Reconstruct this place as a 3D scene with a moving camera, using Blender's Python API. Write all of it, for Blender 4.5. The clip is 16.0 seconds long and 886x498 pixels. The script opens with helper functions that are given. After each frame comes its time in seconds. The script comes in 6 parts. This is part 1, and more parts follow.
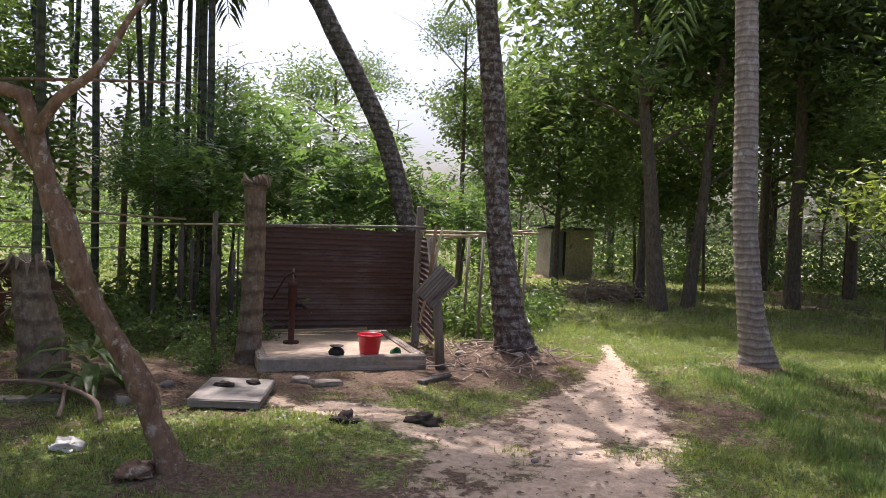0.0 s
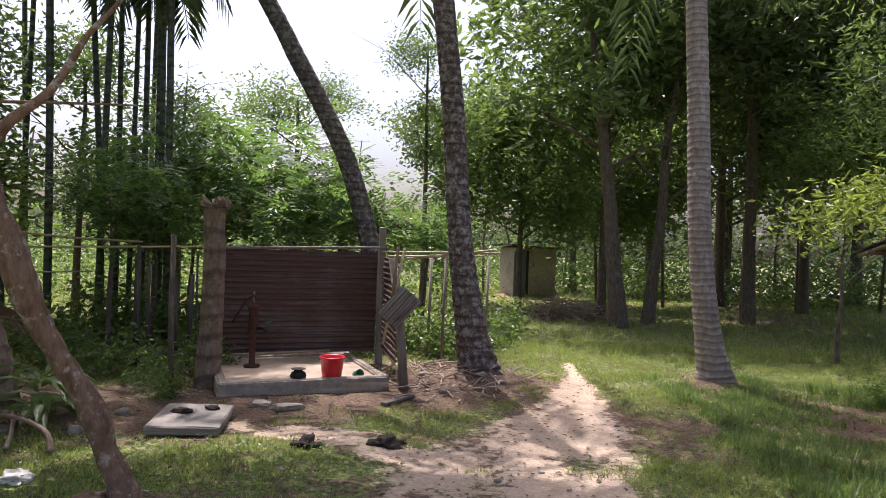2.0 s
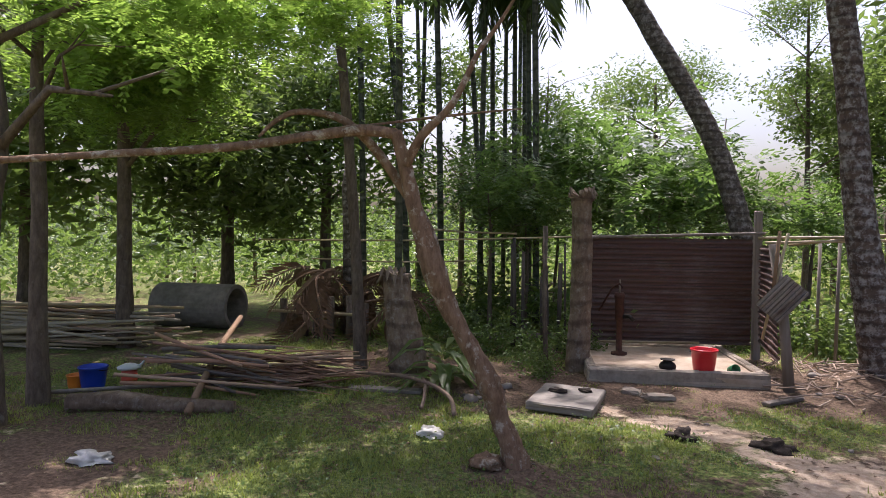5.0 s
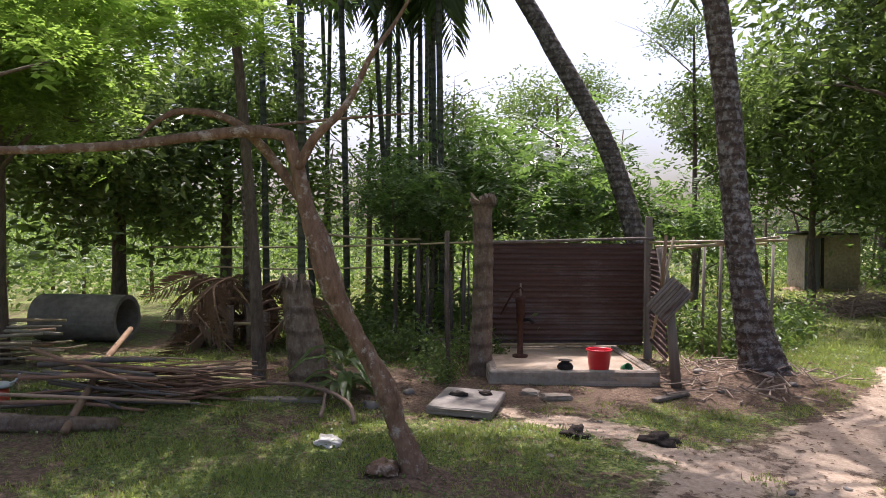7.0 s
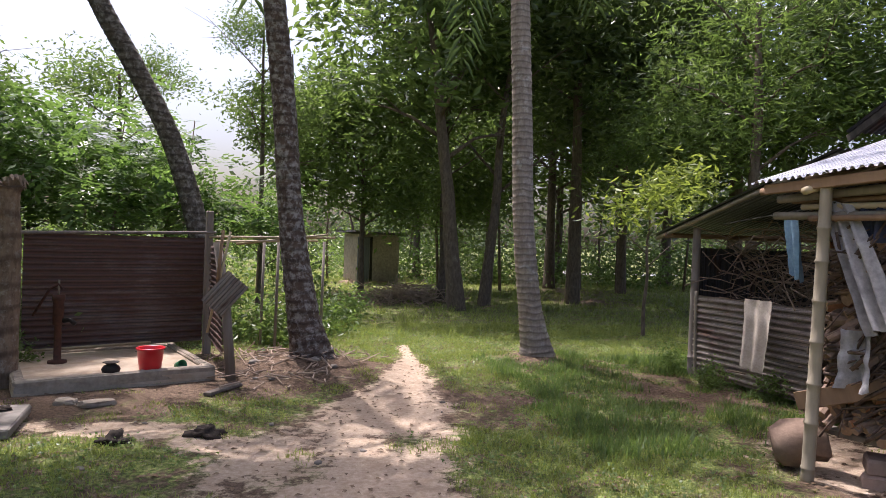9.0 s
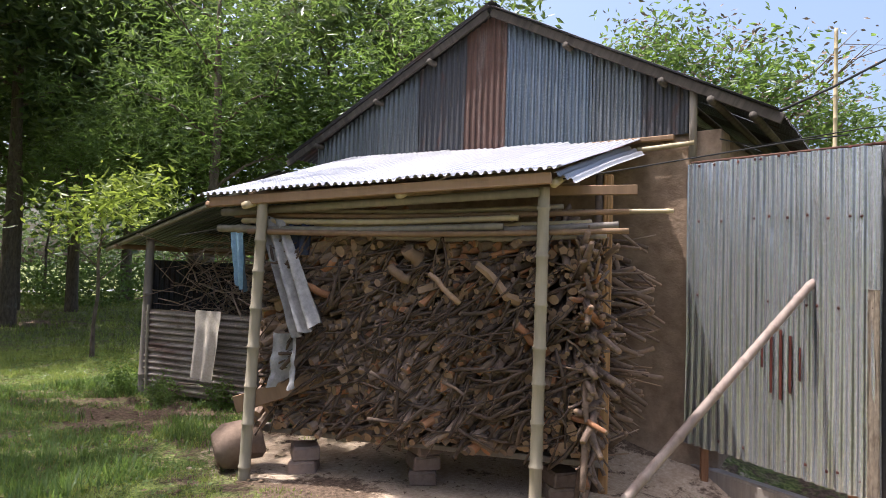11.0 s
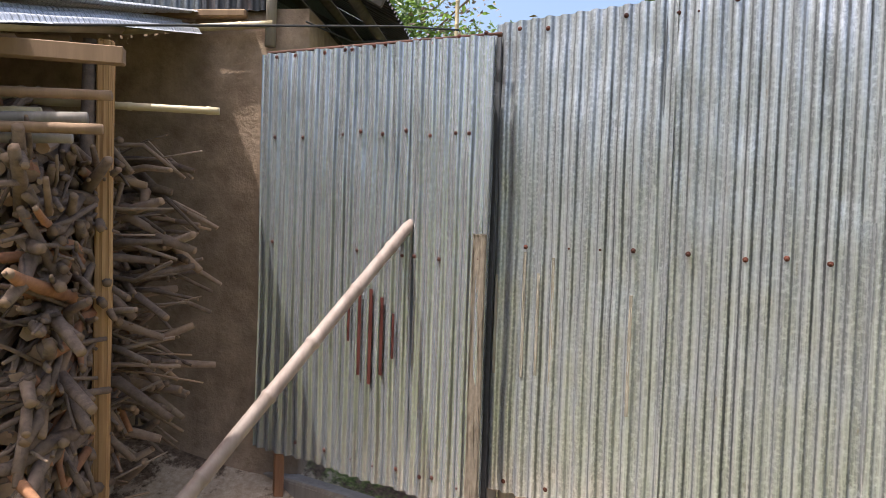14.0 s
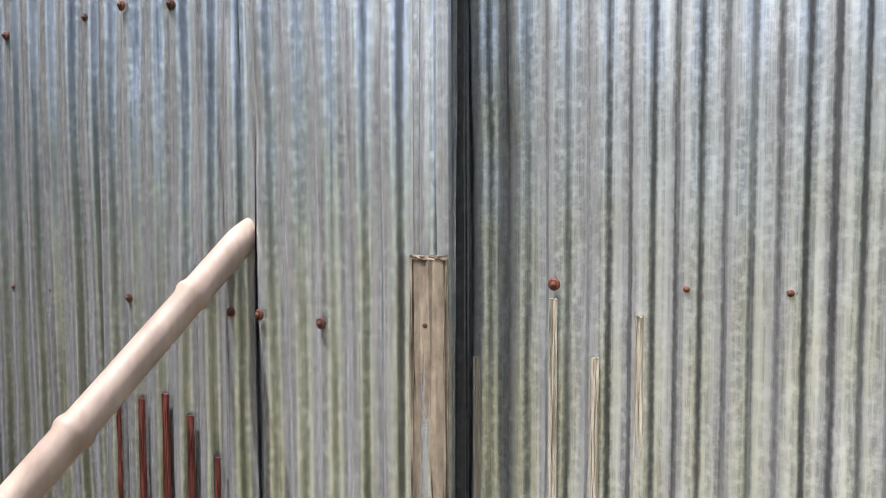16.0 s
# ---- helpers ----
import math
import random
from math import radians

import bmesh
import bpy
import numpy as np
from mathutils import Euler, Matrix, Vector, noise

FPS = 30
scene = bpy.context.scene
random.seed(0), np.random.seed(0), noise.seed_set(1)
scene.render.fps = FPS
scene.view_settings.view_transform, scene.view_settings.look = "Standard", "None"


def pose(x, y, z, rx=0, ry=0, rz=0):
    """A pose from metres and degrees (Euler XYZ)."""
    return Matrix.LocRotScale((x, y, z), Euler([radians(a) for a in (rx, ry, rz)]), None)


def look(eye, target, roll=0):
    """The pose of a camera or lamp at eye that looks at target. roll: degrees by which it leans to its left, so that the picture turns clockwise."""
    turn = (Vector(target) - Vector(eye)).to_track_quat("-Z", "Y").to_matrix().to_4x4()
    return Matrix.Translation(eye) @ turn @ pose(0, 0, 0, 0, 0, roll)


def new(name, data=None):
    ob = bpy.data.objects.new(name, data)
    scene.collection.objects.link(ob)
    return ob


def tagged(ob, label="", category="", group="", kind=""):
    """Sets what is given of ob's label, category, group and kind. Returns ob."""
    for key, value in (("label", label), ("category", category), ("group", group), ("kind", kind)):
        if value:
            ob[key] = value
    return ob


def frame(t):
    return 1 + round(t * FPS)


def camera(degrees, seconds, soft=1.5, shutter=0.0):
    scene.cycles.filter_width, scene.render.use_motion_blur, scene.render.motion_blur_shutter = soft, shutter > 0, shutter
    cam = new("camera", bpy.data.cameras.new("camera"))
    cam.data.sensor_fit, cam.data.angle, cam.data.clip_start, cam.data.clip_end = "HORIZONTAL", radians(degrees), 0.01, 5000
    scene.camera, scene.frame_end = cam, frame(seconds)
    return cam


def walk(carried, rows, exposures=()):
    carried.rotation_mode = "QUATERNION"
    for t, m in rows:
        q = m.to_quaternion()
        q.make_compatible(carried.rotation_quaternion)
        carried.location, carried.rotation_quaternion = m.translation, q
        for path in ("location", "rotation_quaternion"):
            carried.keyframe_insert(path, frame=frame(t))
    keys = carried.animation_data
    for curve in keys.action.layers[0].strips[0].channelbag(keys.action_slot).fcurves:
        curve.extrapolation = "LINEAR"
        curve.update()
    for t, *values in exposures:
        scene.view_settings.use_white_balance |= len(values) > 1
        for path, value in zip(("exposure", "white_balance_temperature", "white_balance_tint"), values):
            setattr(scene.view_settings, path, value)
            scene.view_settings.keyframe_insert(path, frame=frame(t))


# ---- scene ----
cam = camera(68.1, 16.0, 0.7)
PATH = [
    (0, (0.113, -0.265, 1.653), (-0.099, 1.723, 1.599), 2.6),
    (0.5, (0.116, -0.272, 1.655), (-0.053, 1.72, 1.609), 3.0),
    (1, (0.125, -0.271, 1.648), (-0.037, 1.722, 1.626), 2.7),
    (1.5, (0.14, -0.286, 1.661), (0.006, 1.71, 1.671), 2.2),
    (2, (0.143, -0.292, 1.667), (0.036, 1.705, 1.677), 2.1),
    (2.5, (0.163, -0.312, 1.671), (0.09, 1.686, 1.686), 1.8),
    (3, (0.175, -0.309, 1.67), (0.089, 1.69, 1.684), 1.8),
    (3.5, (0.144, -0.311, 1.67), (-0.053, 1.679, 1.677), 1.5),
    (4, (0.069, -0.374, 1.67), (-0.627, 1.501, 1.651), 1.9),
    (4.2, (0.035, -0.389, 1.668), (-0.854, 1.401, 1.63), 1.6),
    (6.3, (0.078, -0.323, 1.64), (-1.084, 1.304, 1.589), 0.4),
    (6.5, (0.084, -0.333, 1.638), (-1.019, 1.335, 1.6), 0.2),
    (7, (0.139, -0.287, 1.628), (-0.73, 1.515, 1.606), 0.4),
    (7.5, (0.195, -0.275, 1.629), (-0.367, 1.644, 1.597), 0.7),
    (8, (0.235, -0.282, 1.631), (-0.056, 1.697, 1.614), 1.5),
    (8.5, (0.277, -0.279, 1.633), (0.272, 1.721, 1.62), 1.4),
    (9, (0.362, -0.34, 1.632), (0.711, 1.63, 1.619), 1.8),
    (9.5, (0.394, -0.337, 1.63), (1.099, 1.535, 1.624), 1.8),
    (10, (0.429, -0.319, 1.617), (1.473, 1.388, 1.605), 2.2),
    (10.2, (0.448, -0.304, 1.617), (1.595, 1.334, 1.612), 2.2),
    (12.3, (0.974, -0.344, 1.596), (2.95, -0.037, 1.625), 1.3),
    (12.5, (1.082, -0.348, 1.599), (3.061, -0.059, 1.554), 2.2),
    (13, (1.587, -0.296, 1.584), (3.577, -0.101, 1.552), 1.5),
    (13.5, (2.102, -0.253, 1.598), (4.099, -0.137, 1.565), 0.5),
    (14, (2.564, -0.262, 1.631), (4.551, -0.048, 1.565), 1.9),
    (14.5, (3.106, -0.137, 1.61), (5.103, -0.025, 1.574), 0.6),
    (15, (3.625, -0.13, 1.625), (5.614, 0.077, 1.628), -0.8),
    (15.5, (4.142, -0.147, 1.641), (6.132, -0.008, 1.499), 1.2),
    (16, (4.643, -0.136, 1.673), (6.64, -0.108, 1.571), -0.2),
]
walk(cam, [(t, look(eye, target, roll)) for t, eye, target, roll in PATH], [(0, 0.78, 5980, 25), (9.2, 0.74, 5980, 24), (10, 1.18, 5850, 20), (12.3, 0.70, 6050, 16), (14, 1.0, 5950, 13), (16, 1.2, 5850, 12)])

# ---- light ----
SUN_AZ = Vector((-0.52, 0.855, 0))
SUN_EL = radians(68)
world = bpy.data.worlds.new("world")
scene.world = world
world.use_nodes = True
wn = world.node_tree
sky = wn.nodes.new("ShaderNodeTexSky")
sky.sky_type = 'NISHITA'
sky.sun_disc = False
sky.sun_elevation = SUN_EL
sky.sun_rotation = math.atan2(SUN_AZ.x, SUN_AZ.y)
sky.dust_density = 7.0
sky.air_density = 1.2
wn.nodes["Background"].inputs["Strength"].default_value = 0.15
wn.links.new(sky.outputs["Color"], wn.nodes["Background"].inputs["Color"])
sun_data = bpy.data.lights.new("sun", 'SUN')
sun_data.energy = 4.6
sun_data.angle = radians(0.6)
sun_data.color = (1.0, 0.94, 0.84)
sun = new("sun", sun_data)
to_sun = (SUN_AZ.normalized() * math.cos(SUN_EL) + Vector((0, 0, math.sin(SUN_EL))))
sun.matrix_world = look(to_sun * 40, (0, 0, 0))

# ---- materials ----


class Nodes:
    """Small builder for one node material."""

    def __init__(self, name, rough=0.8, metal=0.0, spec=0.3):
        self.mat = bpy.data.materials.new(name)
        self.mat.use_nodes = True
        self.t = self.mat.node_tree
        self.b = self.t.nodes["Principled BSDF"]
        self.b.inputs["Roughness"].default_value = rough
        self.b.inputs["Metallic"].default_value = metal
        self.b.inputs["Specular IOR Level"].default_value = spec
        self.co = self.add("ShaderNodeTexCoord")
        self.src = self.co.outputs["Object"]

    def add(self, kind):
        return self.t.nodes.new(kind)

    def link(self, a, b):
        self.t.links.new(a, b)

    def stretch(self, x, y, z):
        m = self.add("ShaderNodeMapping")
        m.inputs["Scale"].default_value = (x, y, z)
        self.link(self.src, m.inputs["Vector"])
        return m.outputs["Vector"]

    def noise(self, scale, detail=5, rough=0.6, vec=None):
        n = self.add("ShaderNodeTexNoise")
        n.inputs["Scale"].default_value = scale
        n.inputs["Detail"].default_value = detail
        n.inputs["Roughness"].default_value = rough
        self.link(vec or self.src, n.inputs["Vector"])
        return n.outputs["Fac"]

    def ramp(self, fac, stops):
        r = self.add("ShaderNodeValToRGB")
        e = r.color_ramp.elements
        while len(e) < len(stops):
            e.new(0.5)
        for el, (p, c) in zip(e, stops):
            el.position = p
            el.color = (*c, 1) if len(c) == 3 else c
        self.link(fac, r.inputs["Fac"])
        return r.outputs["Color"]

    def mix(self, fac, a, b, mode='MIX'):
        m = self.add("ShaderNodeMix")
        m.data_type = 'RGBA'
        m.blend_type = mode
        for val, key in ((fac, 0), (a, 6), (b, 7)):
            if isinstance(val, (int, float)):
                m.inputs[key].default_value = val
            elif isinstance(val, tuple):
                m.inputs[key].default_value = (*val, 1)
            else:
                self.link(val, m.inputs[key])
        return m.outputs[2]

    def step(self, fac, lo, hi):
        r = self.add("ShaderNodeMapRange")
        r.inputs[1].default_value = lo
        r.inputs[2].default_value = hi
        r.clamp = True
        self.link(fac, r.inputs[0])
        return r.outputs[0]

    def random(self):
        return self.add("ShaderNodeObjectInfo").outputs["Random"]

    def island(self):
        return self.add("ShaderNodeNewGeometry").outputs["Random Per Island"]

    def bump(self, fac, strength=0.4, dist=0.01):
        b = self.add("ShaderNodeBump")
        b.inputs["Strength"].default_value = strength
        b.inputs["Distance"].default_value = dist
        self.link(fac, b.inputs["Height"])
        self.link(b.outputs["Normal"], self.b.inputs["Normal"])

    def done(self, col):
        if isinstance(col, tuple):
            self.b.inputs["Base Color"].default_value = (*col, 1)
        else:
            self.link(col, self.b.inputs["Base Color"])
        return self.mat


def simple(name, c0, c1, scale=12, rough=0.8, bump=0.3, dist=0.01, metal=0.0, vec=None, vary=0.0, spec=0.3, big=1.2):
    n = Nodes(name, rough, metal, spec)
    v = n.stretch(*vec) if vec else None
    f = n.noise(scale, 6, 0.65, v)
    g = n.noise(big, 3, 0.5)
    col = n.mix(n.step(f, 0.3, 0.7), c0, c1)
    col = n.mix(n.step(g, 0.35, 0.75), col, n.mix(0.55, col, tuple(0.45 * a for a in c0)))
    if vary:
        rnd = n.random()
        col = n.mix(n.step(rnd, 0, 1), n.mix(vary, col, tuple(0.3 * a for a in c0)), n.mix(vary, col, tuple(min(1, 1.6 * a) for a in c1)))
    if bump:
        n.bump(f, bump, dist)
    return n.done(col)


def leaf_mat(name, dark, light, trans=0.45, gloss=0.35):
    n = Nodes(name, 0.38, 0, gloss * 1.5)
    isl = n.island()
    rnd = n.random()
    col = n.mix(isl, dark, light)
    if name == "grass":
        col = n.mix(n.step(n.noise(1.7, 5, 0.65), 0.35, 0.68), n.mix(0.45, col, (0.05, 0.06, 0.02)), n.mix(0.35, col, (0.34, 0.34, 0.11)))
    col = n.mix(n.step(rnd, 0, 1), n.mix(0.25, col, dark), col)
    n.done(col)
    tr = n.add("ShaderNodeBsdfTranslucent")
    n.link(n.mix(0.5, col, (light[0] * 1.3, light[1] * 1.35, light[2] * 0.7)), tr.inputs["Color"])
    ms = n.add("ShaderNodeMixShader")
    ms.inputs[0].default_value = trans
    n.link(n.b.outputs[0], ms.inputs[1])
    n.link(tr.outputs[0], ms.inputs[2])
    n.link(ms.outputs[0], n.t.nodes["Material Output"].inputs["Surface"])
    return n.mat


def bark_mat(name, c0, c1, patch, lo=0.55, hi=0.68, rings=0.0, scale=9, pscale=5):
    n = Nodes(name, 0.92, 0, 0.15)
    v = n.stretch(1, 1, 0.35)
    f = n.noise(scale * 2.2, 8, 0.7, v)
    col = n.mix(n.step(f, 0.3, 0.72), c0, c1)
    p = n.step(n.noise(pscale, 8, 0.72), lo, hi)
    col = n.mix(p, col, patch)
    h = f
    if rings:
        w = n.add("ShaderNodeTexWave")
        w.bands_direction = 'Z'
        w.inputs["Scale"].default_value = rings
        w.inputs["Distortion"].default_value = 2.5
        w.inputs["Detail"].default_value = 4
        w.inputs["Detail Scale"].default_value = 2
        n.link(n.src, w.inputs["Vector"])
        col = n.mix(n.step(w.outputs["Fac"], 0.65, 1.0), col, n.mix(0.45, col, tuple(0.25 * a for a in c0)))
        h = n.mix(0.5, f, w.outputs["Fac"])
    n.bump(h, 0.7, 0.02)
    return n.done(col)


def tin_mat(name, base, rust=0.0, rough=0.42, metal=0.75, stain=(0.30, 0.22, 0.12), foot=0.0):
    n = Nodes(name, rough, metal, 0.5)
    v = n.stretch(22, 22, 0.12)
    streak = n.noise(3.0, 9, 0.78, v)
    fine = n.noise(60, 4, 0.6)
    col = n.mix(n.step(streak, 0.42, 0.58), tuple(0.55 * a for a in base), base)
    col = n.mix(n.step(fine, 0.45, 0.75), col, tuple(min(1, a * 1.2) for a in base))
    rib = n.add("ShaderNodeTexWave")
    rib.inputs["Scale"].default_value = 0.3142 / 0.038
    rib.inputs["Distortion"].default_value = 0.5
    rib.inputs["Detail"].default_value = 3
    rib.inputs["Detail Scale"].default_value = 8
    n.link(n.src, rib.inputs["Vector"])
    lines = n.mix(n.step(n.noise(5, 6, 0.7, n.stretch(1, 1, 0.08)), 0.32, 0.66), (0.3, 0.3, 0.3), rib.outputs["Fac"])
    rnd = n.random()
    col = n.mix(n.step(rnd, 0, 1), n.mix(0.22, col, (0.12, 0.13, 0.14)), col)
    spots = n.step(n.noise(7, 7, 0.75, n.stretch(3, 3, 0.8)), 0.60, 0.72)
    col = n.mix(spots, col, n.mix(0.5, col, stain))
    if rust > 0:
        r = n.step(n.noise(1.6, 6, 0.7, n.stretch(2.2, 2.2, 0.7)), 0.72 - 0.5 * rust, 0.80 - 0.35 * rust)
        rc = n.mix(n.noise(14, 5), (0.040, 0.022, 0.017), (0.125, 0.052, 0.034))
        col = n.mix(n.mix(0.85, (0, 0, 0), r), col, rc)
        mm = n.add("ShaderNodeMath")
        mm.operation = 'MULTIPLY_ADD'
        n.link(r, mm.inputs[0])
        mm.inputs[1].default_value = -metal
        mm.inputs[2].default_value = metal
        n.link(mm.outputs[0], n.b.inputs["Metallic"])
        rr = n.add("ShaderNodeMath")
        rr.operation = 'MULTIPLY_ADD'
        n.link(r, rr.inputs[0])
        rr.inputs[1].default_value = 0.9 - rough
        rr.inputs[2].default_value = rough
        n.link(rr.outputs[0], n.b.inputs["Roughness"])
    # corrugation shading painted as thin lines: dark in the folds, highlights on the crests
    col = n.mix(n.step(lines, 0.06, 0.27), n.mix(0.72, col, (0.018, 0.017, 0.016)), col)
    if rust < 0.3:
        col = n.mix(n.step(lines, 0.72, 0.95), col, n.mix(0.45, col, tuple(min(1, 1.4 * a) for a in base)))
    dent = n.noise(17, 3, 0.5)
    n.bump(n.mix(0.5, n.mix(0.5, fine, dent), streak), 0.32, 0.006)
    return n.done(col)


M = {}
M["palm_bark"] = bark_mat("palm_bark", (0.055, 0.038, 0.030), (0.15, 0.11, 0.085), (0.30, 0.28, 0.255), 0.47, 0.60, rings=2.4, pscale=13)
M["palm_bark_pale"] = bark_mat("palm_bark_pale", (0.20, 0.16, 0.125), (0.40, 0.34, 0.28), (0.50, 0.47, 0.42), 0.55, 0.7, rings=3.4)
M["palm_bark_dark"] = bark_mat("palm_bark_dark", (0.05, 0.04, 0.033), (0.16, 0.135, 0.11), (0.28, 0.26, 0.235), 0.48, 0.62, rings=2.4, pscale=12)
M["stump_bark"] = bark_mat("stump_bark", (0.11, 0.075, 0.052), (0.29, 0.215, 0.15), (0.30, 0.26, 0.21), 0.52, 0.66, rings=1.3, pscale=14)
M["areca_bark"] = bark_mat("areca_bark", (0.05, 0.06, 0.04), (0.15, 0.155, 0.11), (0.24, 0.24, 0.20), 0.55, 0.7, rings=1.6)
M["bark"] = bark_mat("bark", (0.07, 0.053, 0.041), (0.21, 0.165, 0.125), (0.24, 0.22, 0.19), 0.6, 0.72)
M["bark_bent"] = bark_mat("bark_bent", (0.10, 0.058, 0.034), (0.29, 0.19, 0.12), (0.36, 0.31, 0.24), 0.54, 0.62, pscale=11)
M["leaf_mango"] = leaf_mat("leaf_mango", (0.055, 0.09, 0.028), (0.175, 0.25, 0.075), 0.55)
M["leaf_dark"] = leaf_mat("leaf_dark", (0.045, 0.072, 0.027), (0.15, 0.205, 0.07), 0.52)
M["leaf_mid"] = leaf_mat("leaf_mid", (0.06, 0.10, 0.028), (0.17, 0.25, 0.07), 0.55)
M["leaf_bright"] = leaf_mat("leaf_bright", (0.09, 0.165, 0.03), (0.28, 0.40, 0.095), 0.66)
M["leaf_sapling"] = leaf_mat("leaf_sapling", (0.045, 0.095, 0.026), (0.155, 0.25, 0.07), 0.5)
M["leaf_yellow"] = leaf_mat("leaf_yellow", (0.13, 0.18, 0.03), (0.30, 0.36, 0.08), 0.5)
M["leaf_palm"] = leaf_mat("leaf_palm", (0.045, 0.08, 0.025), (0.12, 0.175, 0.055), 0.42)
M["leaf_haze"] = leaf_mat("leaf_haze", (0.045, 0.07, 0.035), (0.11, 0.145, 0.07), 0.4, 0.1)
M["grass"] = leaf_mat("grass", (0.12, 0.17, 0.038), (0.37, 0.43, 0.12), 0.4, 0.2)
M["dry_leaf"] = simple("dry_leaf", (0.10, 0.065, 0.04), (0.26, 0.18, 0.11), 30, 0.9, 0.3, vary=0.4)
M["frond_dry"] = simple("frond_dry", (0.19, 0.115, 0.075), (0.42, 0.29, 0.19), 18, 0.85, 0.3, vary=0.5)
M["frond_heap"] = simple("frond_heap", (0.10, 0.055, 0.035), (0.33, 0.21, 0.13), 18, 0.85, 0.3, vary=0.6)
M["stalk_red"] = simple("stalk_red", (0.15, 0.075, 0.045), (0.36, 0.215, 0.14), 18, 0.8, 0.3, vary=0.5)
M["frond_grey"] = simple("frond_grey", (0.13, 0.095, 0.07), (0.30, 0.23, 0.17), 18, 0.9, 0.3, vary=0.5)
M["bamboo"] = simple("bamboo", (0.30, 0.235, 0.13), (0.46, 0.37, 0.22), 9, 0.5, 0.15, 0.004, vec=(1, 1, 0.15), vary=0.25, spec=0.4)
M["bamboo_grey"] = simple("bamboo_grey", (0.20, 0.17, 0.12), (0.40, 0.345, 0.25), 12, 0.65, 0.2, 0.004, vec=(1, 1, 0.2), vary=0.3)
M["prop"] = simple("prop", (0.19, 0.135, 0.105), (0.36, 0.285, 0.235), 14, 0.6, 0.2, 0.003, vec=(1, 1, 0.2), spec=0.4)
M["wood"] = simple("wood", (0.17, 0.105, 0.06), (0.30, 0.19, 0.11), 14, 0.8, 0.4, 0.006, vec=(1, 1, 0.12), vary=0.3)
M["wood_red"] = simple("wood_red", (0.17, 0.075, 0.035), (0.34, 0.17, 0.08), 14, 0.75, 0.4, 0.006, vec=(1, 1, 0.1))
M["wood_grey"] = simple("wood_grey", (0.13, 0.105, 0.085), (0.29, 0.25, 0.21), 16, 0.85, 0.4, 0.006, vec=(1, 1, 0.12), vary=0.3)
M["log_bark"] = simple("log_bark", (0.055, 0.036, 0.027), (0.235, 0.165, 0.118), 22, 0.9, 0.7, 0.008, vary=0.4)
M["log_cut"] = simple("log_cut", (0.11, 0.068, 0.042), (0.28, 0.185, 0.115), 30, 0.85, 0.3, 0.003, vary=0.45)
M["log_red"] = simple("log_red", (0.15, 0.06, 0.03), (0.36, 0.175, 0.085), 22, 0.85, 0.5, 0.006, vary=0.4)
M["twig"] = simple("twig", (0.13, 0.09, 0.062), (0.34, 0.25, 0.18), 25, 0.9, 0.3, 0.004, vary=0.4)
M["mud"] = simple("mud", (0.20, 0.135, 0.085), (0.37, 0.265, 0.18), 7, 0.95, 0.7, 0.03, big=1.6)
M["mud_brick"] = simple("mud_brick", (0.15, 0.125, 0.08), (0.34, 0.29, 0.20), 16, 0.95, 0.7, 0.012, vary=0.35)
M["brick"] = simple("brick", (0.16, 0.11, 0.085), (0.27, 0.20, 0.16), 18, 0.92, 0.6, 0.01, vary=0.3)
M["concrete"] = simple("concrete", (0.22, 0.18, 0.135), (0.42, 0.36, 0.285), 11, 0.88, 0.4, 0.006)
M["concrete_grey"] = simple("concrete_grey", (0.17, 0.15, 0.125), (0.31, 0.28, 0.24), 8, 0.9, 0.4, 0.006)
M["concrete_wet"] = simple("concrete_wet", (0.30, 0.22, 0.14), (0.55, 0.46, 0.35), 5, 0.55, 0.3, 0.006)
M["dried_mud"] = simple("dried_mud", (0.10, 0.076, 0.055), (0.25, 0.205, 0.155), 45, 0.9, 0.5, 0.004, vec=(1, 1, 0.4))
M["timber"] = simple("timber", (0.34, 0.18, 0.07), (0.54, 0.33, 0.15), 14, 0.7, 0.4, 0.006, vec=(1, 1, 0.1))
M["wood_dark"] = simple("wood_dark", (0.05, 0.042, 0.036), (0.13, 0.11, 0.09), 16, 0.88, 0.4, 0.006, vec=(1, 1, 0.12))
M["drip"] = simple("drip", (0.24, 0.205, 0.155), (0.42, 0.38, 0.31), 60, 0.8, 0.4, 0.003, vec=(1, 1, 0.3))
M["dung"] = simple("dung", (0.02, 0.015, 0.011), (0.06, 0.045, 0.033), 25, 0.95, 0.9, 0.02)
M["stone"] = simple("stone", (0.13, 0.11, 0.09), (0.28, 0.25, 0.21), 14, 0.9, 0.6, 0.01, vary=0.3)
M["cloth_white"] = simple("cloth_white", (0.55, 0.52, 0.45), (0.74, 0.70, 0.62), 30, 0.9, 0.3, 0.004)
M["cloth_beige"] = simple("cloth_beige", (0.48, 0.41, 0.33), (0.66, 0.58, 0.48), 40, 0.92, 0.3, 0.003)
M["cloth_blue"] = simple("cloth_blue", (0.16, 0.27, 0.36), (0.28, 0.42, 0.52), 25, 0.9, 0.3, 0.004)
M["cloth_navy"] = simple("cloth_navy", (0.02, 0.025, 0.05), (0.05, 0.06, 0.10), 25, 0.9, 0.3, 0.004)
M["sack"] = simple("sack", (0.22, 0.21, 0.21), (0.47, 0.45, 0.44), 16, 0.7, 0.5, 0.012)
M["plastic_red"] = simple("plastic_red", (0.55, 0.012, 0.02), (0.66, 0.02, 0.03), 4, 0.35, 0.0, spec=0.5)
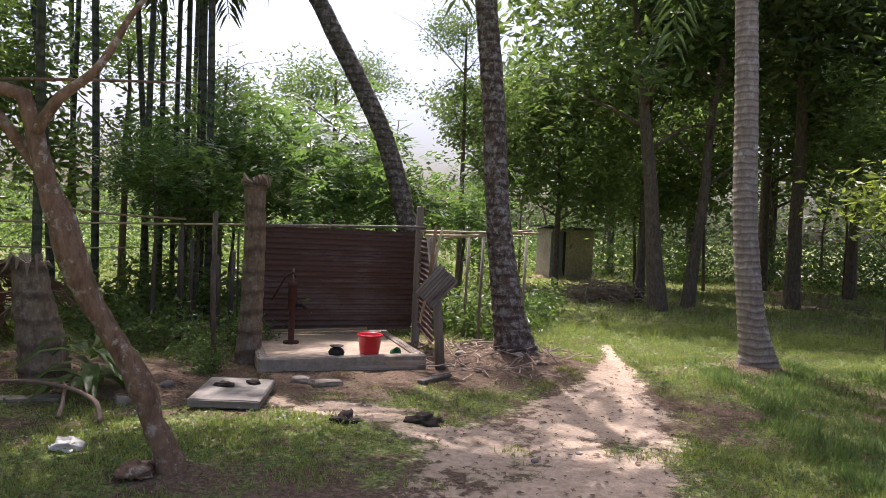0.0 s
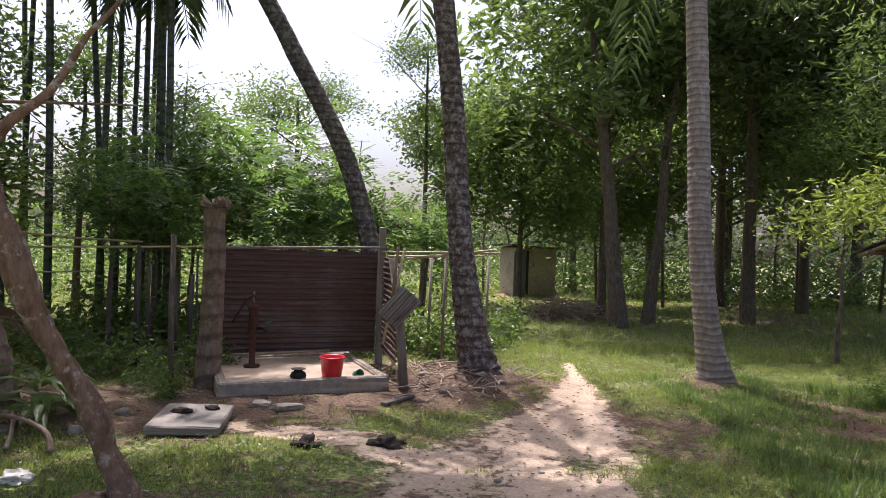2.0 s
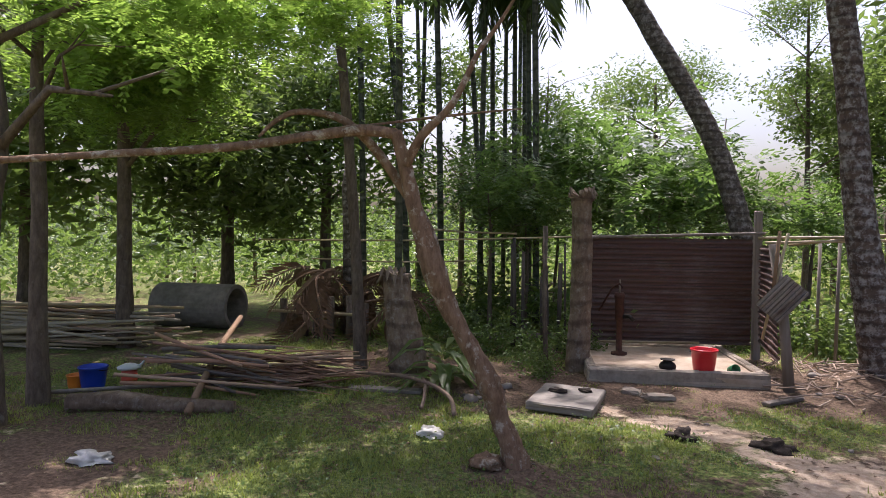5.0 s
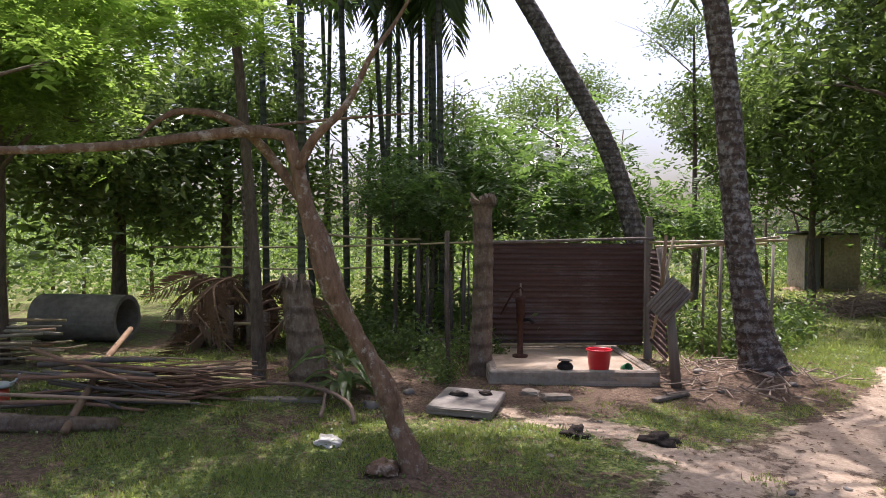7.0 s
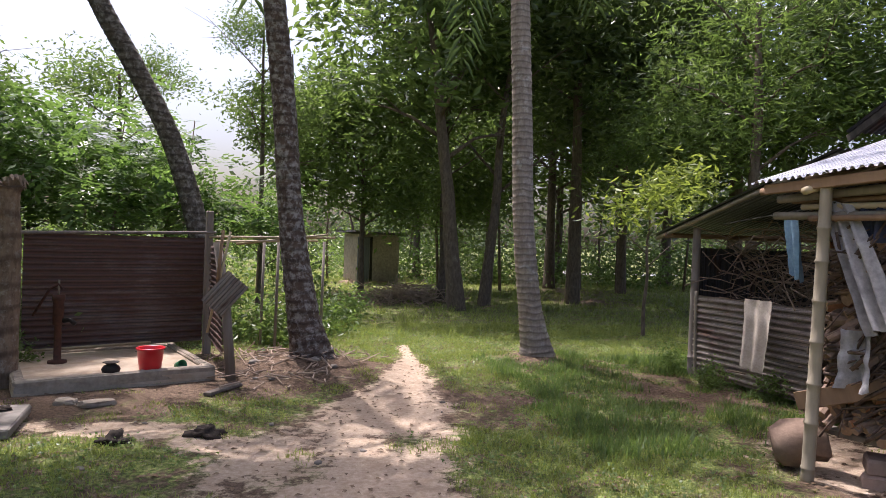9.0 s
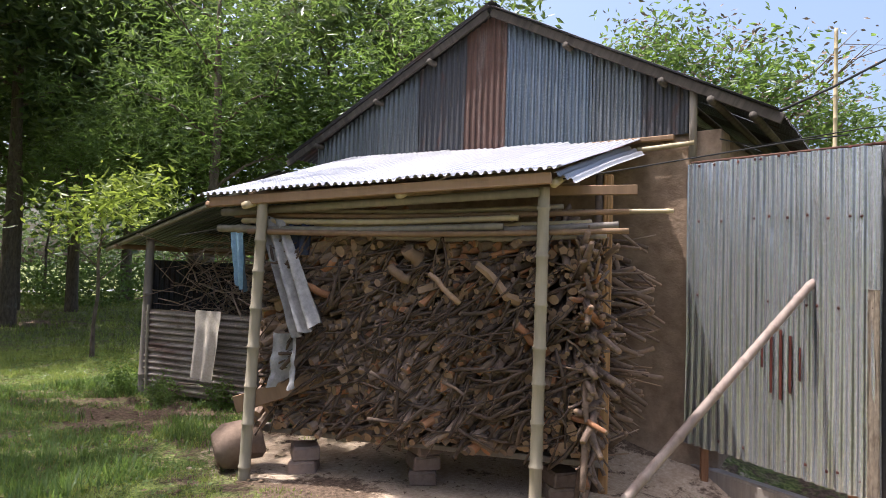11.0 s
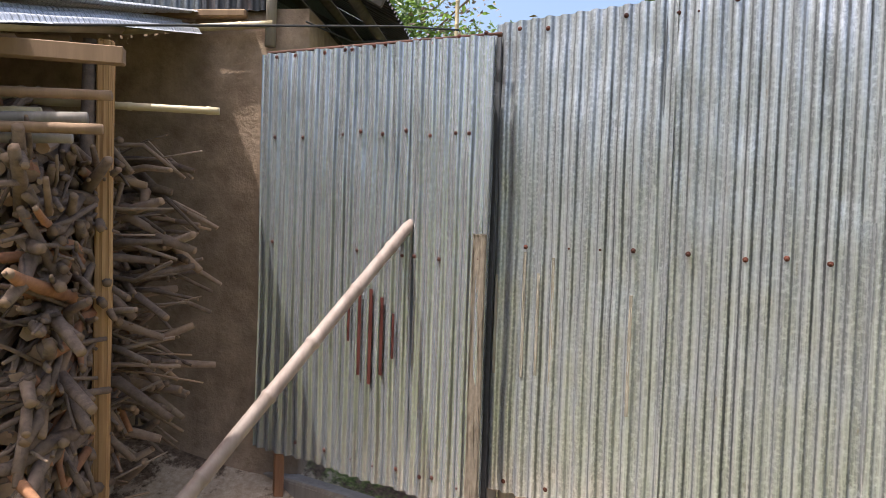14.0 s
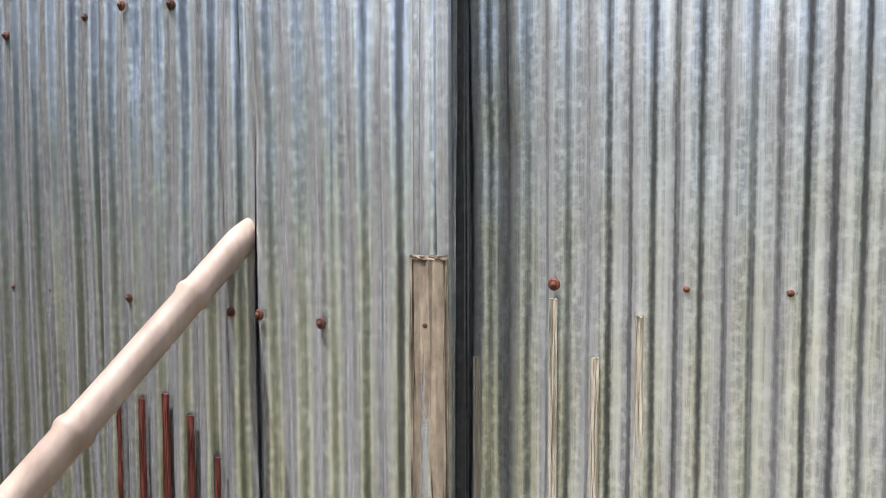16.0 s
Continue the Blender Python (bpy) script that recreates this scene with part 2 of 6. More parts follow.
M["plastic_blue"] = simple("plastic_blue", (0.01, 0.04, 0.33), (0.02, 0.06, 0.42), 4, 0.4, 0.0, spec=0.5)
M["plastic_orange"] = simple("plastic_orange", (0.72, 0.20, 0.02), (0.80, 0.26, 0.03), 4, 0.4, 0.0, spec=0.5)
M["plastic_coral"] = simple("plastic_coral", (0.70, 0.10, 0.05), (0.78, 0.14, 0.08), 4, 0.4, 0.0, spec=0.5)
M["plastic_pale"] = simple("plastic_pale", (0.55, 0.58, 0.56), (0.70, 0.72, 0.70), 6, 0.4, 0.0)
M["plastic_green"] = simple("plastic_green", (0.02, 0.12, 0.05), (0.04, 0.2, 0.08), 6, 0.4, 0.0)
M["iron"] = simple("iron", (0.012, 0.011, 0.010), (0.045, 0.035, 0.028), 15, 0.6, 0.3, 0.004, metal=0.3)
M["iron_rust"] = simple("iron_rust", (0.04, 0.02, 0.014), (0.12, 0.05, 0.03), 15, 0.85, 0.4, 0.004)
M["wire"] = simple("wire", (0.02, 0.02, 0.02), (0.05, 0.045, 0.04), 15, 0.7, 0.0)
M["nail"] = simple("nail", (0.035, 0.012, 0.008), (0.11, 0.035, 0.02), 90, 0.8, 0.5, 0.002, vary=0.4)
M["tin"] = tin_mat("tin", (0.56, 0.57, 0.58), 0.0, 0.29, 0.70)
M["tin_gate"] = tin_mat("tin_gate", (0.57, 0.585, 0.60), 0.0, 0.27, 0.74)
# darkened tin for the gap strip, its shade put into the colour
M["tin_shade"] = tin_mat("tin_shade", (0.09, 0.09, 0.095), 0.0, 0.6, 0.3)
M["tin_roof"] = tin_mat("tin_roof", (0.66, 0.66, 0.68), 0.0, 0.5, 0.45)
M["tin_grey"] = tin_mat("tin_grey", (0.19, 0.20, 0.21), 0.2, 0.45, 0.75)
M["tin_blue"] = tin_mat("tin_blue", (0.22, 0.255, 0.30), 0.03, 0.42, 0.8)
M["tin_dark"] = tin_mat("tin_dark", (0.075, 0.073, 0.08), 0.4, 0.6, 0.5)
M["tin_rust"] = tin_mat("tin_rust", (0.26, 0.20, 0.17), 0.95, 0.6, 0.4)
M["tin_brown"] = tin_mat("tin_brown", (0.20, 0.145, 0.12), 0.7, 0.6, 0.35)
M["tin_low"] = tin_mat("tin_low", (0.30, 0.25, 0.21), 0.45, 0.6, 0.4)


def ground_mat():
    n = Nodes("ground", 0.95, 0, 0.15)
    a = n.add("ShaderNodeAttribute")
    a.attribute_name = "cover"
    sep = n.add("ShaderNodeSeparateColor")
    n.link(a.outputs["Color"], sep.inputs[0])
    fine = n.noise(26, 8, 0.7)
    mid = n.noise(3.2, 6, 0.65)
    grit = n.noise(140, 3, 0.6)
    sand = n.mix(n.step(fine, 0.38, 0.64), (0.40, 0.30, 0.205), (0.56, 0.445, 0.33))
    sand = n.mix(n.step(mid, 0.5, 0.72), sand, n.mix(0.5, sand, (0.24, 0.16, 0.10)))
    earth = n.mix(n.step(fine, 0.40, 0.62), (0.085, 0.058, 0.039), (0.20, 0.14, 0.095))
    turf = n.mix(n.step(fine, 0.42, 0.62), (0.075, 0.10, 0.028), (0.25, 0.29, 0.085))
    turf = n.mix(n.step(mid, 0.48, 0.62), turf, n.mix(0.75, turf, earth))

    def edge(channel):
        m = n.add("ShaderNodeMath")
        m.operation = 'ADD'
        n.link(channel, m.inputs[0])
        m2 = n.add("ShaderNodeMath")
        m2.operation = 'MULTIPLY_ADD'
        n.link(n.mix(0.45, n.noise(7, 8, 0.75), n.noise(2.1, 5, 0.6)), m2.inputs[0])
        m2.inputs[1].default_value = 4.2
        m2.inputs[2].default_value = -2.1
        n.link(m2.outputs[0], m.inputs[1])
        return n.step(m.outputs[0], 0.38, 0.62)

    col = n.mix(edge(sep.outputs[1]), earth, turf)
    col = n.mix(edge(sep.outputs[0]), col, sand)
    n.bump(n.mix(0.4, fine, grit), 0.9, 0.03)
    return n.done(col)


M["ground"] = ground_mat()

# ---- building blocks ----


def mesh_of(verts, faces, mat, smooth=False, name="mesh"):
    me = bpy.data.meshes.new(name)
    if isinstance(verts, np.ndarray):
        verts = verts.tolist()
    if isinstance(faces, np.ndarray):
        faces = faces.tolist()
    me.from_pydata(verts, [], faces)
    for m in (mat if isinstance(mat, (list, tuple)) else [mat]):
        me.materials.append(m)
    if smooth:
        me.shade_smooth()
    return me


def part(name, data, parent=None, at=None, label=""):
    ob = new(name, data)
    if parent is not None:
        ob.parent = parent
    if at is not None:
        ob.matrix_basis = at
    if label:
        ob["label"] = label
    return ob


def thing(name, label, category, at=None, group="", kind="", data=None):
    ob = tagged(new(name, data), label, category, group, kind)
    if at is not None:
        ob.matrix_basis = at
    return ob


def tube(points, radii, sides=8, wob=0.0, rnd=None, cap=True):
    """Verts and faces of a bent tapering stem through the points."""
    pts = [Vector(p) for p in points]
    n = len(pts)
    if not isinstance(radii, (list, tuple)):
        radii = [radii] * n
    verts, faces = [], []
    side = None
    for i, p in enumerate(pts):
        d = (pts[min(i + 1, n - 1)] - pts[max(i - 1, 0)]).normalized()
        if side is None:
            side = d.orthogonal().normalized()
        side = (side - d * side.dot(d)).normalized()
        up = d.cross(side)
        for k in range(sides):
            a = 2 * math.pi * k / sides
            r = radii[i] * (1 + (rnd.uniform(-wob, wob) if rnd else 0))
            verts.append(tuple(p + side * (math.cos(a) * r) + up * (math.sin(a) * r)))
    for i in range(n - 1):
        for k in range(sides):
            a, b = i * sides + k, i * sides + (k + 1) % sides
            faces.append((a, b, b + sides, a + sides))
    if cap:
        faces.append(tuple(range(sides - 1, -1, -1)))
        faces.append(tuple(range((n - 1) * sides, n * sides)))
    return verts, faces


def joined(pieces):
    verts, faces = [], []
    for v, f in pieces:
        o = len(verts)
        verts += list(v)
        faces += [tuple(i + o for i in q) for q in f]
    return verts, faces


def spline(points, radii, steps):
    """More points and radii along a smooth line through a few."""
    p = [Vector(q) for q in points]
    out, rad = [], []
    for i in range(len(p) - 1):
        a, b, c, d = p[max(i - 1, 0)], p[i], p[i + 1], p[min(i + 2, len(p) - 1)]
        for s in range(steps):
            u = s / steps
            out.append(0.5 * ((2 * b) + (c - a) * u + (2 * a - 5 * b + 4 * c - d) * u * u + (3 * b - a - 3 * c + d) * u ** 3))
            rad.append(radii[i] + (radii[i + 1] - radii[i]) * u)
    out.append(p[-1])
    rad.append(radii[-1])
    return out, rad


def slab(sx, sy, sz, bevel=0.01, wob=0.0, seed=1, mat=None, cuts=0):
    """A block with rounded, slightly uneven edges, its base centre at the origin."""
    bm = bmesh.new()
    bmesh.ops.create_cube(bm, size=1)
    bmesh.ops.scale(bm, vec=(sx, sy, sz), verts=bm.verts)
    bmesh.ops.translate(bm, vec=(0, 0, sz / 2), verts=bm.verts)
    if bevel:
        bmesh.ops.bevel(bm, geom=bm.edges[:], offset=bevel, segments=1, affect='EDGES', profile=0.5)
    if cuts:
        bmesh.ops.subdivide_edges(bm, edges=bm.edges[:], cuts=cuts, use_grid_fill=True)
    if wob:
        r = random.Random(seed)
        for v in bm.verts:
            v.co += Vector((r.uniform(-wob, wob), r.uniform(-wob, wob), r.uniform(-wob, wob)))
    me = bpy.data.meshes.new("block")
    bm.to_mesh(me)
    bm.free()
    if mat:
        me.materials.append(mat)
    return me


def lump(rad, mat, squash=(1, 1, 1), rough=0.25, seed=1, sub=3):
    bm = bmesh.new()
    bmesh.ops.create_icosphere(bm, subdivisions=sub, radius=rad)
    for v in bm.verts:
        d = v.co.normalized()
        k = 1 + rough * noise.fractal(d * 1.7 + Vector((seed * 3.1, 0, 0)), 1, 2, 4)
        v.co = Vector((v.co.x * k * squash[0], v.co.y * k * squash[1], max(-0.3 * rad, v.co.z * k) * squash[2]))
    me = bpy.data.meshes.new("lump")
    bm.to_mesh(me)
    bm.free()
    me.materials.append(mat)
    me.shade_smooth()
    return me


def corrugated(width, height, mat, pitch=0.076, amp=0.0105, rows=6, dent=0.004, seed=1, per=12):
    """A corrugated sheet in the xz plane, ribs upright, base at z = 0, x from 0 to width."""
    r = random.Random(seed)
    nx = max(4, int(width / pitch * per))
    xs = np.linspace(0, width, nx + 1)
    zs = np.linspace(0, height, rows + 1)
    ph = r.uniform(0, 6)
    verts = []
    for z in zs:
        for x in xs:
            y = amp * math.tanh(2.0 * math.sin(2 * math.pi * x / pitch)) / 0.964 + dent * noise.noise(Vector((x * 2.3 + ph, z * 1.4, seed))) * 2 + dent * 0.5 * noise.noise(Vector((x * 9 + ph, z * 5, seed))) + dent * 0.9 * max(0, noise.noise(Vector((x * 16 + ph, z * 11, seed + 9))) - 0.35)
            edge = 0.004 * noise.noise(Vector((x * 12, ph, 0))) if z in (0, height) else 0
            verts.append((x, y, z + edge))
    faces = [(j * (nx + 1) + i, j * (nx + 1) + i + 1, (j + 1) * (nx + 1) + i + 1, (j + 1) * (nx + 1) + i) for j in range(rows) for i in range(nx)]
    n0 = len(verts)
    verts += [(x, y + 0.0015, z) for x, y, z in verts]
    faces += [tuple(n0 + i for i in reversed(f)) for f in faces]
    return mesh_of(verts, faces, mat, True, "sheet")


def axes(origin, xdir, zdir):
    """A pose whose x and z axes run along the given directions."""
    x, z = Vector(xdir).normalized(), Vector(zdir)
    y = z.cross(x).normalized()
    z = x.cross(y)
    m = Matrix((x, y, z)).transposed().to_4x4()
    m.translation = origin
    return m


def bamboo_mesh(points, radius, mat, seed=1, node=0.33, sides=10):
    r = random.Random(seed)
    pts, _ = spline(points, [radius] * len(points), 40)
    acc, out, rad, nxt = 0, [pts[0]], [radius], r.uniform(0.1, node)
    for a, b in zip(pts, pts[1:]):
        acc += (b - a).length
        if acc >= nxt:
            d = (b - a).normalized() * 0.008
            for o, k in ((-2, 1.0), (-0.6, 1.16), (0.6, 1.16), (2, 1.0)):
                out.append(b + d * o)
                rad.append(radius * k * (1 - 0.04 * acc))
            nxt += node * r.uniform(0.85, 1.15)
        elif acc < nxt - 0.03 and (b - out[-1]).length > 0.09:
            out.append(b)
            rad.append(radius * (1 - 0.04 * acc))
    out.append(pts[-1] + (pts[-1] - pts[-2]).normalized() * 0.03)
    rad.append(rad[-1])
    v, f = tube(out, rad, sides)
    return mesh_of(v, f, mat, True, "culm")


def leaves(centres, spreads, count, size, seed, aspect=0.42, droop=0.35):
    """Folded leaves scattered round clump centres: arrays of verts and faces."""
    r = np.random.RandomState(seed)
    idx = r.randint(0, len(centres), count)
    p = centres[idx] + r.normal(size=(count, 3)) * spreads[idx][:, None]
    d = r.normal(size=(count, 3))
    d[:, 2] = d[:, 2] * 0.5 - droop
    d /= np.linalg.norm(d, axis=1)[:, None]
    s = np.cross(d, r.normal(size=(count, 3)))
    s /= np.linalg.norm(s, axis=1)[:, None] + 1e-9
    up = np.cross(d, s)
    ln = size * r.uniform(0.6, 1.3, (count, 1))
    w = ln * aspect * 0.5
    v = np.stack([p, p + d * ln * 0.45 + s * w + up * w * 0.3, p + d * ln, p + d * ln * 0.45 - s * w + up * w * 0.3], 1).reshape(-1, 3)
    b = np.arange(count)[:, None] * 4
    f = np.concatenate([b + [[0, 1, 2]], b + [[0, 2, 3]]], 0)
    return v, f


def sprays(centres, spreads, count, size, seed, pairs=6, leaf=0.30, droop=0.25):
    """Feathered leaves: each a stalk with pairs of oval leaflets."""
    r = np.random.RandomState(seed)
    idx = r.randint(0, len(centres), count)
    p = centres[idx] + r.normal(size=(count, 3)) * spreads[idx][:, None]
    d = r.normal(size=(count, 3))
    d[:, 2] = d[:, 2] * 0.35 - droop
    d /= np.linalg.norm(d, axis=1)[:, None]
    up = np.tile(np.array([[0, 0, 1.0]]), (count, 1)) + r.normal(size=(count, 3)) * 0.35
    s = np.cross(d, up)
    s /= np.linalg.norm(s, axis=1)[:, None] + 1e-9
    ln = size * r.uniform(0.6, 1.25, (count, 1))
    vs, fs, off = [], [], 0
    tri = np.array([[0, 1, 2], [0, 2, 3]])
    for k in range(pairs):
        u = (k + 0.6) / pairs
        q = p + d * ln * u - np.array([[0, 0, 1.0]]) * ln * 0.25 * u * u
        for sg in (-1, 1):
            out = s * sg + d * 0.35 + r.normal(size=(count, 3)) * 0.12
            l2 = ln * leaf * (1.15 - 0.4 * abs(u - 0.4))
            wv = d * l2 * 0.27
            v = np.stack([q, q + out * l2 * 0.5 + wv, q + out * l2, q + out * l2 * 0.5 - wv], 1).reshape(-1, 3)
            b = np.arange(count)[:, None, None] * 4 + off
            fs.append((b + tri[None]).reshape(-1, 3))
            vs.append(v)
            off += count * 4
    return np.concatenate(vs), np.concatenate(fs)


def clumps(n, radii, seed, shell=0.45, low=-1.0):
    """Uneven clump centres in an ellipsoid, mostly towards its skin."""
    r = np.random.RandomState(seed)
    out = []
    while len(out) < n:
        d = r.normal(size=3)
        d /= np.linalg.norm(d)
        if d[2] < low:
            continue
        k = 0.72 + 0.5 * noise.noise(Vector(d * 1.6) + Vector((seed, 0, 0)))
        out.append(d * radii * (shell + (1 - shell) * r.rand() ** 0.5) * k * 1.15)
    return np.array(out)


def frond(length, leaflet, seed, pairs=34, droop=0.9, rise=0.5, width=0.035):
    """One palm frond along +x: rachis and hanging leaflets."""
    r = random.Random(seed)
    pts = []
    for i in range(12):
        u = i / 11
        pts.append(Vector((length * u * (1 - 0.18 * u), 0, length * (rise * u - droop * u * u))))
    rv, rf = tube(pts, [0.022 * (1 - 0.85 * i / 11) + 0.003 for i in range(12)], 5)
    vs, fs = list(rv), list(rf)
    for k in range(pairs):
        u = 0.14 + 0.86 * k / pairs
        i = min(int(u * 11), 10)
        a = pts[i].lerp(pts[i + 1], u * 11 - i)
        d = (pts[i + 1] - pts[i]).normalized()
        ll = leaflet * (0.45 + 1.1 * math.sin(math.pi * min(1, u * 0.85 + 0.1)))
        for sg in (-1, 1):
            o = (Vector((0, sg, 0)) + d * r.uniform(0.5, 0.9)).normalized()
            b = a + o * ll * 0.5 + Vector((0, 0, -0.10 * ll))
            c = a + o * ll * 0.92 + Vector((0, 0, -r.uniform(0.4, 0.75) * ll))
            w = d * width * 0.5
            n0 = len(vs)
            vs += [tuple(a), tuple(b + w), tuple(c), tuple(b - w)]
            fs += [(n0, n0 + 1, n0 + 2), (n0, n0 + 2, n0 + 3)]
    return vs, fs


def turned(vf, m):
    v, f = vf
    return [tuple(m @ Vector(p)) for p in v], f


def palm_crown(count, length, leaflet, seed, mat, pairs=30, width=0.035, droop=0.9):
    r = random.Random(seed)
    pcs = []
    for k in range(count):
        a = 137.5 * k
        rise = 1.0 - 1.5 * k / count
        pcs.append(turned(frond(length * r.uniform(0.85, 1.1), leaflet, seed + k, pairs, droop * r.uniform(0.6, 1.0), rise, width), pose(0, 0, 0, 0, 0, a)))
    v, f = joined(pcs)
    return mesh_of(v, f, mat, False, "crown")

# ---- ground ----
TRACK = ((1.0, -3.0, 0.7), (0.5, 2.0, 0.9), (0.42, 4.5, 0.92), (1.0, 6.0, 0.70), (1.4, 7.4, 0.40), (1.5, 8.6, 0.20), (1.6, 10.0, 0.08))
FENCE_A, FENCE_B = Vector((5.90, -0.205, 0)), Vector((4.00, -4.08, 0))


def seg_dist(x, y, a, b):
    ax, ay, bx, by = a[0], a[1], b[0], b[1]
    u = max(0, min(1, ((x - ax) * (bx - ax) + (y - ay) * (by - ay)) / ((bx - ax) ** 2 + (by - ay) ** 2)))
    return math.hypot(x - ax - u * (bx - ax), y - ay - u * (by - ay)), u


def smooth(v, lo, hi):
    u = max(0, min(1, (v - lo) / (hi - lo)))
    return u * u * (3 - 2 * u)


def ground_z(x, y):
    z = 0.0
    d1 = seg_dist(x, y, FENCE_A, FENCE_B)[0]
    d2 = seg_dist(x, y, FENCE_A, (6.5, 1.3))[0]
    z -= 0.20 * (1 - smooth(min(d1, d2 + 0.35), 0.25, 1.5))
    if x > 5.0:
        z += 0.24 * (1 - smooth(seg_dist(x, y, (6.7, 1.35), (6.7, 5.4))[0], 0.05, 0.9))
    for bx, by, h, s in ((0.2, 8.3, 0.16, 0.75), (3.4, 8.8, 0.10, 0.7), (-2.05, 3.75, 0.05, 0.3), (1.9, 25.5, 0.25, 1.6)):
        d = math.hypot(x - bx, y - by)
        if d < 3 * s:
            z += h * math.exp(-(d / s) ** 2 * 1.6)
    near = 1 if abs(x) < 14 and abs(y) < 22 else 0.3
    z += near * 0.03 * noise.noise(Vector((x * 0.7, y * 0.7, 0))) + near * 0.012 * noise.noise(Vector((x * 3.1, y * 3.1, 4)))
    return z


def cover(x, y):
    """Bare sand, and turf, between 0 and 1."""
    sand = 0
    for a, b in zip(TRACK, TRACK[1:]):
        d, u = seg_dist(x, y, a, b)
        w = a[2] + (b[2] - a[2]) * u
        sand = max(sand, 1 - smooth(d, w * 0.55, w * 1.35))
    for a, b, w in (((0.2, 4.7), (-0.9, 5.3), 0.26), ((-0.9, 5.45), (-1.9, 5.6), 0.26), ((5.6, 0.6), (5.3, -0.7), 0.7), ((5.3, 2.4), (5.8, 1.2), 0.9), ((4.7, 4.2), (5.4, 1.8), 0.9)):
        sand = max(sand, 0.95 * (1 - smooth(seg_dist(x, y, a, b)[0], w * 0.4, w * 1.5)))
    sand *= max(0.0, min(1.0, 0.85 + (0.5 + 0.12 * max(0, y - 4)) * noise.noise(Vector((x * 1.9, y * 1.1, 21)))))
    turf = 0.62 + 0.55 * noise.noise(Vector((x * 0.55, y * 0.55, 7)))
    if y > 8.5:
        turf = max(turf, 0.8)
    for bx, by, s in ((0.2, 8.2, 1.1), (3.4, 8.8, 0.8), (-1.7, 8.0, 2.0), (-5.2, 1.6, 1.3), (-4.2, 6.0, 1.2), (-2.0, 3.7, 0.3), (2.3, 18.5, 2.0), (-0.8, 3.2, 0.5), (8.5, 19, 1.6), (9.5, 23.5, 2), (5.6, 3, 2.0)):
        turf -= 0.6 * math.exp(-((x - bx) ** 2 + (y - by) ** 2) / s ** 2)
    return sand, max(0, min(1, turf))


def axis_steps(lo, hi, fine, far):
    mid = list(np.arange(lo, hi, fine))
    out, s, v = [], fine, hi
    while v < far:
        out.append(v)
        s *= 1.16
        v += s
    out.append(far)
    pre, s, v = [], fine * 1.16, lo - fine * 1.16
    while v > -far:
        pre.append(v)
        s *= 1.16
        v -= s
    pre.append(-far)
    return pre[::-1] + mid + out


gx, gy = axis_steps(-9, 7.5, 0.09, 900), axis_steps(-4, 12, 0.09, 900)
gv = [(x, y, ground_z(x, y)) for y in gy for x in gx]
nxg = len(gx)
gf = [(j * nxg + i, j * nxg + i + 1, (j + 1) * nxg + i + 1, (j + 1) * nxg + i) for j in range(len(gy) - 1) for i in range(nxg - 1)]
gm = mesh_of(gv, gf, M["ground"], True, "ground")
attr = gm.color_attributes.new("cover", 'FLOAT_COLOR', 'POINT')
cols = np.zeros((len(gv), 4), np.float32)
for i, (x, y, z) in enumerate(gv):
    s, t = cover(x, y) if abs(x) < 40 and abs(y) < 60 else (0, 0.85)
    cols[i] = (s, t, 0, 1)
attr.data.foreach_set("color", cols.ravel())
thing("ground", "patchy green grass and pale sandy earth with a trodden path", "ground", kind="structure", data=gm)


def grass(name, label, count, box, size, seed, mat, thin=1.0):
    r = np.random.RandomState(seed)
    v, f = [], []
    made = 0
    while made < count:
        x, y = r.uniform(box[0], box[1]), r.uniform(box[2], box[3])
        s, t = cover(x, y)
        k = t - 0.9 * s + 0.75 * noise.noise(Vector((x * 2.2, y * 2.2, 3))) + 0.25 * noise.noise(Vector((x * 7, y * 7, 6)))
        if k < 0.28 * thin + 0.25 * r.rand():
            made += 0.35
            continue
        z = ground_z(x, y)
        lush = 0.55 + 1.6 * max(0, 0.3 + noise.noise(Vector((x * 1.7, y * 1.7, 40))))
        for b in range(5):
            a, h = r.uniform(0, 6.28), size * r.uniform(0.4, 1.3) * (0.5 + 0.6 * t) * lush
            w = 0.005 + 0.035 * size
            px, py = x + r.normal() * 0.035, y + r.normal() * 0.035
            lean = r.uniform(0.3, 1.1) * h
            n0 = len(v)
            v += [(px - w * math.sin(a), py + w * math.cos(a), z - 0.01), (px + w * math.sin(a), py - w * math.cos(a), z - 0.01), (px + lean * math.cos(a), py + lean * math.sin(a), z + h)]
            f.append((n0, n0 + 1, n0 + 2))
        made += 1
    thing(name, label, "grass", kind="stuff", data=mesh_of(v, f, mat, False, name))


grass("grass", "short green and yellowish grass tufts on the yard", 62000, (-8, 7, 1.5, 13), 0.034, 5, M["grass"])
grass("meadow_grass", "longer grass of the grove floor under the trees", 20000, (-16, 18, 11, 34), 0.11, 6, M["grass"])
grass("weeds", "low broad green weeds at the foot of trees", 3500, (2.5, 6, 4.4, 9), 0.09, 8, M["leaf_mid"])



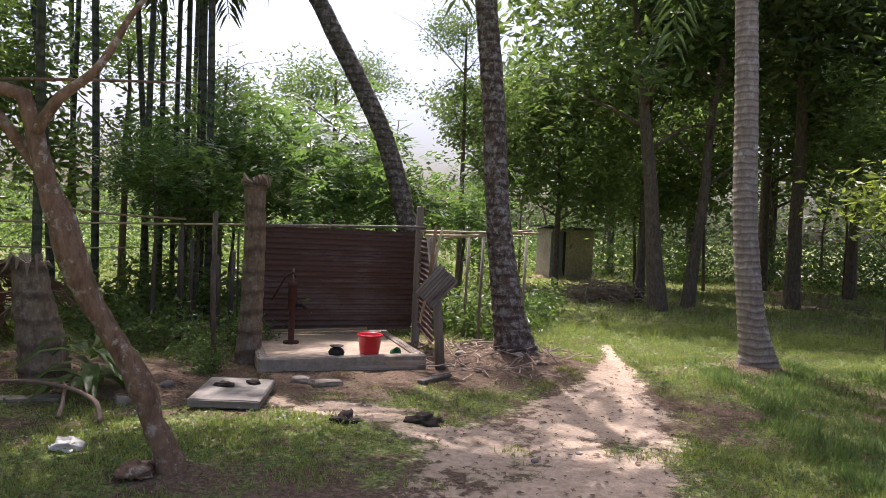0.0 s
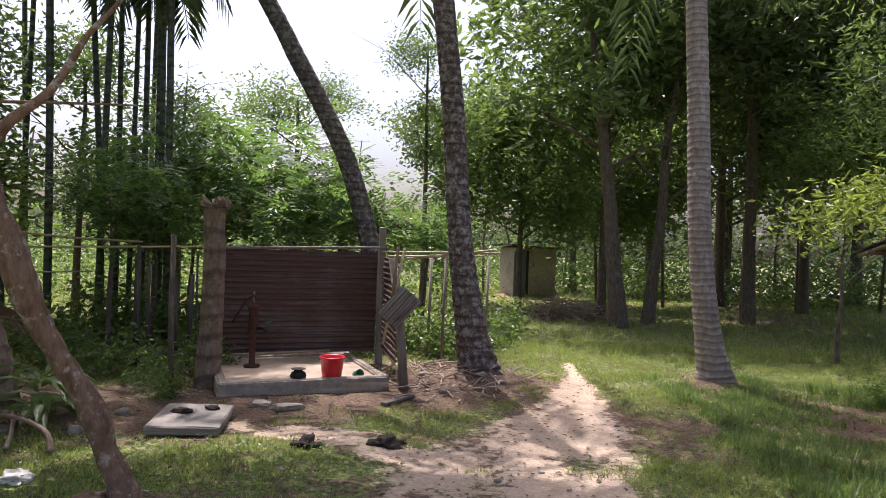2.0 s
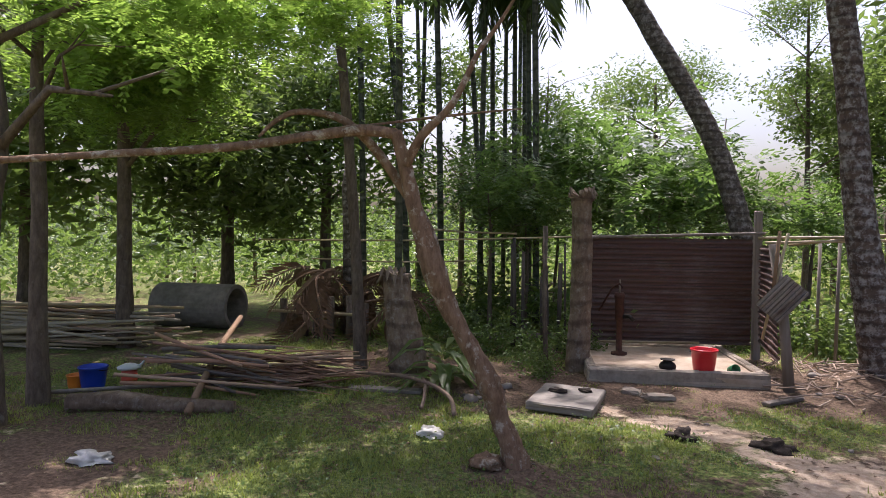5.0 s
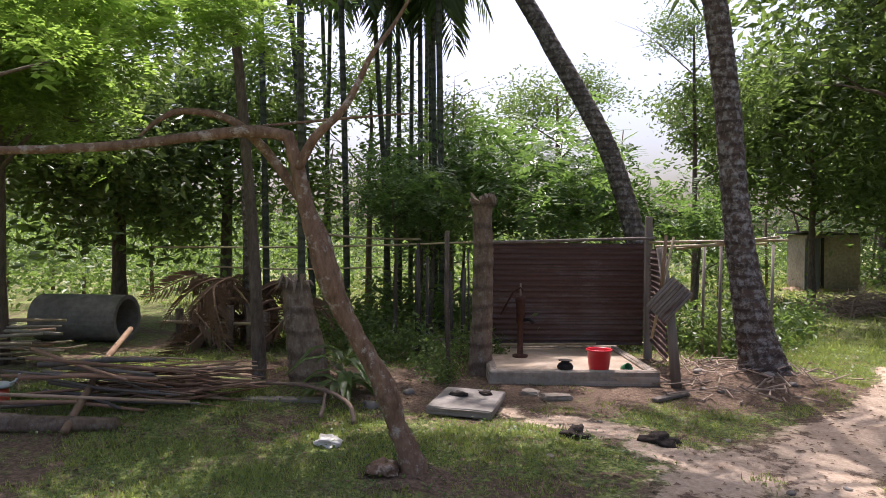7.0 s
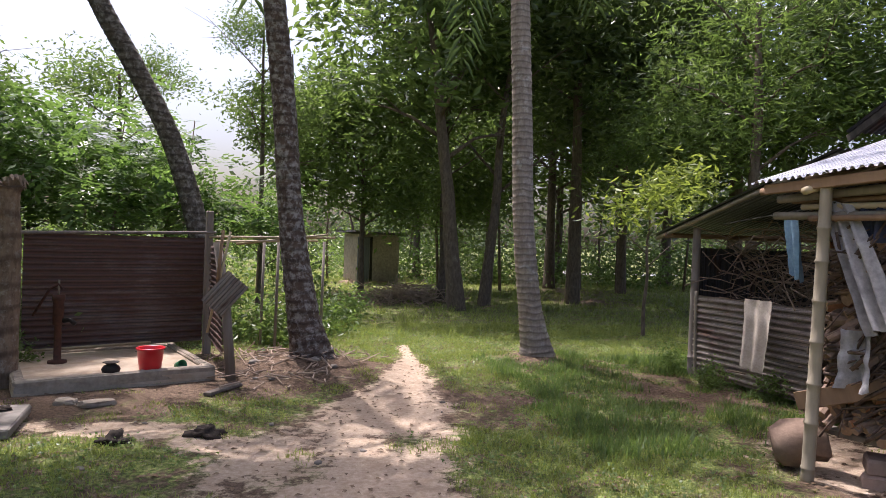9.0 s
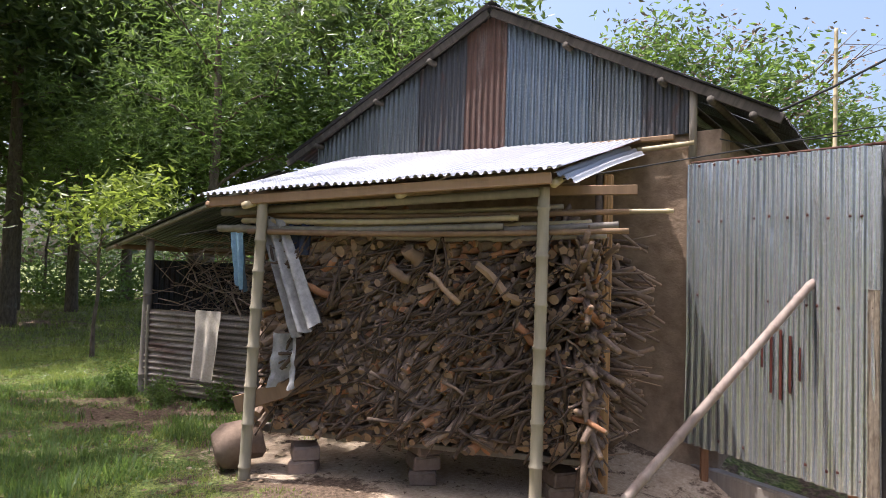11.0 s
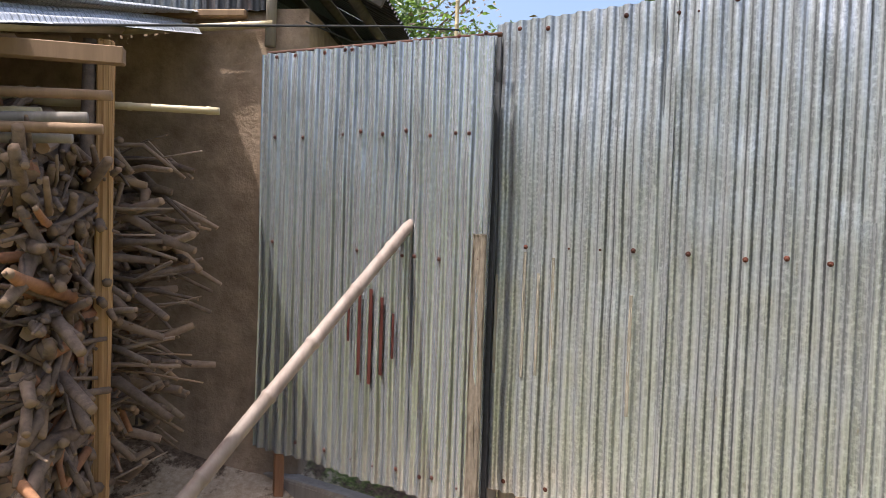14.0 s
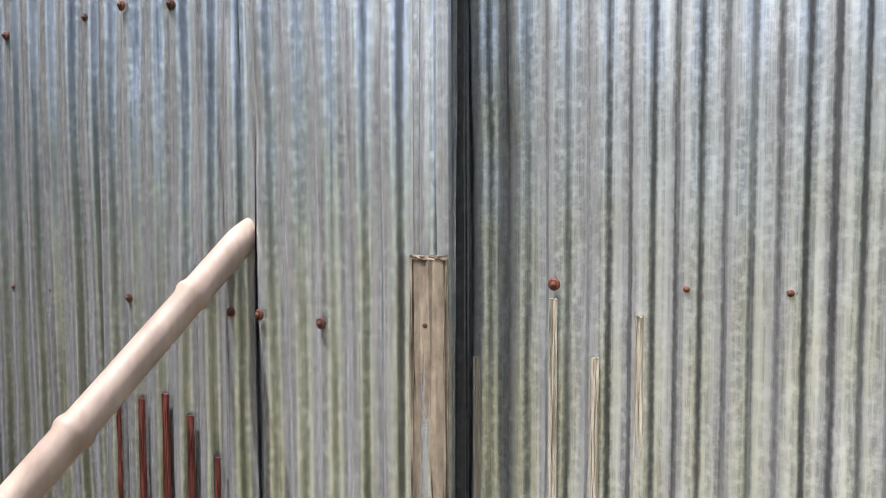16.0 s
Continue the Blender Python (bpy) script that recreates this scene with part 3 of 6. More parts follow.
def clover(count, box, seed):
    """Small flat leaves of low weeds, close to the ground."""
    r = np.random.RandomState(seed)
    v, f = [], []
    for k in range(count):
        x, y = r.uniform(box[0], box[1]), r.uniform(box[2], box[3])
        s, t = cover(x, y)
        if t - 0.9 * s + 0.6 * noise.noise(Vector((x * 1.3, y * 1.3, 13))) < 0.30 + 0.3 * r.rand():
            continue
        z = ground_z(x, y) + r.uniform(0.008, 0.05)
        a, q, w = r.uniform(0, 6.28), r.uniform(0.014, 0.034), r.uniform(-0.5, 0.5)
        c, d = math.cos(a), math.sin(a)
        n0 = len(v)
        v += [(x, y, z), (x + q * (c * 0.5 - d * 0.4), y + q * (d * 0.5 + c * 0.4), z + q * w), (x + q * c, y + q * d, z + q * 0.3), (x + q * (c * 0.5 + d * 0.4), y + q * (d * 0.5 - c * 0.4), z - q * w * 0.5)]
        f += [(n0, n0 + 1, n0 + 2), (n0, n0 + 2, n0 + 3)]
    thing("ground_weeds", "tiny leafy weeds spread through the grass", "weeds", kind="stuff", data=mesh_of(v, f, M["leaf_mid"]))


clover(70000, (-8, 7, 1.8, 12.5), 15)

# ---- house and firewood shed ----
GX = 6.60
house = thing("mud_house", "mud-walled house with a patched corrugated tin gable and roof", "house")
RIDGE_Y, RIDGE_Z = 3.41, 4.54
CORNER = 1.07


def mud_wall(name, x0, x1, y0, y1, z0, z1, parent):
    bm = bmesh.new()
    bmesh.ops.create_cube(bm, size=1)
    bmesh.ops.subdivide_edges(bm, edges=bm.edges[:], cuts=14, use_grid_fill=True)
    for v in bm.verts:
        p = Vector((x0 + (v.co.x + 0.5) * (x1 - x0), y0 + (v.co.y + 0.5) * (y1 - y0), z0 + (v.co.z + 0.5) * (z1 - z0)))
        flare = max(0, 1 - (p.z - z0) / 0.7) ** 2 * 0.16
        d = 0.018 * noise.fractal(p * 2.2, 1, 2, 4)
        if v.co.x < -0.49:
            p.x += d - flare
        if v.co.y < -0.49:
            p.y += d - 0.3 * flare
        v.co = p
    me = bpy.data.meshes.new(name)
    bm.to_mesh(me)
    bm.free()
    me.materials.append(M["mud"])
    me.shade_smooth()
    return part(name, me, parent)


mud_wall("gable_wall", GX, GX + 0.35, CORNER, 5.75, -0.25, 2.97, house)
mud_wall("side_wall", GX + 0.35, 11.6, CORNER, CORNER + 0.3, -0.25, 2.95, house)
mud_wall("back_wall", 11.25, 11.6, CORNER + 0.3, 5.45, -0.25, 2.95, house)
mud_wall("north_wall", GX + 0.35, 11.6, 5.45, 5.75, -0.25, 2.95, house)

# gable sheets, upright ribs, under the slope of the roof
GABLE = (("tin_grey", 6.1, 5.3), ("tin_grey", 5.3, 4.45), ("tin_dark", 4.45, 3.77), ("tin_rust", 3.77, 3.28), ("tin_blue", 3.28, 2.78), ("tin_blue", 2.78, 2.30), ("tin_grey", 2.30, 1.79), ("tin_dark", 1.79, 1.37))


def slope_z(y):
    return RIDGE_Z - 0.08 - (0.527 * (RIDGE_Y - y) if y < RIDGE_Y else 0.45 * (y - RIDGE_Y))


for i, (mk, ya, yb) in enumerate(GABLE):
    me = corrugated(ya - yb + 0.04, 1.0, M[mk], rows=4, seed=30 + i)
    for v in me.vertices:
        y = ya - v.co.x
        top = slope_z(y)
        v.co.z = 2.95 + v.co.z * max(0.02, top - 2.95)
    part("gable_sheet", me, house, axes((GX - 0.03 - 0.004 * (i % 2), ya, 0), (0, -1, 0), (0, 0, 1)))
part("gable_sill", slab(0.05, 4.3, 0.05, 0.01, mat=M["wood"]), house, pose(GX - 0.05, 3.6, 2.90))
part("gable_post", mesh_of(*tube([(0, 0, 0), (0.01, 0, 0.36), (0, 0, 0.72)], 0.035, 8), M["wood_grey"], True), house, pose(GX - 0.06, 1.29, 2.72))

for sign, (ylow, zlow) in ((-1, (0.58, 3.05)), (1, (6.55, 3.13))):
    run = Vector((0, RIDGE_Y - ylow, RIDGE_Z - zlow))
    for k in range(8):
        me = corrugated(0.74, run.length + 0.06, M["tin_grey" if k % 3 else "tin_dark"], rows=5, seed=60 + k)
        part("roof_sheet", me, house, axes((6.42 + k * 0.72 + (0.74 if sign > 0 else 0), ylow, zlow + 0.012 * (k % 2)), (1 if sign < 0 else -1, 0, 0), run))
    # barge board and rafters under the slope
    part("barge_board", slab(0.03, run.length, 0.09, 0.006, mat=M["wood_dark"]), house,
         axes((6.47, ylow + run.y / 2, zlow + run.z / 2 - 0.12), (1, 0, 0), run.cross(Vector((1, 0, 0))) * (1 if run.cross(Vector((1, 0, 0))).z > 0 else -1)))
for i, y in enumerate((0.78, 1.12, 1.55, 2.5, 4.2, 5.0, 6.0)):
    part("purlin", mesh_of(*tube([(6.44, y, slope_z(y) - 0.05), (9.2, y + 0.02, slope_z(y) - 0.04), (12.0, y, slope_z(y) - 0.05)], 0.035, 7), M["wood_dark"], True), house)

shed = thing("firewood_shed", "open lean-to of bamboo posts under a pale corrugated roof", "shed")
EY0, EY1 = 1.24, 4.50
EAVE_S, EAVE_N = Vector((4.40, 1.53, 2.33)), Vector((3.63, 4.30, 2.19))
REAR_S, REAR_N = Vector((6.555, 1.76, 2.93)), Vector((6.555, 5.45, 3.06))
for k in range(5):
    # five sheets, fanned from the skew eave to the gable, each lapping over the next
    me = corrugated(0.76, 1.0, M["tin_roof"], rows=8, dent=0.007, seed=80 + k)
    for v in me.vertices:
        sx = (k + v.co.x / 0.70) / 5.06
        p = EAVE_S.lerp(EAVE_N, sx).lerp(REAR_S.lerp(REAR_N, sx), v.co.z)
        v.co = p + Vector((0, 0, 0.01 * (k % 2) + v.co.y))
    part("roof_sheet", me, shed)
me = corrugated(0.22, 1.0, M["tin_roof"], rows=8, dent=0.010, seed=88)
for v in me.vertices:
    p = EAVE_S.lerp(REAR_S, 0.04 + 0.90 * v.co.z)
    v.co = p + Vector((0.02, 0.10 - v.co.x * 0.75, -0.035 - v.co.x * 0.33 + v.co.y))
part("side_sheet", me, shed)
eave = EAVE_N - EAVE_S
mid = EAVE_S.lerp(EAVE_N, 0.50) + Vector((0.05, 0.01, -0.095))
part("eave_board", slab(eave.length - 0.15, 0.03, 0.075, 0.006, 0.003, mat=M["wood"], cuts=2), shed, axes(mid, eave, (0, 0, 1)))
mid = EAVE_S.lerp(EAVE_N, 0.52) + Vector((0.16, 0.05, -0.13))
part("eave_beam", mesh_of(*tube([mid - eave * 0.46, mid, mid + eave * 0.44], 0.032, 8, 0.05, random.Random(3)), M["bamboo_grey"], True), shed)
SKEW = Matrix.Translation((3.86, 3.84, 0)) @ Matrix.Rotation(radians(18.8), 4, 'Z') @ Matrix.Translation((-3.93, -3.80, 0))
shed_first = set(bpy.data.objects)


def post(name, x, y, z0, z1, rad, mat, lean=(0, 0), seed=1, parent=None, node=0.3):
    me = bamboo_mesh([(x, y, z0), (x + lean[0] * 0.55, y + lean[1] * 0.55, (z0 + z1) / 2), (x + lean[0], y + lean[1], z1)], rad, mat, seed, node)
    return part(name, me, parent)


post("post", 3.92, 3.83, -0.05, 2.14, 0.045, M["bamboo_grey"], (0.0, -0.07), 3, shed)
post("post", 3.97, 1.60, -0.10, 2.20, 0.046, M["bamboo_grey"], (-0.05, -0.02), 4, shed)
for z, x in ((2.20, 4.10), (2.36, 4.7)):
    part("purlin", mesh_of(*tube([(x, EY0 + 0.12, z + 0.06), (x + 0.01, 2.9, z + 0.012), (x, EY1 - 0.1, z - 0.06)], 0.030, 7), M["wood"], True), shed)
for y, z in ((1.50, 2.24), (2.6, 2.17), (3.86, 2.10)):
    part("rafter", mesh_of(*tube([(3.82, y, z), (5.70, y - 0.1, z + 0.52)], 0.03, 7), M["bamboo"], True), shed)
for i, (z, ya, yb, rad, x) in enumerate(((2.06, 4.1, 1.05, 0.022, 4.06), (2.01, 4.0, 1.8, 0.024, 4.02), (1.965, 2.6, 1.12, 0.024, 4.02), (1.945, 4.2, 1.9, 0.03, 3.99), (1.92, 3.9, 1.05, 0.022, 3.95), (1.99, 3.4, 1.3, 0.018, 4.10), (1.90, 2.9, 1.2, 0.022, 4.12), (2.10, 3.7, 1.5, 0.02, 4.12))):
    thing("split_bamboo", "long split bamboo rail stacked under the shed roof", "bamboo pole", group="stacked bamboo rails",
          data=bamboo_mesh([(x, ya, z - 0.01), (x + 0.02, (ya + yb) / 2, z - 0.015), (x, yb, z + 0.02)], rad, M[("wood", "bamboo", "wood_grey", "bamboo_grey")[i % 4]], i, 0.4, 8))
thing("timber_beam", "sawn grey timber beam end jutting from the shed", "beam", data=slab(0.05, 1.3, 0.065, 0.005, 0.002, mat=M["wood"]), at=pose(4.03, 1.62, 2.19))

# ---- firewood ----


def log_mesh(length, rad, seed, cut, bark):
    r = random.Random(seed)
    n = 5
    pts, rr = [], []
    off = Vector((0, 0, 0))
    for i in range(n):
        off += Vector((0, r.uniform(-1, 1), r.uniform(-1, 1))) * min(rad, 0.03) * 1.15
        pts.append(Vector((length * i / (n - 1), 0, 0)) + off)
        rr.append(rad * r.uniform(0.85, 1.12))
    sides = 5 if seed % 3 == 0 else 7
    v, f = tube(pts, rr, sides, 0.26 if sides == 5 else 0.12, r)
    me = mesh_of(v, f, [bark, cut], False, "log")
    for p in me.polygons:
        if len(p.vertices) > 4:
            p.material_index = 1
        else:
            p.use_smooth = sides == 7
    return me


LOGS = [log_mesh(random.Random(i).uniform(0.55, 0.85), (0.013, 0.018, 0.024, 0.030, 0.040)[i % 5], i, M["log_red" if i % 6 == 5 else "log_cut"], M["log_red" if i % 9 == 4 else "log_bark"]) for i in range(30)]
LOGS += [log_mesh(random.Random(i).uniform(0.55, 0.85), (0.013, 0.018, 0.024, 0.030, 0.036)[i % 5], i, M["log_bark"], M["log_red" if i % 9 == 4 else "log_bark"]) for i in range(30, 60)]
rl = random.Random(11)
spots = []
z = 0.37
while z < 1.86:
    y = 1.30
    while y < 3.88:
        spots.append((y + rl.uniform(-0.03, 0.03), z + rl.uniform(-0.03, 0.03)))
        y += rl.uniform(0.042, 0.080)
    z += 0.041
wood_heap = []
for k, (y, z) in enumerate(spots):
    bulge = 0.10 * noise.noise(Vector((y * 1.3, z * 1.6, 2))) - 0.10 * max(0, 0.6 - z)
    if z > 1.5 and noise.noise(Vector((y * 3, z * 3, 8))) > 0.42:
        continue
    x = 4.14 + bulge + rl.uniform(-0.05, 0.05)
    swing = noise.noise(Vector((y * 0.9, z * 1.4, 5))) * 30 - 24 + rl.gauss(0, 11)
    tip = noise.noise(Vector((y * 1.1, z * 1.2, 9))) * 18 - (27 if z < 1.1 else 13) + rl.gauss(0, 9)
    if rl.random() < (0.3 if z > 1.3 else 0.1):
        swing += rl.choice((-35, 50))
    i = rl.randrange(30) if z > 0.75 else rl.choice([q for q in range(30) if q % 5 > 0])
    swing = max(swing, -math.degrees(math.asin(min(1, max(-0.6, (y - 1.48) / 0.8)))))
    if y < 1.95:
        i += 30
    m = pose(x, y, z, rl.uniform(0, 360), tip, swing)
    wood_heap.append((abs(y - 2.0), i, m))
wood_heap.sort(key=lambda q: q[0])
for d, i, m in wood_heap[:300]:
    thing("firewood_log", "rough split branch of firewood stacked in the shed", "firewood", m, group="stacked firewood", data=LOGS[i])
rest = []
for d, i, m in wood_heap[300:]:
    me = LOGS[i]
    rest.append(([tuple(m @ v.co) for v in me.vertices], [tuple(p.vertices) for p in me.polygons]))
v, f = joined(rest)
me = mesh_of(v, f, [M["log_bark"], M["log_cut"], M["log_red"]], False, "firewood_stack")
for p in me.polygons:
    isl = (p.vertices[0] // 70)
    p.material_index = 1 if len(p.vertices) > 4 else (2 if isl % 9 == 4 else 0)
thing("firewood_stack", "dense stack of brown split firewood under the tin roof", "firewood", kind="stuff", data=me)
# inner mass of the pile that closes the gaps
core = []
for k in range(240):
    y, z = rl.uniform(1.98, 3.55), rl.uniform(0.36, 1.8)
    core.append(tube([(4.62 + rl.uniform(-0.1, 0.1), y - 0.38, z + rl.uniform(-0.06, 0.06)), (4.62, y + 0.4, z + rl.uniform(-0.06, 0.06))], 0.05, 6))
v, f = joined(core)
thing("inner_firewood", "dark inner logs at the core of the firewood stack", "firewood", kind="stuff", data=mesh_of(v, f, M["log_bark"], True))
sticks = []
for k in range(340):
    y, z = rl.uniform(1.35, 3.8), rl.uniform(0.4, 1.82)
    l = rl.uniform(0.08, 0.24)
    a = radians(rl.gauss(38, 28))
    d = Vector((rl.gauss(0, 0.25), -math.cos(a), math.sin(a))).normalized() * l
    c = Vector((4.07 + 0.10 * noise.noise(Vector((y * 1.3, z * 1.6, 2))) + rl.uniform(-0.03, 0.03), y, z))
    w = rl.choice((0.006, 0.008, 0.011, 0.016))
    sticks.append(tube([c - d, c + Vector((rl.gauss(0, 0.012), rl.gauss(0, 0.015), rl.gauss(0, 0.015))), c + d], [w, w * 0.95, w * 0.6], 5))
v, f = joined(sticks)
thing("loose_firewood", "thin crooked sticks wedged across the firewood front", "firewood", kind="stuff", data=mesh_of(v, f, M["log_bark"], True))
# crooked branches lying across the open end of the stack
sticks = []
for k in range(560):
    x, z = rl.uniform(4.02, 5.3), rl.uniform(0.30, 1.88)
    l = rl.uniform(0.10, 0.34)
    a = radians(rl.gauss(-22 if z < 1.1 else 6, 22))
    d = Vector((-math.cos(a), rl.gauss(-0.15, 0.28), math.sin(a))).normalized() * l
    c = Vector((x, 1.29 + 0.05 * noise.noise(Vector((x * 2, z * 2, 5))) + rl.uniform(-0.05, 0.03), z))
    w = rl.choice((0.008, 0.011, 0.015, 0.021, 0.028))
    sticks.append(tube([c - d, c - d * 0.3 + Vector((0, rl.gauss(0, 0.012), rl.gauss(0, 0.016))), c + d * 0.4 + Vector((0, rl.gauss(0, 0.012), rl.gauss(0, 0.016))), c + d], [w, w * 1.05, w * 0.92, w * 0.7], 7, 0.14, rl))
v, f = joined(sticks)
me = mesh_of(v, f, [M["log_bark"], M["log_cut"], M["log_red"]], True)
for p in me.polygons:
    isl = p.vertices[0] // 28
    p.material_index = 1 if len(p.vertices) > 4 or isl % 13 == 5 else (2 if isl % 11 == 4 else 0)
thing("loose_firewood", "crooked branches lying across the end of the stack", "firewood", kind="stuff", data=me)
# thicker pieces and planks lying on the front
for y, z, l, rad, sw, mk in ((2.42, 1.62, 0.5, 0.035, -100, "log_cut"), (1.75, 1.30, 0.45, 0.05, -80, "log_red"), (2.75, 1.65, 0.28, 0.06, -85, "log_cut"), (3.55, 1.55, 0.5, 0.05, -70, "log_red"), (3.0, 0.95, 0.3, 0.02, -90, "log_bark"), (2.3, 0.85, 0.35, 0.02, -85, "log_bark"), (2.05, 1.72, 0.62, 0.05, -75, "log_cut"), (2.62, 1.80, 0.3, 0.09, -20, "log_cut"), (3.2, 1.70, 0.5, 0.05, 60, "log_red")):
    me = log_mesh(l * 0.65, rad * 0.62, int(y * 100), M["log_cut"], M[mk])
    thing("split_log", "thick split log lying slanted on the firewood front", "firewood", pose(4.05, y, z, 0, 35, sw), group="slanted split logs", data=me)
for x, y, n in ((4.30, 3.52, 2), (4.42, 2.55, 3), (4.42, 1.48, 2)):
    st = thing("brick_support", "short stack of weathered bricks carrying the firewood", "brick stack", group="brick supports")
    for c in range(n):
        part("brick", slab(0.25, 0.22, 0.11, 0.015, 0.008, seed=c, mat=M["brick"]), st, pose(x + 0.01 * c, y, 0.115 * c - 0.01, 0, 0, 20 + 13 * c))
for x in (4.28, 4.75):
    thing("bearer_plank", "long plank bearing the firewood stack", "plank", group="firewood bearers", data=slab(0.12, 2.9, 0.045, 0.008, mat=M["wood_grey"]), at=pose(x, 2.62, 0.30))
thing("chopping_block", "rounded brown log section lying beside the shed post", "log", pose(4.00, 4.16, 0.15, 0, -14, -48), data=mesh_of(*tube([(0, 0, 0), (0.02, 0, 0), (0.12, 0.01, 0.01), (0.22, 0.0, 0.02), (0.36, 0.0, 0.01), (0.38, 0, 0.01)], [0.10, 0.14, 0.165, 0.15, 0.155, 0.12], 13, 0.16, random.Random(5)), M["log_bark"], True))
thing("brace_board", "short weathered board braced against the bamboo post", "board", pose(4.06, 3.58, 0.62, 0, -18, -62), data=slab(0.75, 0.03, 0.13, 0.006, 0.004, mat=M["wood"]))

# all of the shed's own timber and wood stands skew to the house
for ob in set(bpy.data.objects) - shed_first:
    if ob.parent is None or ob.parent == shed:
        ob.matrix_basis = SKEW @ ob.matrix_basis
part("timber_post", slab(0.055, 0.065, 2.44, 0.008, 0.005, 7, M["timber"], 3), shed, pose(5.38, 1.60, -0.02, 0, -0.5, 20), "sawn yellowish timber post")
part("bark_post", mesh_of(*tube([(5.37, 1.66, -0.02), (5.355, 1.68, 0.9), (5.33, 1.66, 1.7), (5.34, 1.66, 2.42)], [0.036, 0.032, 0.034, 0.028], 9, 0.08, random.Random(4)), M["log_bark"], True), shed)
thing("bamboo_pole", "pale bamboo pole jutting past the shed post", "bamboo pole", data=bamboo_mesh([(5.25, 2.5, 2.15), (5.42, 1.8, 2.15), (5.575, 1.19, 2.15)], 0.019, M["bamboo"], 5))
thing("bamboo_pole", "bamboo pole under the gable beside the roof", "bamboo pole", data=bamboo_mesh([(6.50, 2.3, 2.80), (6.52, 1.30, 2.85)], 0.024, M["bamboo"], 9))
for k in range(120):
    z = rl.uniform(0.30, 1.98)
    x = rl.uniform(5.42, 6.15)
    l = rl.uniform(0.12, 0.50) * (0.75 if z < 0.8 else 1.0)
    tip = 1.72 + 0.25 * (x - 5.45) - l
    pts = [Vector((x, 2.25, z + rl.uniform(-0.05, 0.05))), Vector((x + rl.uniform(-0.06, 0.06), 1.85, z + rl.uniform(-0.04, 0.04))), Vector((x + rl.uniform(-0.08, 0.10), (1.85 + tip) / 2, z + rl.uniform(-0.06, 0.07))), Vector((x + rl.uniform(-0.12, 0.16), tip, z + rl.uniform(-0.14, 0.10)))]
    rad = rl.choice((0.007, 0.010, 0.014, 0.020, 0.028, 0.034))
    me = mesh_of(*tube(pts, [rad, rad * 1.04, rad * 0.9, rad * 0.6], 7, 0.12, rl), [M["log_bark" if rad > 0.012 and k % 5 else ("log_cut" if k % 2 else "twig")], M["log_cut"]], True)
    for p in me.polygons:
        p.material_index = 1 if len(p.vertices) > 4 else 0
    thing("branch", "rough dry branch sticking out behind the shed post", "branch", group="loose branches", data=me)

# ---- north lean-to with twigs ----
wing = thing("north_lean_to", "low lean-to under a corrugated roof with a rusty tin wall", "shed")
wrun = Vector((0.0, 5.0 - 8.45, 2.64 - 1.86))
for k in range(6):
    me = corrugated(0.72, wrun.length, M["tin_grey"], rows=5, dent=0.006, seed=120 + k)
    part("roof_sheet", me, wing, axes((4.98 + 0.70 * (k + 1), 8.45, 1.86 + 0.006 * (k % 2)), (-1, 0, 0), wrun))
part("rake_board", mesh_of(*tube([(5.03, 8.4, 1.82), (5.03, 5.05, 2.58)], 0.03, 7), M["bamboo_grey"], True), wing)
part("eave_beam", mesh_of(*tube([(4.98, 8.1, 1.86), (9.2, 8.1, 1.86)], 0.035, 7), M["wood"], True), wing)
post("corner_post", 5.16, 7.62, -0.05, 1.93, 0.055, M["wood_grey"], (0.02, 0), 8, wing, 0.9)
post("stake", 5.14, 7.5, -0.03, 1.1, 0.02, M["bamboo_grey"], (0, 0.03), 9, wing, 0.5)
post("mid_post", 5.45, 5.72, -0.05, 2.35, 0.05, M["wood_grey"], (0, 0), 10, wing, 0.9)
post("far_post", 9.1, 8.05, -0.05, 1.88, 0.05, M["wood_grey"], (0, 0), 12, wing, 0.9)
wd = Vector((5.45 - 5.17, 5.72 - 7.55, 0))
me = corrugated(1.02, wd.length + 0.1, M["tin_low"], rows=5, seed=140)
part("tin_wall", me, wing, axes((5.14, 7.60, 1.08), (0, 0, -1), (wd.x, wd.y, 0)))
part("tin_wall_rear", corrugated(3.8, 1.7, M["tin_dark"], rows=3, seed=141, per=4), wing, axes((9.2, 8.0, 0.0), (-1, 0, 0), (0, 0, 1)))
rt = random.Random(21)
tw = []
for k in range(420):
    u = rt.random()
    c = Vector((5.35 + 0.25 * u + rt.uniform(0, 0.7), 7.45 - 1.75 * u, rt.uniform(0.15, 1.95)))
    d = Vector((rt.gauss(0, 0.5), rt.gauss(0, 1), rt.gauss(0, 0.35))).normalized() * rt.uniform(0.25, 0.6)
    bend = Vector((rt.gauss(0, 0.06), rt.gauss(0, 0.06), rt.gauss(0, 0.06)))
    rad = rt.uniform(0.004, 0.013)
    tw.append(tube([c - d, c + bend, c + d], [rad, rad * 0.8, rad * 0.4], 5))
v, f = joined(tw)
thing("twig_bundle", "tangled pile of thin dry twigs behind the tin wall", "twigs", kind="stuff", data=mesh_of(v, f, M["twig"], True))


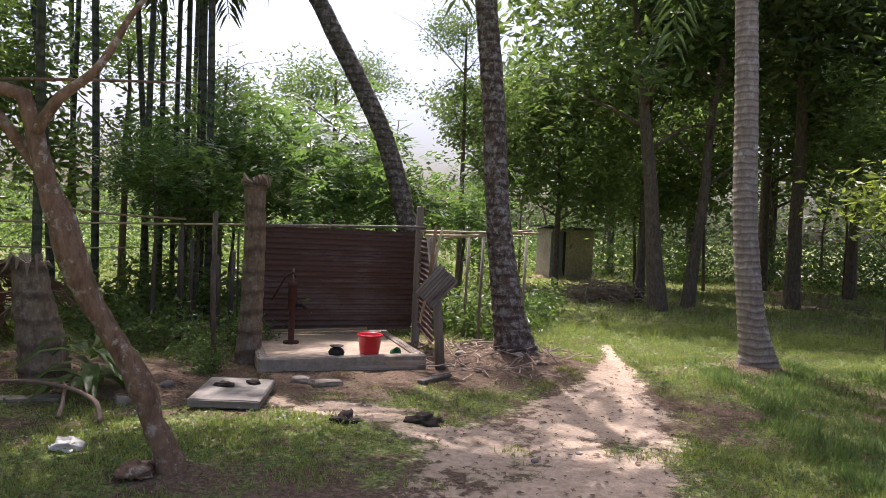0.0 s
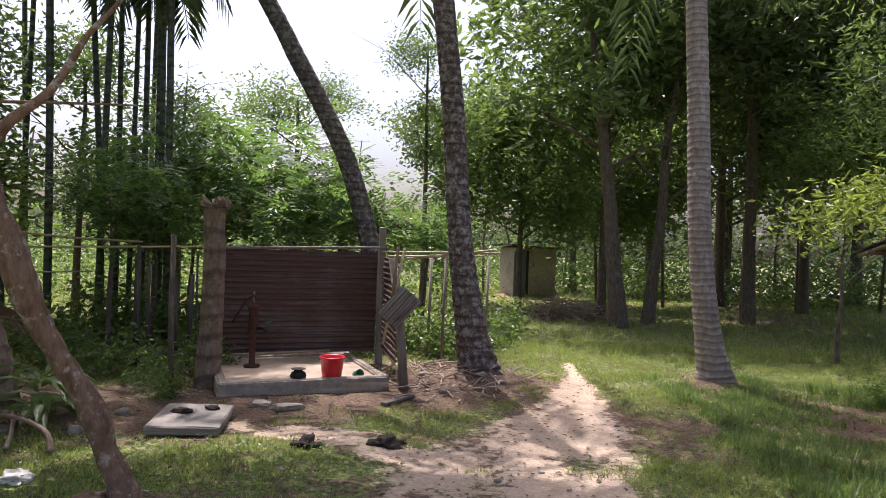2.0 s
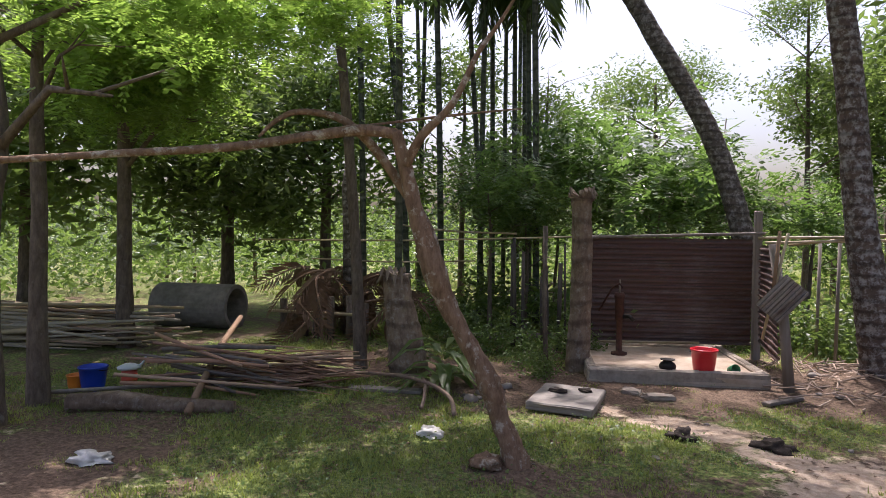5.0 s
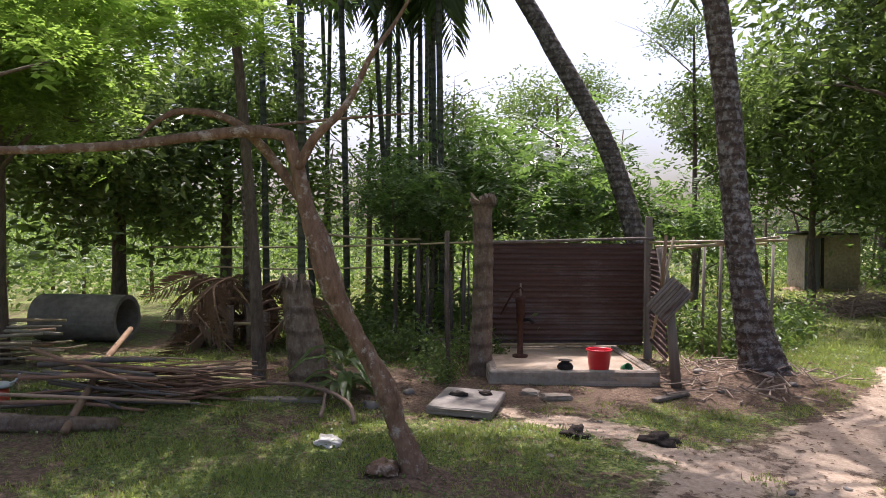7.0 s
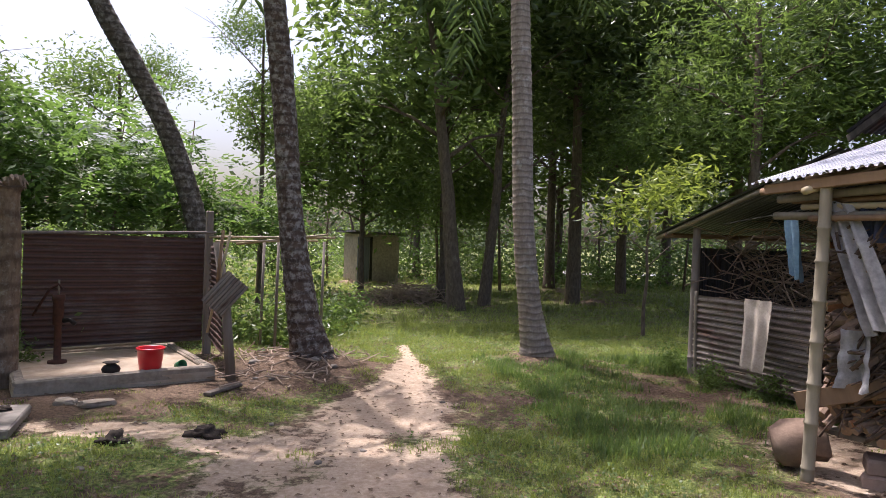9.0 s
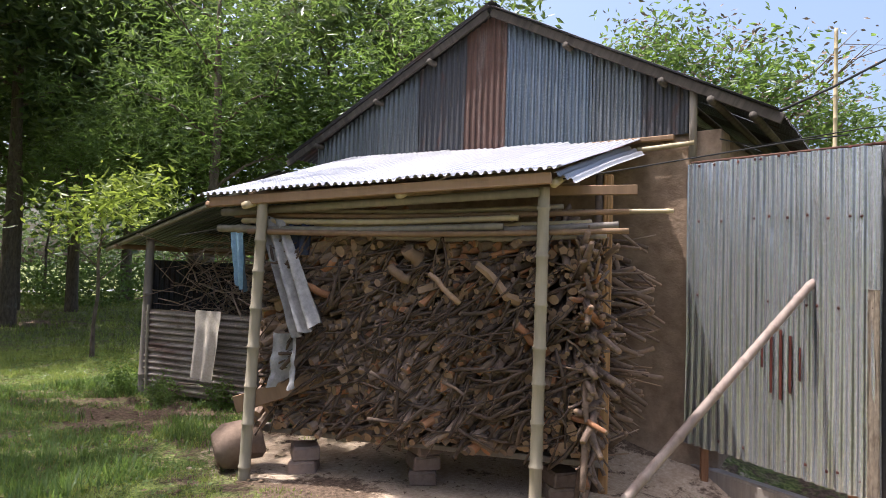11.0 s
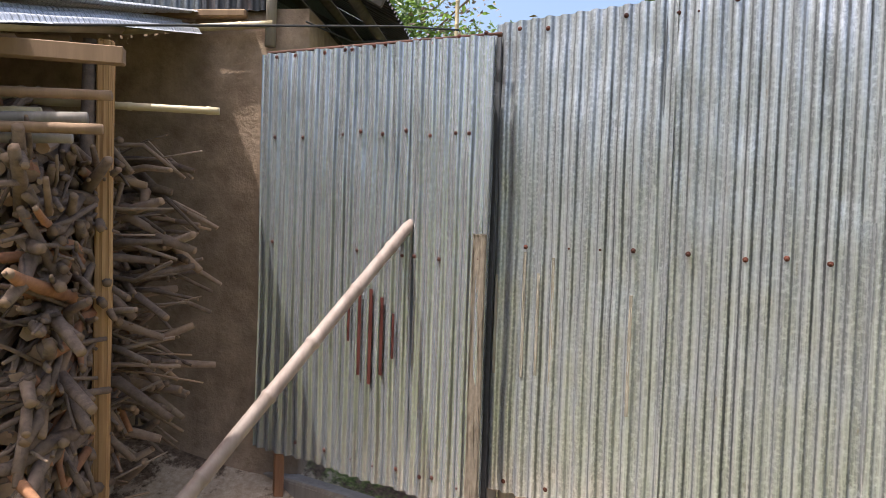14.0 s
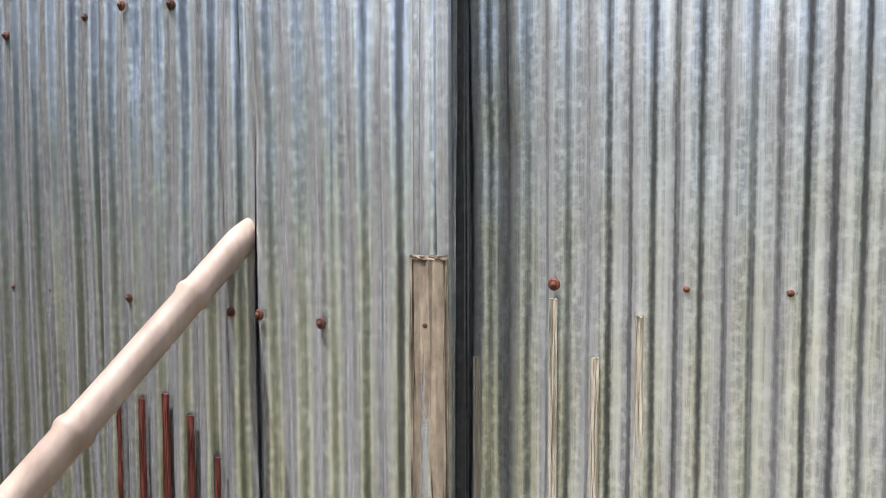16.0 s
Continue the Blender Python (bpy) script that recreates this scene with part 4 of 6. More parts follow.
def cloth(name, label, pts, mat, folds=3, depth=0.03, seed=1, nu=14, nv=18, parent=None):
    """A hanging cloth between four corners (top a, top b, bottom b, bottom a), with folds."""
    a, b, c, d = [Vector(p) for p in pts]
    n = (b - a).cross(d - a).normalized()
    v, f = [], []
    for j in range(nv + 1):
        for i in range(nu + 1):
            s, t = i / nu, j / nv
            p = a.lerp(b, s).lerp(d.lerp(c, s), t)
            w = math.sin(s * math.pi * 2 * folds + seed + 0.8 * t) * depth * (0.4 + 0.8 * t) + 0.5 * depth * noise.noise(Vector((s * 4, t * 5, seed)))
            v.append(tuple(p + n * w + Vector((0, 0, 0.03 * noise.noise(Vector((s * 5, seed, 1))) * t))))
    for j in range(nv):
        for i in range(nu):
            q = j * (nu + 1) + i
            f.append((q, q + 1, q + nu + 2, q + nu + 1))
    n0 = len(v)
    v += [tuple(Vector(p) + n * 0.003) for p in v]
    f += [tuple(n0 + i for i in reversed(q)) for q in f]
    return thing(name, label, "cloth", data=mesh_of(v, f, mat, True))


cloth("hanging_cloth", "beige cloth hung over the rusty tin wall", ((5.12, 6.50, 1.12), (5.17, 6.08, 1.12), (5.12, 6.10, 0.30), (5.06, 6.46, 0.36)), M["cloth_beige"], 2.2, 0.03, 2)
cloth("hanging_towel", "pale blue cloth hanging from a line under the eave", ((4.70, 5.33, 2.02), (4.70, 5.12, 2.03), (4.72, 5.06, 1.38), (4.70, 5.18, 1.46)), M["cloth_blue"], 2, 0.03, 4)


def skewed(*pts):
    return [tuple(SKEW @ Vector(p)) for p in pts]


cloth("hanging_sack", "grey-white woven sack slung beside the firewood", skewed((4.02, 3.86, 2.06), (3.99, 3.62, 2.00), (3.93, 3.24, 1.22), (3.95, 3.46, 1.10)), M["sack"], 2.5, 0.05, 5)
cloth("folded_sack", "dirty white plastic sack lying under the hanging one", skewed((4.05, 3.72, 1.12), (4.02, 3.46, 1.12), (4.01, 3.44, 0.72), (4.05, 3.74, 0.70)), M["sack"], 1.5, 0.07, 8)
cloth("dark_garment", "dark navy garment hanging behind the bamboo post", skewed((4.04, 3.60, 2.0), (4.03, 3.38, 2.0), (4.02, 3.40, 1.74), (4.04, 3.58, 1.72)), M["cloth_navy"], 2, 0.03, 9)
thing("clothes_line", "thin line strung under the eave", "line", data=mesh_of(*tube([(5.05, 6.9, 1.98), (4.7, 5.3, 2.04), (4.3, 4.1, 2.06), (3.93, 3.8, 2.02)], 0.006, 5), M["wire"], True))

# ---- tin gate and fence ----


def nail_mesh():
    bm = bmesh.new()
    bmesh.ops.create_cone(bm, cap_ends=True, segments=12, radius1=0.012, radius2=0.009, depth=0.004)
    g = bmesh.ops.create_uvsphere(bm, u_segments=8, v_segments=5, radius=0.006)
    bmesh.ops.translate(bm, vec=(0, 0, 0.003), verts=g["verts"])
    me = bpy.data.meshes.new("nail")
    bm.to_mesh(me)
    bm.free()
    me.materials.append(M["nail"])
    return me


NAIL = nail_mesh()
FDIR = (FENCE_B - FENCE_A).normalized()
FOUT = Vector((-FDIR.y, FDIR.x, 0))
if FOUT.x > 0:
    FOUT = -FOUT
fence = thing("tin_fence", "tall fence of galvanised corrugated sheets with rusty nails", "fence")
rf = random.Random(5)
steps = [-0.075, 0.77]
FENCE_NAILS = (0.12, 0.33, 0.55, 0.70, 0.92, 1.12, 1.30, 1.47, 1.64)
while steps[-1] < (FENCE_B - FENCE_A).length:
    steps.append(steps[-1] + 0.76)
for k, (a, b) in enumerate(zip(steps, steps[1:])):
    w = b - a + 0.05
    o = FENCE_A + FDIR * a - FOUT * (0.004 * (k % 2))
    h = 2.375 - 0.012 * k
    z0 = 0.295 + 0.006 * k
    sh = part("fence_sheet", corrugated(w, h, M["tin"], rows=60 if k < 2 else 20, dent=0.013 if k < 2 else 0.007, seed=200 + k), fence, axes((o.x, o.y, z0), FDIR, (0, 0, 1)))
    for at in (q for q in FENCE_NAILS if a <= q < b - 0.02):
        s = -1 if FOUT.dot(FDIR.cross(Vector((0, 0, 1)))) > 0 else 1
        x = (round((at - a) / 0.076 - (0.25 if s > 0 else 0.75)) + (0.25 if s > 0 else 0.75)) * 0.076
        part("nail", NAIL, sh, pose(x, s * 0.012, 1.545 - z0 + rf.uniform(-0.01, 0.01), -90 if s > 0 else 90, 0, 0))
    for zz, cnt in ((h - 0.06, 4), (1.25, 0 if k < 2 else 5), (0.07, 4)):
        for q in range(cnt):
            rib = int((q + 0.5 + rf.uniform(-0.3, 0.3)) * w / cnt / 0.076)
            x = (rib + 0.25) * 0.076
            s = -1 if FOUT.dot(FDIR.cross(Vector((0, 0, 1)))) > 0 else 1
            x = (rib + (0.25 if s > 0 else 0.75)) * 0.076
            if x < w:
                part("nail", NAIL, sh, pose(x, s * 0.012, zz + rf.uniform(-0.02, 0.02), -90 if s > 0 else 90, 0, 0))
for z in (0.38, 1.545, 2.58):
    p0, p1 = FENCE_A + FDIR * 0.12 - FOUT * 0.06 + Vector((0, 0, z)), FENCE_B - FOUT * 0.06 + Vector((0, 0, z - 0.03))
    part("fence_rail", mesh_of(*tube([p0, p1], 0.03, 7), M["bamboo"], True), fence)
for a in (0.02, 1.75, 3.4):
    p = FENCE_A + FDIR * a - FOUT * 0.11
    part("fence_post", mesh_of(*tube([(p.x, p.y, -0.4), (p.x, p.y, 2.5)], 0.045, 8), M["wood_grey"], True), fence)

GA, GB = Vector((6.47, 1.31, 0)), Vector((5.79, -0.145, 0))
GDIR = (GB - GA).normalized()
GOUT = Vector((-0.905, 0.424, 0))
gate = thing("tin_gate", "closed corrugated tin gate propped with a bamboo pole", "gate")
W = (GB - GA).length
gs = 1 if GOUT.dot(Vector((0, 0, 1)).cross(GDIR)) > 0 else -1
for k, (a, b) in enumerate(((0.0, 0.70), (0.66, 1.16), (1.12, W))):
    o = GA + GDIR * a + GOUT * (0.006 * k)
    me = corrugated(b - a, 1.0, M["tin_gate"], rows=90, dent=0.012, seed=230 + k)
    for v in me.vertices:
        u = (a + v.co.x) / W
        zb, zt = 0.235 - 0.03 * u, 2.655 - 0.08 * u
        v.co.z = zb + (zt - zb) * v.co.z
    sh = part("gate_sheet", me, gate, axes(o, GDIR, (0, 0, 1)))
    for row, cnt in ((0.98, 4), (0.785, 3), (0.52, 3), (0.03, 3)):
        for q in range(cnt):
            rib = int((q + 0.5 + rf.uniform(-0.3, 0.3)) * (b - a) / cnt / 0.076)
            x = (rib + (0.25 if gs > 0 else 0.75)) * 0.076
            u = (a + x) / W
            zb, zt = 0.235 - 0.03 * u, 2.655 - 0.08 * u
            part("nail", NAIL, sh, pose(x, gs * 0.013, zb + (zt - zb) * (row + 0.02 * u) + rf.uniform(-0.02, 0.02), -90 if gs > 0 else 90, 0, 0))
# folded edge strip with a muddy lower half, frame timbers behind
e = GB - GDIR * 0.042 + GOUT * 0.014
part("edge_strip", slab(0.075, 0.010, 2.36, 0.004, 0.003, mat=M["tin_gate"]), gate, axes((e.x, e.y, 0.21), GDIR, (0, 0, 1)))
part("mud_smear", slab(0.066, 0.004, 1.38, 0.001, 0.005, 3, M["dried_mud"], 7), gate, axes((e.x + GOUT.x * 0.014, e.y + GOUT.y * 0.014, 0.22), GDIR, (0, 0, 1)), "dried brown mud along the gate edge")
for z in (0.35, 1.4, 2.45):
    p0, p1 = GA + GDIR * 0.1 - GOUT * 0.05 + Vector((0, 0, z)), GB - GDIR * 0.08 - GOUT * 0.05 + Vector((0, 0, z - 0.1))
    part("rail", mesh_of(*tube([p0, p1], 0.028, 7), M["wood"], True), gate)
for u in (0.12, 0.88):
    p = GA + GDIR * (W * u) - GOUT * 0.03
    part("foot_post", slab(0.07, 0.06, 0.5, 0.008, 0.003, mat=M["wood_red"]), gate, pose(p.x, p.y, ground_z(p.x, p.y) - 0.03, 0, 0, 25))
p0, p1 = GA - GOUT * 0.05, GB - GOUT * 0.05
part("top_cap", mesh_of(*tube([(p0.x, p0.y, 2.67), (p1.x, p1.y, 2.59)], 0.012, 6), M["iron_rust"], True), gate)
# narrow gap between gate and fence: jamb, and strip with shade painted in
thing("gap_strip", "tin strip behind the gate edge, coloured dark as shade", "tin strip", axes((5.955, -0.075, 0.1), GDIR, (0, 0, 1)), data=slab(0.20, 0.012, 2.52, 0.004, 0.003, 2, M["tin_shade"], 2))
thing("gate_jamb", "dark timber jamb post between gate and fence", "post", pose(5.99, -0.18, -0.3, 0, 0, 25), data=slab(0.07, 0.06, 2.9, 0.01, 0.004, mat=M["wood_grey"]))
# painted red streaks on the gate tin
sm = simple("red_paint", (0.06, 0.012, 0.009), (0.15, 0.04, 0.028), 30, 0.7, 0.3, vec=(1, 1, 0.15))
for k, (off, z, l, w) in enumerate(((0.76, 0.98, 0.26, 0.010), (0.836, 0.80, 0.46, 0.016), (0.912, 0.76, 0.52, 0.018), (0.988, 0.82, 0.42, 0.016), (1.064, 0.92, 0.24, 0.010), (0.874, 0.86, 0.22, 0.008), (0.95, 0.90, 0.20, 0.008))):
    q = GA + GDIR * (off - 0.01) + GOUT * (0.0205 if w > 0.009 else 0.012)
    part("red_streak", slab(w, 0.0025, l, 0.001, 0.0022, k, sm, 6), gate, axes((q.x, q.y, z), GDIR, (0, 0, 1)), "faded red paint streak")
# pale drips of dried mud down the ribs under the fence nails
for a, top, l in ((0.155, 1.52, 0.62), (0.235, 1.42, 0.50), (0.31, 1.50, 0.66), (0.385, 1.46, 0.40), (0.02, 1.40, 0.5), (0.69, 1.35, 0.55)):
    rib = (round((a + 0.075) / 0.076 - 0.75) + 0.75) * 0.076 - 0.075
    q = FENCE_A + FDIR * rib + FOUT * 0.0135
    part("mud_drip", slab(0.012, 0.0016, l, 0.0006, 0.0022, int(a * 100), M["drip"], 7), fence, axes((q.x, q.y, top - l), FDIR, (0, 0, 1)), "pale dried mud streak")
thing("prop_pole", "smooth pale bamboo pole propping the gate shut", "bamboo pole", data=bamboo_mesh([(4.50, 1.345, -0.04), (5.27, 0.805, 0.825), (6.02, 0.285, 1.65)], 0.034, M["prop"], 13, 0.36, 14))

# brick footing under the fence
foot = thing("brick_footing", "low dry-laid wall of mossy mud bricks under the fence", "brick wall")
BR = [slab(0.17, 0.12, 0.125, 0.018, 0.010, i, M["mud_brick"]) for i in range(8)] + [slab(0.34, 0.13, 0.125, 0.018, 0.010, 9 + i, M["mud_brick"]) for i in range(3)]
for row in range(4):
    a = 0.0 + 0.09 * (row % 2)
    while a < 3.9:
        i = rf.randrange(8) if rf.random() < 0.8 or row < 3 else 8 + rf.randrange(3)
        wd = 0.178 if i < 8 else 0.35
        gap = row == 3 and (1.28 < a < 1.55)
        c = FENCE_A + FDIR * (a + wd / 2 + 0.06) + FOUT * (0.02 + rf.uniform(-0.02, 0.02))
        top = 0.285 - 0.005
        if not gap:
            part("brick", BR[i], foot, axes((c.x, c.y, top - 0.131 * (4 - row)), FDIR + Vector((rf.uniform(-0.05, 0.05), rf.uniform(-0.05, 0.05), 0)), (rf.uniform(-0.03, 0.03), rf.uniform(-0.03, 0.03), 1)))
        a += wd
thing("threshold_plank", "worn pale plank lying before the gate", "plank", pose(5.91, 0.30, ground_z(5.91, 0.3) + 0.005, 0, 2, 71), data=slab(0.95, 0.13, 0.05, 0.01, 0.006, 4, M["wood_grey"], 1))
thing("sill_beam", "half-buried timber sill behind the gate foot", "beam", pose(6.27, 0.56, -0.2, 0, 0, 65), data=slab(1.6, 0.12, 0.24, 0.015, 0.006, 5, M["wood_grey"], 1))


thing("cable", "black overhead cable running from the gable", "cable", data=mesh_of(*tube([(6.5, 0.61, 3.04), (7.0, 0.27, 3.32), (7.6, -0.17, 3.71), (8.8, -1.17, 4.66), (11, -3.2, 6.7)], 0.012, 5), M["wire"], True))
thing("wire", "thin slack wire from shed to gate top", "wire", data=mesh_of(*tube([(4.55, 1.72, 2.27), (4.9, 1.55, 2.35), (6.1, 0.4, 2.71), (6.4, 0.1, 2.78)], 0.006, 5), M["wire"], True))
thing("wire", "thin wire above the gate", "wire", data=mesh_of(*tube([(6.5, 1.05, 2.86), (6.9, 0.86, 2.85), (7.5, 0.04, 3.05), (8.2, -0.6, 3.2)], 0.006, 5), M["wire"], True))

# ---- washing place ----
SX = Vector((-0.85 + 2.60, 7.52 - 6.68, 0)).normalized()
SY = Vector((-SX.y, SX.x, 0))
S0 = Vector((-2.62, 6.66, 0))


def on_slab(u, v, z):
    p = S0 + SX * u + SY * v
    return (p.x, p.y, z)


ang = math.degrees(math.atan2(SX.y, SX.x))
plat = thing("washing_platform", "worn concrete washing platform with low kerbs", "platform")
part("base_slab", slab(1.95, 1.9, 0.17, 0.015, 0.006, 1, M["concrete_wet"], 2), plat, pose(*on_slab(0.98, 0.95, -0.04), 0, 0, ang))
for u, v, w, d in ((0.98, 0.05, 1.95, 0.11), (0.06, 1.0, 0.11, 1.78), (1.89, 1.0, 0.11, 1.78), (0.98, 1.86, 1.95, 0.09)):
    part("kerb", slab(w, d, 0.20, 0.02, 0.006, int(u * 9), M["concrete"], 2), plat, pose(*on_slab(u, v, -0.03), 0, 0, ang))

PL, PR = Vector((-3.23, 8.35, 0)), Vector((-1.33, 9.28, 0))
PD = (PR - PL).normalized()
screen = thing("tin_screen", "rusty corrugated tin screen with ribs running sideways", "screen")
for z0, h, mk, off in ((0.19, 0.74, "tin_brown", 0.0), (0.88, 0.74, "tin_rust", 0.012)):
    o = PL - PD * 0.02
    part("tin_sheet", corrugated(h, (PR - PL).length + 0.02, M[mk], 0.076, 0.012, 8, 0.008, int(z0 * 50)), screen,
         axes((o.x + 0.4 * off, o.y - off, z0 + h), (0, 0, -1), PD + Vector((0, 0, 0.012))))
part("corner_post", slab(0.10, 0.09, 2.02, 0.012, 0.006, 3, M["wood_grey"], 1), screen, pose(-1.26, 9.27, -0.02, 0, 0, 26))
part("top_rail", bamboo_mesh([(-3.3, 8.27, 1.62), (-2.3, 8.76, 1.66), (-1.2, 9.25, 1.70)], 0.022, M["wood_grey"], 3), screen)
part("bottom_rail", mesh_of(*tube([(-3.1, 8.28, 0.20), (-1.9, 8.88, 0.22)], 0.018, 6), M["bamboo"], True), screen)
side = thing("side_screen", "narrow corrugated side screen on rough posts", "screen")
QA, QB = Vector((-1.22, 9.18, 0)), Vector((-0.82, 7.68, 0))
qd = QB - QA
part("tin_sheet", corrugated(1.28, qd.length, M["tin_brown"], 0.076, 0.012, 6, 0.012, 77), side, axes((QA.x, QA.y, 1.55), (0, 0, -1), (qd.x, qd.y, -0.02)))
part("front_post", mesh_of(*tube([(-0.68, 7.52, -0.05), (-0.76, 7.53, 0.8), (-0.88, 7.55, 1.58)], [0.06, 0.052, 0.048], 9, 0.06, random.Random(3)), M["wood_grey"], True), side)
part("stick", mesh_of(*tube([(-0.95, 7.45, 0.55), (-0.82, 7.44, 1.2), (-0.72, 7.42, 1.7)], 0.016, 6), M["bamboo"], True), side)
part("stick", mesh_of(*tube([(-0.85, 7.4, 1.05), (-0.80, 7.42, 1.72)], 0.02, 6), M["wood"], True), side)
me = corrugated(0.30, 0.44, M["tin_low"], 0.076, 0.01, 5, 0.02, 91)
part("loose_sheet", me, side, axes((-0.82, 7.38, 1.16), (0.72, 0.1, -0.62), (0.55, 0.05, 0.5)) @ pose(0, 0, -0.3), "small bent grey tin offcut")
for k, (a, b) in enumerate((((-1.25, 9.2, 1.64), (0.45, 9.32, 1.68)), ((-1.15, 9.1, 1.58), (0.2, 9.4, 1.63)), ((-0.9, 9.3, 1.55), (0.35, 9.25, 1.72)))):
    thing("bamboo_rail", "thin bare bamboo rail tied beside the screen", "bamboo pole", group="bamboo rails", data=bamboo_mesh([a, b], 0.018, M["bamboo"], k))
for x, y in ((0.05, 9.35), (-0.35, 9.5), (0.3, 10.2), (-0.6, 10.0)):
    thing("stake", "thin dark stake of a bamboo rail fence", "stake", group="thin stakes", data=mesh_of(*tube([(x, y, -0.05), (x + 0.02, y, 1.62)], 0.022, 6), M["wood_grey"], True))

pump = thing("hand_pump", "dark rusty iron hand pump on the platform", "hand pump", pose(-2.66, 7.86, 0.12))
v, f = tube([(0, 0, 0), (0, 0, 0.04), (0, 0, 0.05), (0, 0, 0.45), (0, 0, 0.46), (0, 0, 0.72), (0, 0, 0.74), (0, 0, 0.80)], [0.10, 0.10, 0.04, 0.038, 0.058, 0.058, 0.07, 0.065], 14)
part("barrel", mesh_of(v, f, M["iron_rust"], True), pump)
part("spout", mesh_of(*tube([(0.05, 0, 0.50), (0.14, -0.02, 0.51), (0.19, -0.02, 0.46)], [0.03, 0.026, 0.026], 9), M["iron"], True), pump)
part("handle", mesh_of(*tube([(0.04, 0, 0.86), (0, 0, 0.92), (-0.10, 0, 0.86), (-0.28, 0.02, 0.55)], [0.012, 0.018, 0.015, 0.014], 7), M["iron_rust"], True), pump)
part("rod", mesh_of(*tube([(0, 0, 0.79), (0, 0, 0.97)], 0.012, 7), M["bamboo_grey"], True), pump)


def turned_mesh(prof, mat, sides=24):
    v = [(max(r, 0.0005) * math.cos(2 * math.pi * k / sides), max(r, 0.0005) * math.sin(2 * math.pi * k / sides), z) for r, z in prof for k in range(sides)]
    f = [(i * sides + k, i * sides + (k + 1) % sides, (i + 1) * sides + (k + 1) % sides, (i + 1) * sides + k) for i in range(len(prof) - 1) for k in range(sides)]
    return mesh_of(v, f, mat, True)


def bottle():
    prof = [(0.0, 0), (0.033, 0), (0.035, 0.01), (0.033, 0.08), (0.035, 0.15), (0.03, 0.18), (0.014, 0.21), (0.013, 0.23), (0.0, 0.232)]
    n = Nodes("bottle_plastic", 0.15, 0, 0.5)
    n.b.inputs["Transmission Weight"].default_value = 0.8
    return turned_mesh(prof, n.done((0.35, 0.62, 0.45)), 14)


thing("plastic_bottle", "crushed pale green plastic bottle on the sand", "bottle", pose(5.42, -0.02, ground_z(5.42, -0.02) + 0.03, 0, 80, 100), data=bottle())


def bucket(name, label, at, mat, s=1.0, group=""):
    b = thing(name, label, "bucket", at, group)
    prof = [(0.0, 0), (0.105, 0), (0.11, 0.01), (0.125, 0.12), (0.14, 0.245), (0.15, 0.25), (0.152, 0.265), (0.143, 0.27), (0.136, 0.262), (0.12, 0.12), (0.104, 0.02), (0.0, 0.018)]
    part("body", turned_mesh([(r * s, z * s) for r, z in prof], mat), b)
    pts = [(0.15 * s * math.cos(a), 0.15 * s * math.sin(a), 0.235 * s - 0.02 * s * math.sin(a)) for a in np.linspace(-0.1, math.pi + 0.1, 14)]
    part("handle", mesh_of(*tube(pts, 0.005, 5), M["iron"], True), b)
    return b


bucket("bucket", "bright red plastic bucket standing on the concrete platform", pose(-1.52, 7.34, 0.13, 0, 0, 30), M["plastic_red"], 1.0)
pot = thing("water_pot", "small round dark metal water pot on the platform", "pot", pose(-1.87, 7.16, 0.13))
part("body", turned_mesh([(0, 0), (0.05, 0), (0.085, 0.03), (0.095, 0.065), (0.075, 0.10), (0.045, 0.115), (0.05, 0.125), (0.082, 0.135), (0.082, 0.14), (0.045, 0.13), (0.0, 0.125)], M["iron"]), pot)
thing("green_mug", "small dark green plastic mug lying on the kerb", "mug", pose(-1.27, 7.55, 0.15, 70, 0, 40), data=turned_mesh([(0, 0), (0.05, 0), (0.055, 0.10), (0.05, 0.10), (0.045, 0.01), (0, 0.01)], M["plastic_green"]))

lid = thing("concrete_slab", "thick grey concrete slab lying on the grass", "slab", pose(-2.40, 5.55, 0.0, 2, 1, 10))
part("plate", slab(0.62, 0.74, 0.08, 0.012, 0.004, 4, M["concrete_grey"], 2), lid, pose(0, 0, 0.03))
for x, y, s in ((-0.12, 0.05, 0.07), (0.10, 0.22, 0.06)):
    thing("dung_cake", "dark dried dung on the concrete slab", "dung", pose(-2.40 + x, 5.55 + y, 0.125), group="dung cakes", data=lump(s, M["dung"], (1.2, 0.9, 0.4), 0.5, int(s * 1000)))
for x, y, s in ((-0.56, 5.28, 0.10), (-1.22, 5.10, 0.09)):
    thing("dung_pat", "dark brown dung pat on the bare ground", "dung", pose(x, y, ground_z(x, y) + 0.01), group="dung pats", data=lump(s, M["dung"], (1.15, 0.9, 0.6), 1.1, int(x * 30)))
rs = random.Random(31)
for k in range(46):
    if k < 14:
        x, y = rs.uniform(-3.4, -2.2), rs.uniform(5.2, 6.1)
    elif k < 30:
        x, y = rs.uniform(-0.6, 0.5), rs.uniform(7.4, 9.6)
    else:
        x, y = rs.uniform(-4, 3.5), rs.uniform(3.2, 6.5)
    s = rs.uniform(0.02, 0.06) * (1.3 if k < 30 else 0.6)
    thing("stone", "rough brown stone lying on the earth", "stone", pose(x, y, ground_z(x, y) + s * 0.2, 0, 0, rs.uniform(0, 360)), group="scattered stones", data=lump(s, M["stone"], (1.3, 0.9, 0.6), 0.5, k, 2))
for x, y, w, a in ((-1.75, 6.35, 0.30, 40), (-2.05, 6.42, 0.18, 10)):
    thing("concrete_chip", "broken flat piece of pale concrete in the grass", "rubble", pose(x, y, 0.0, 0, 4, a), group="concrete chips", data=slab(w, 0.16, 0.05, 0.012, 0.012, int(w * 50), M["concrete"], 1))
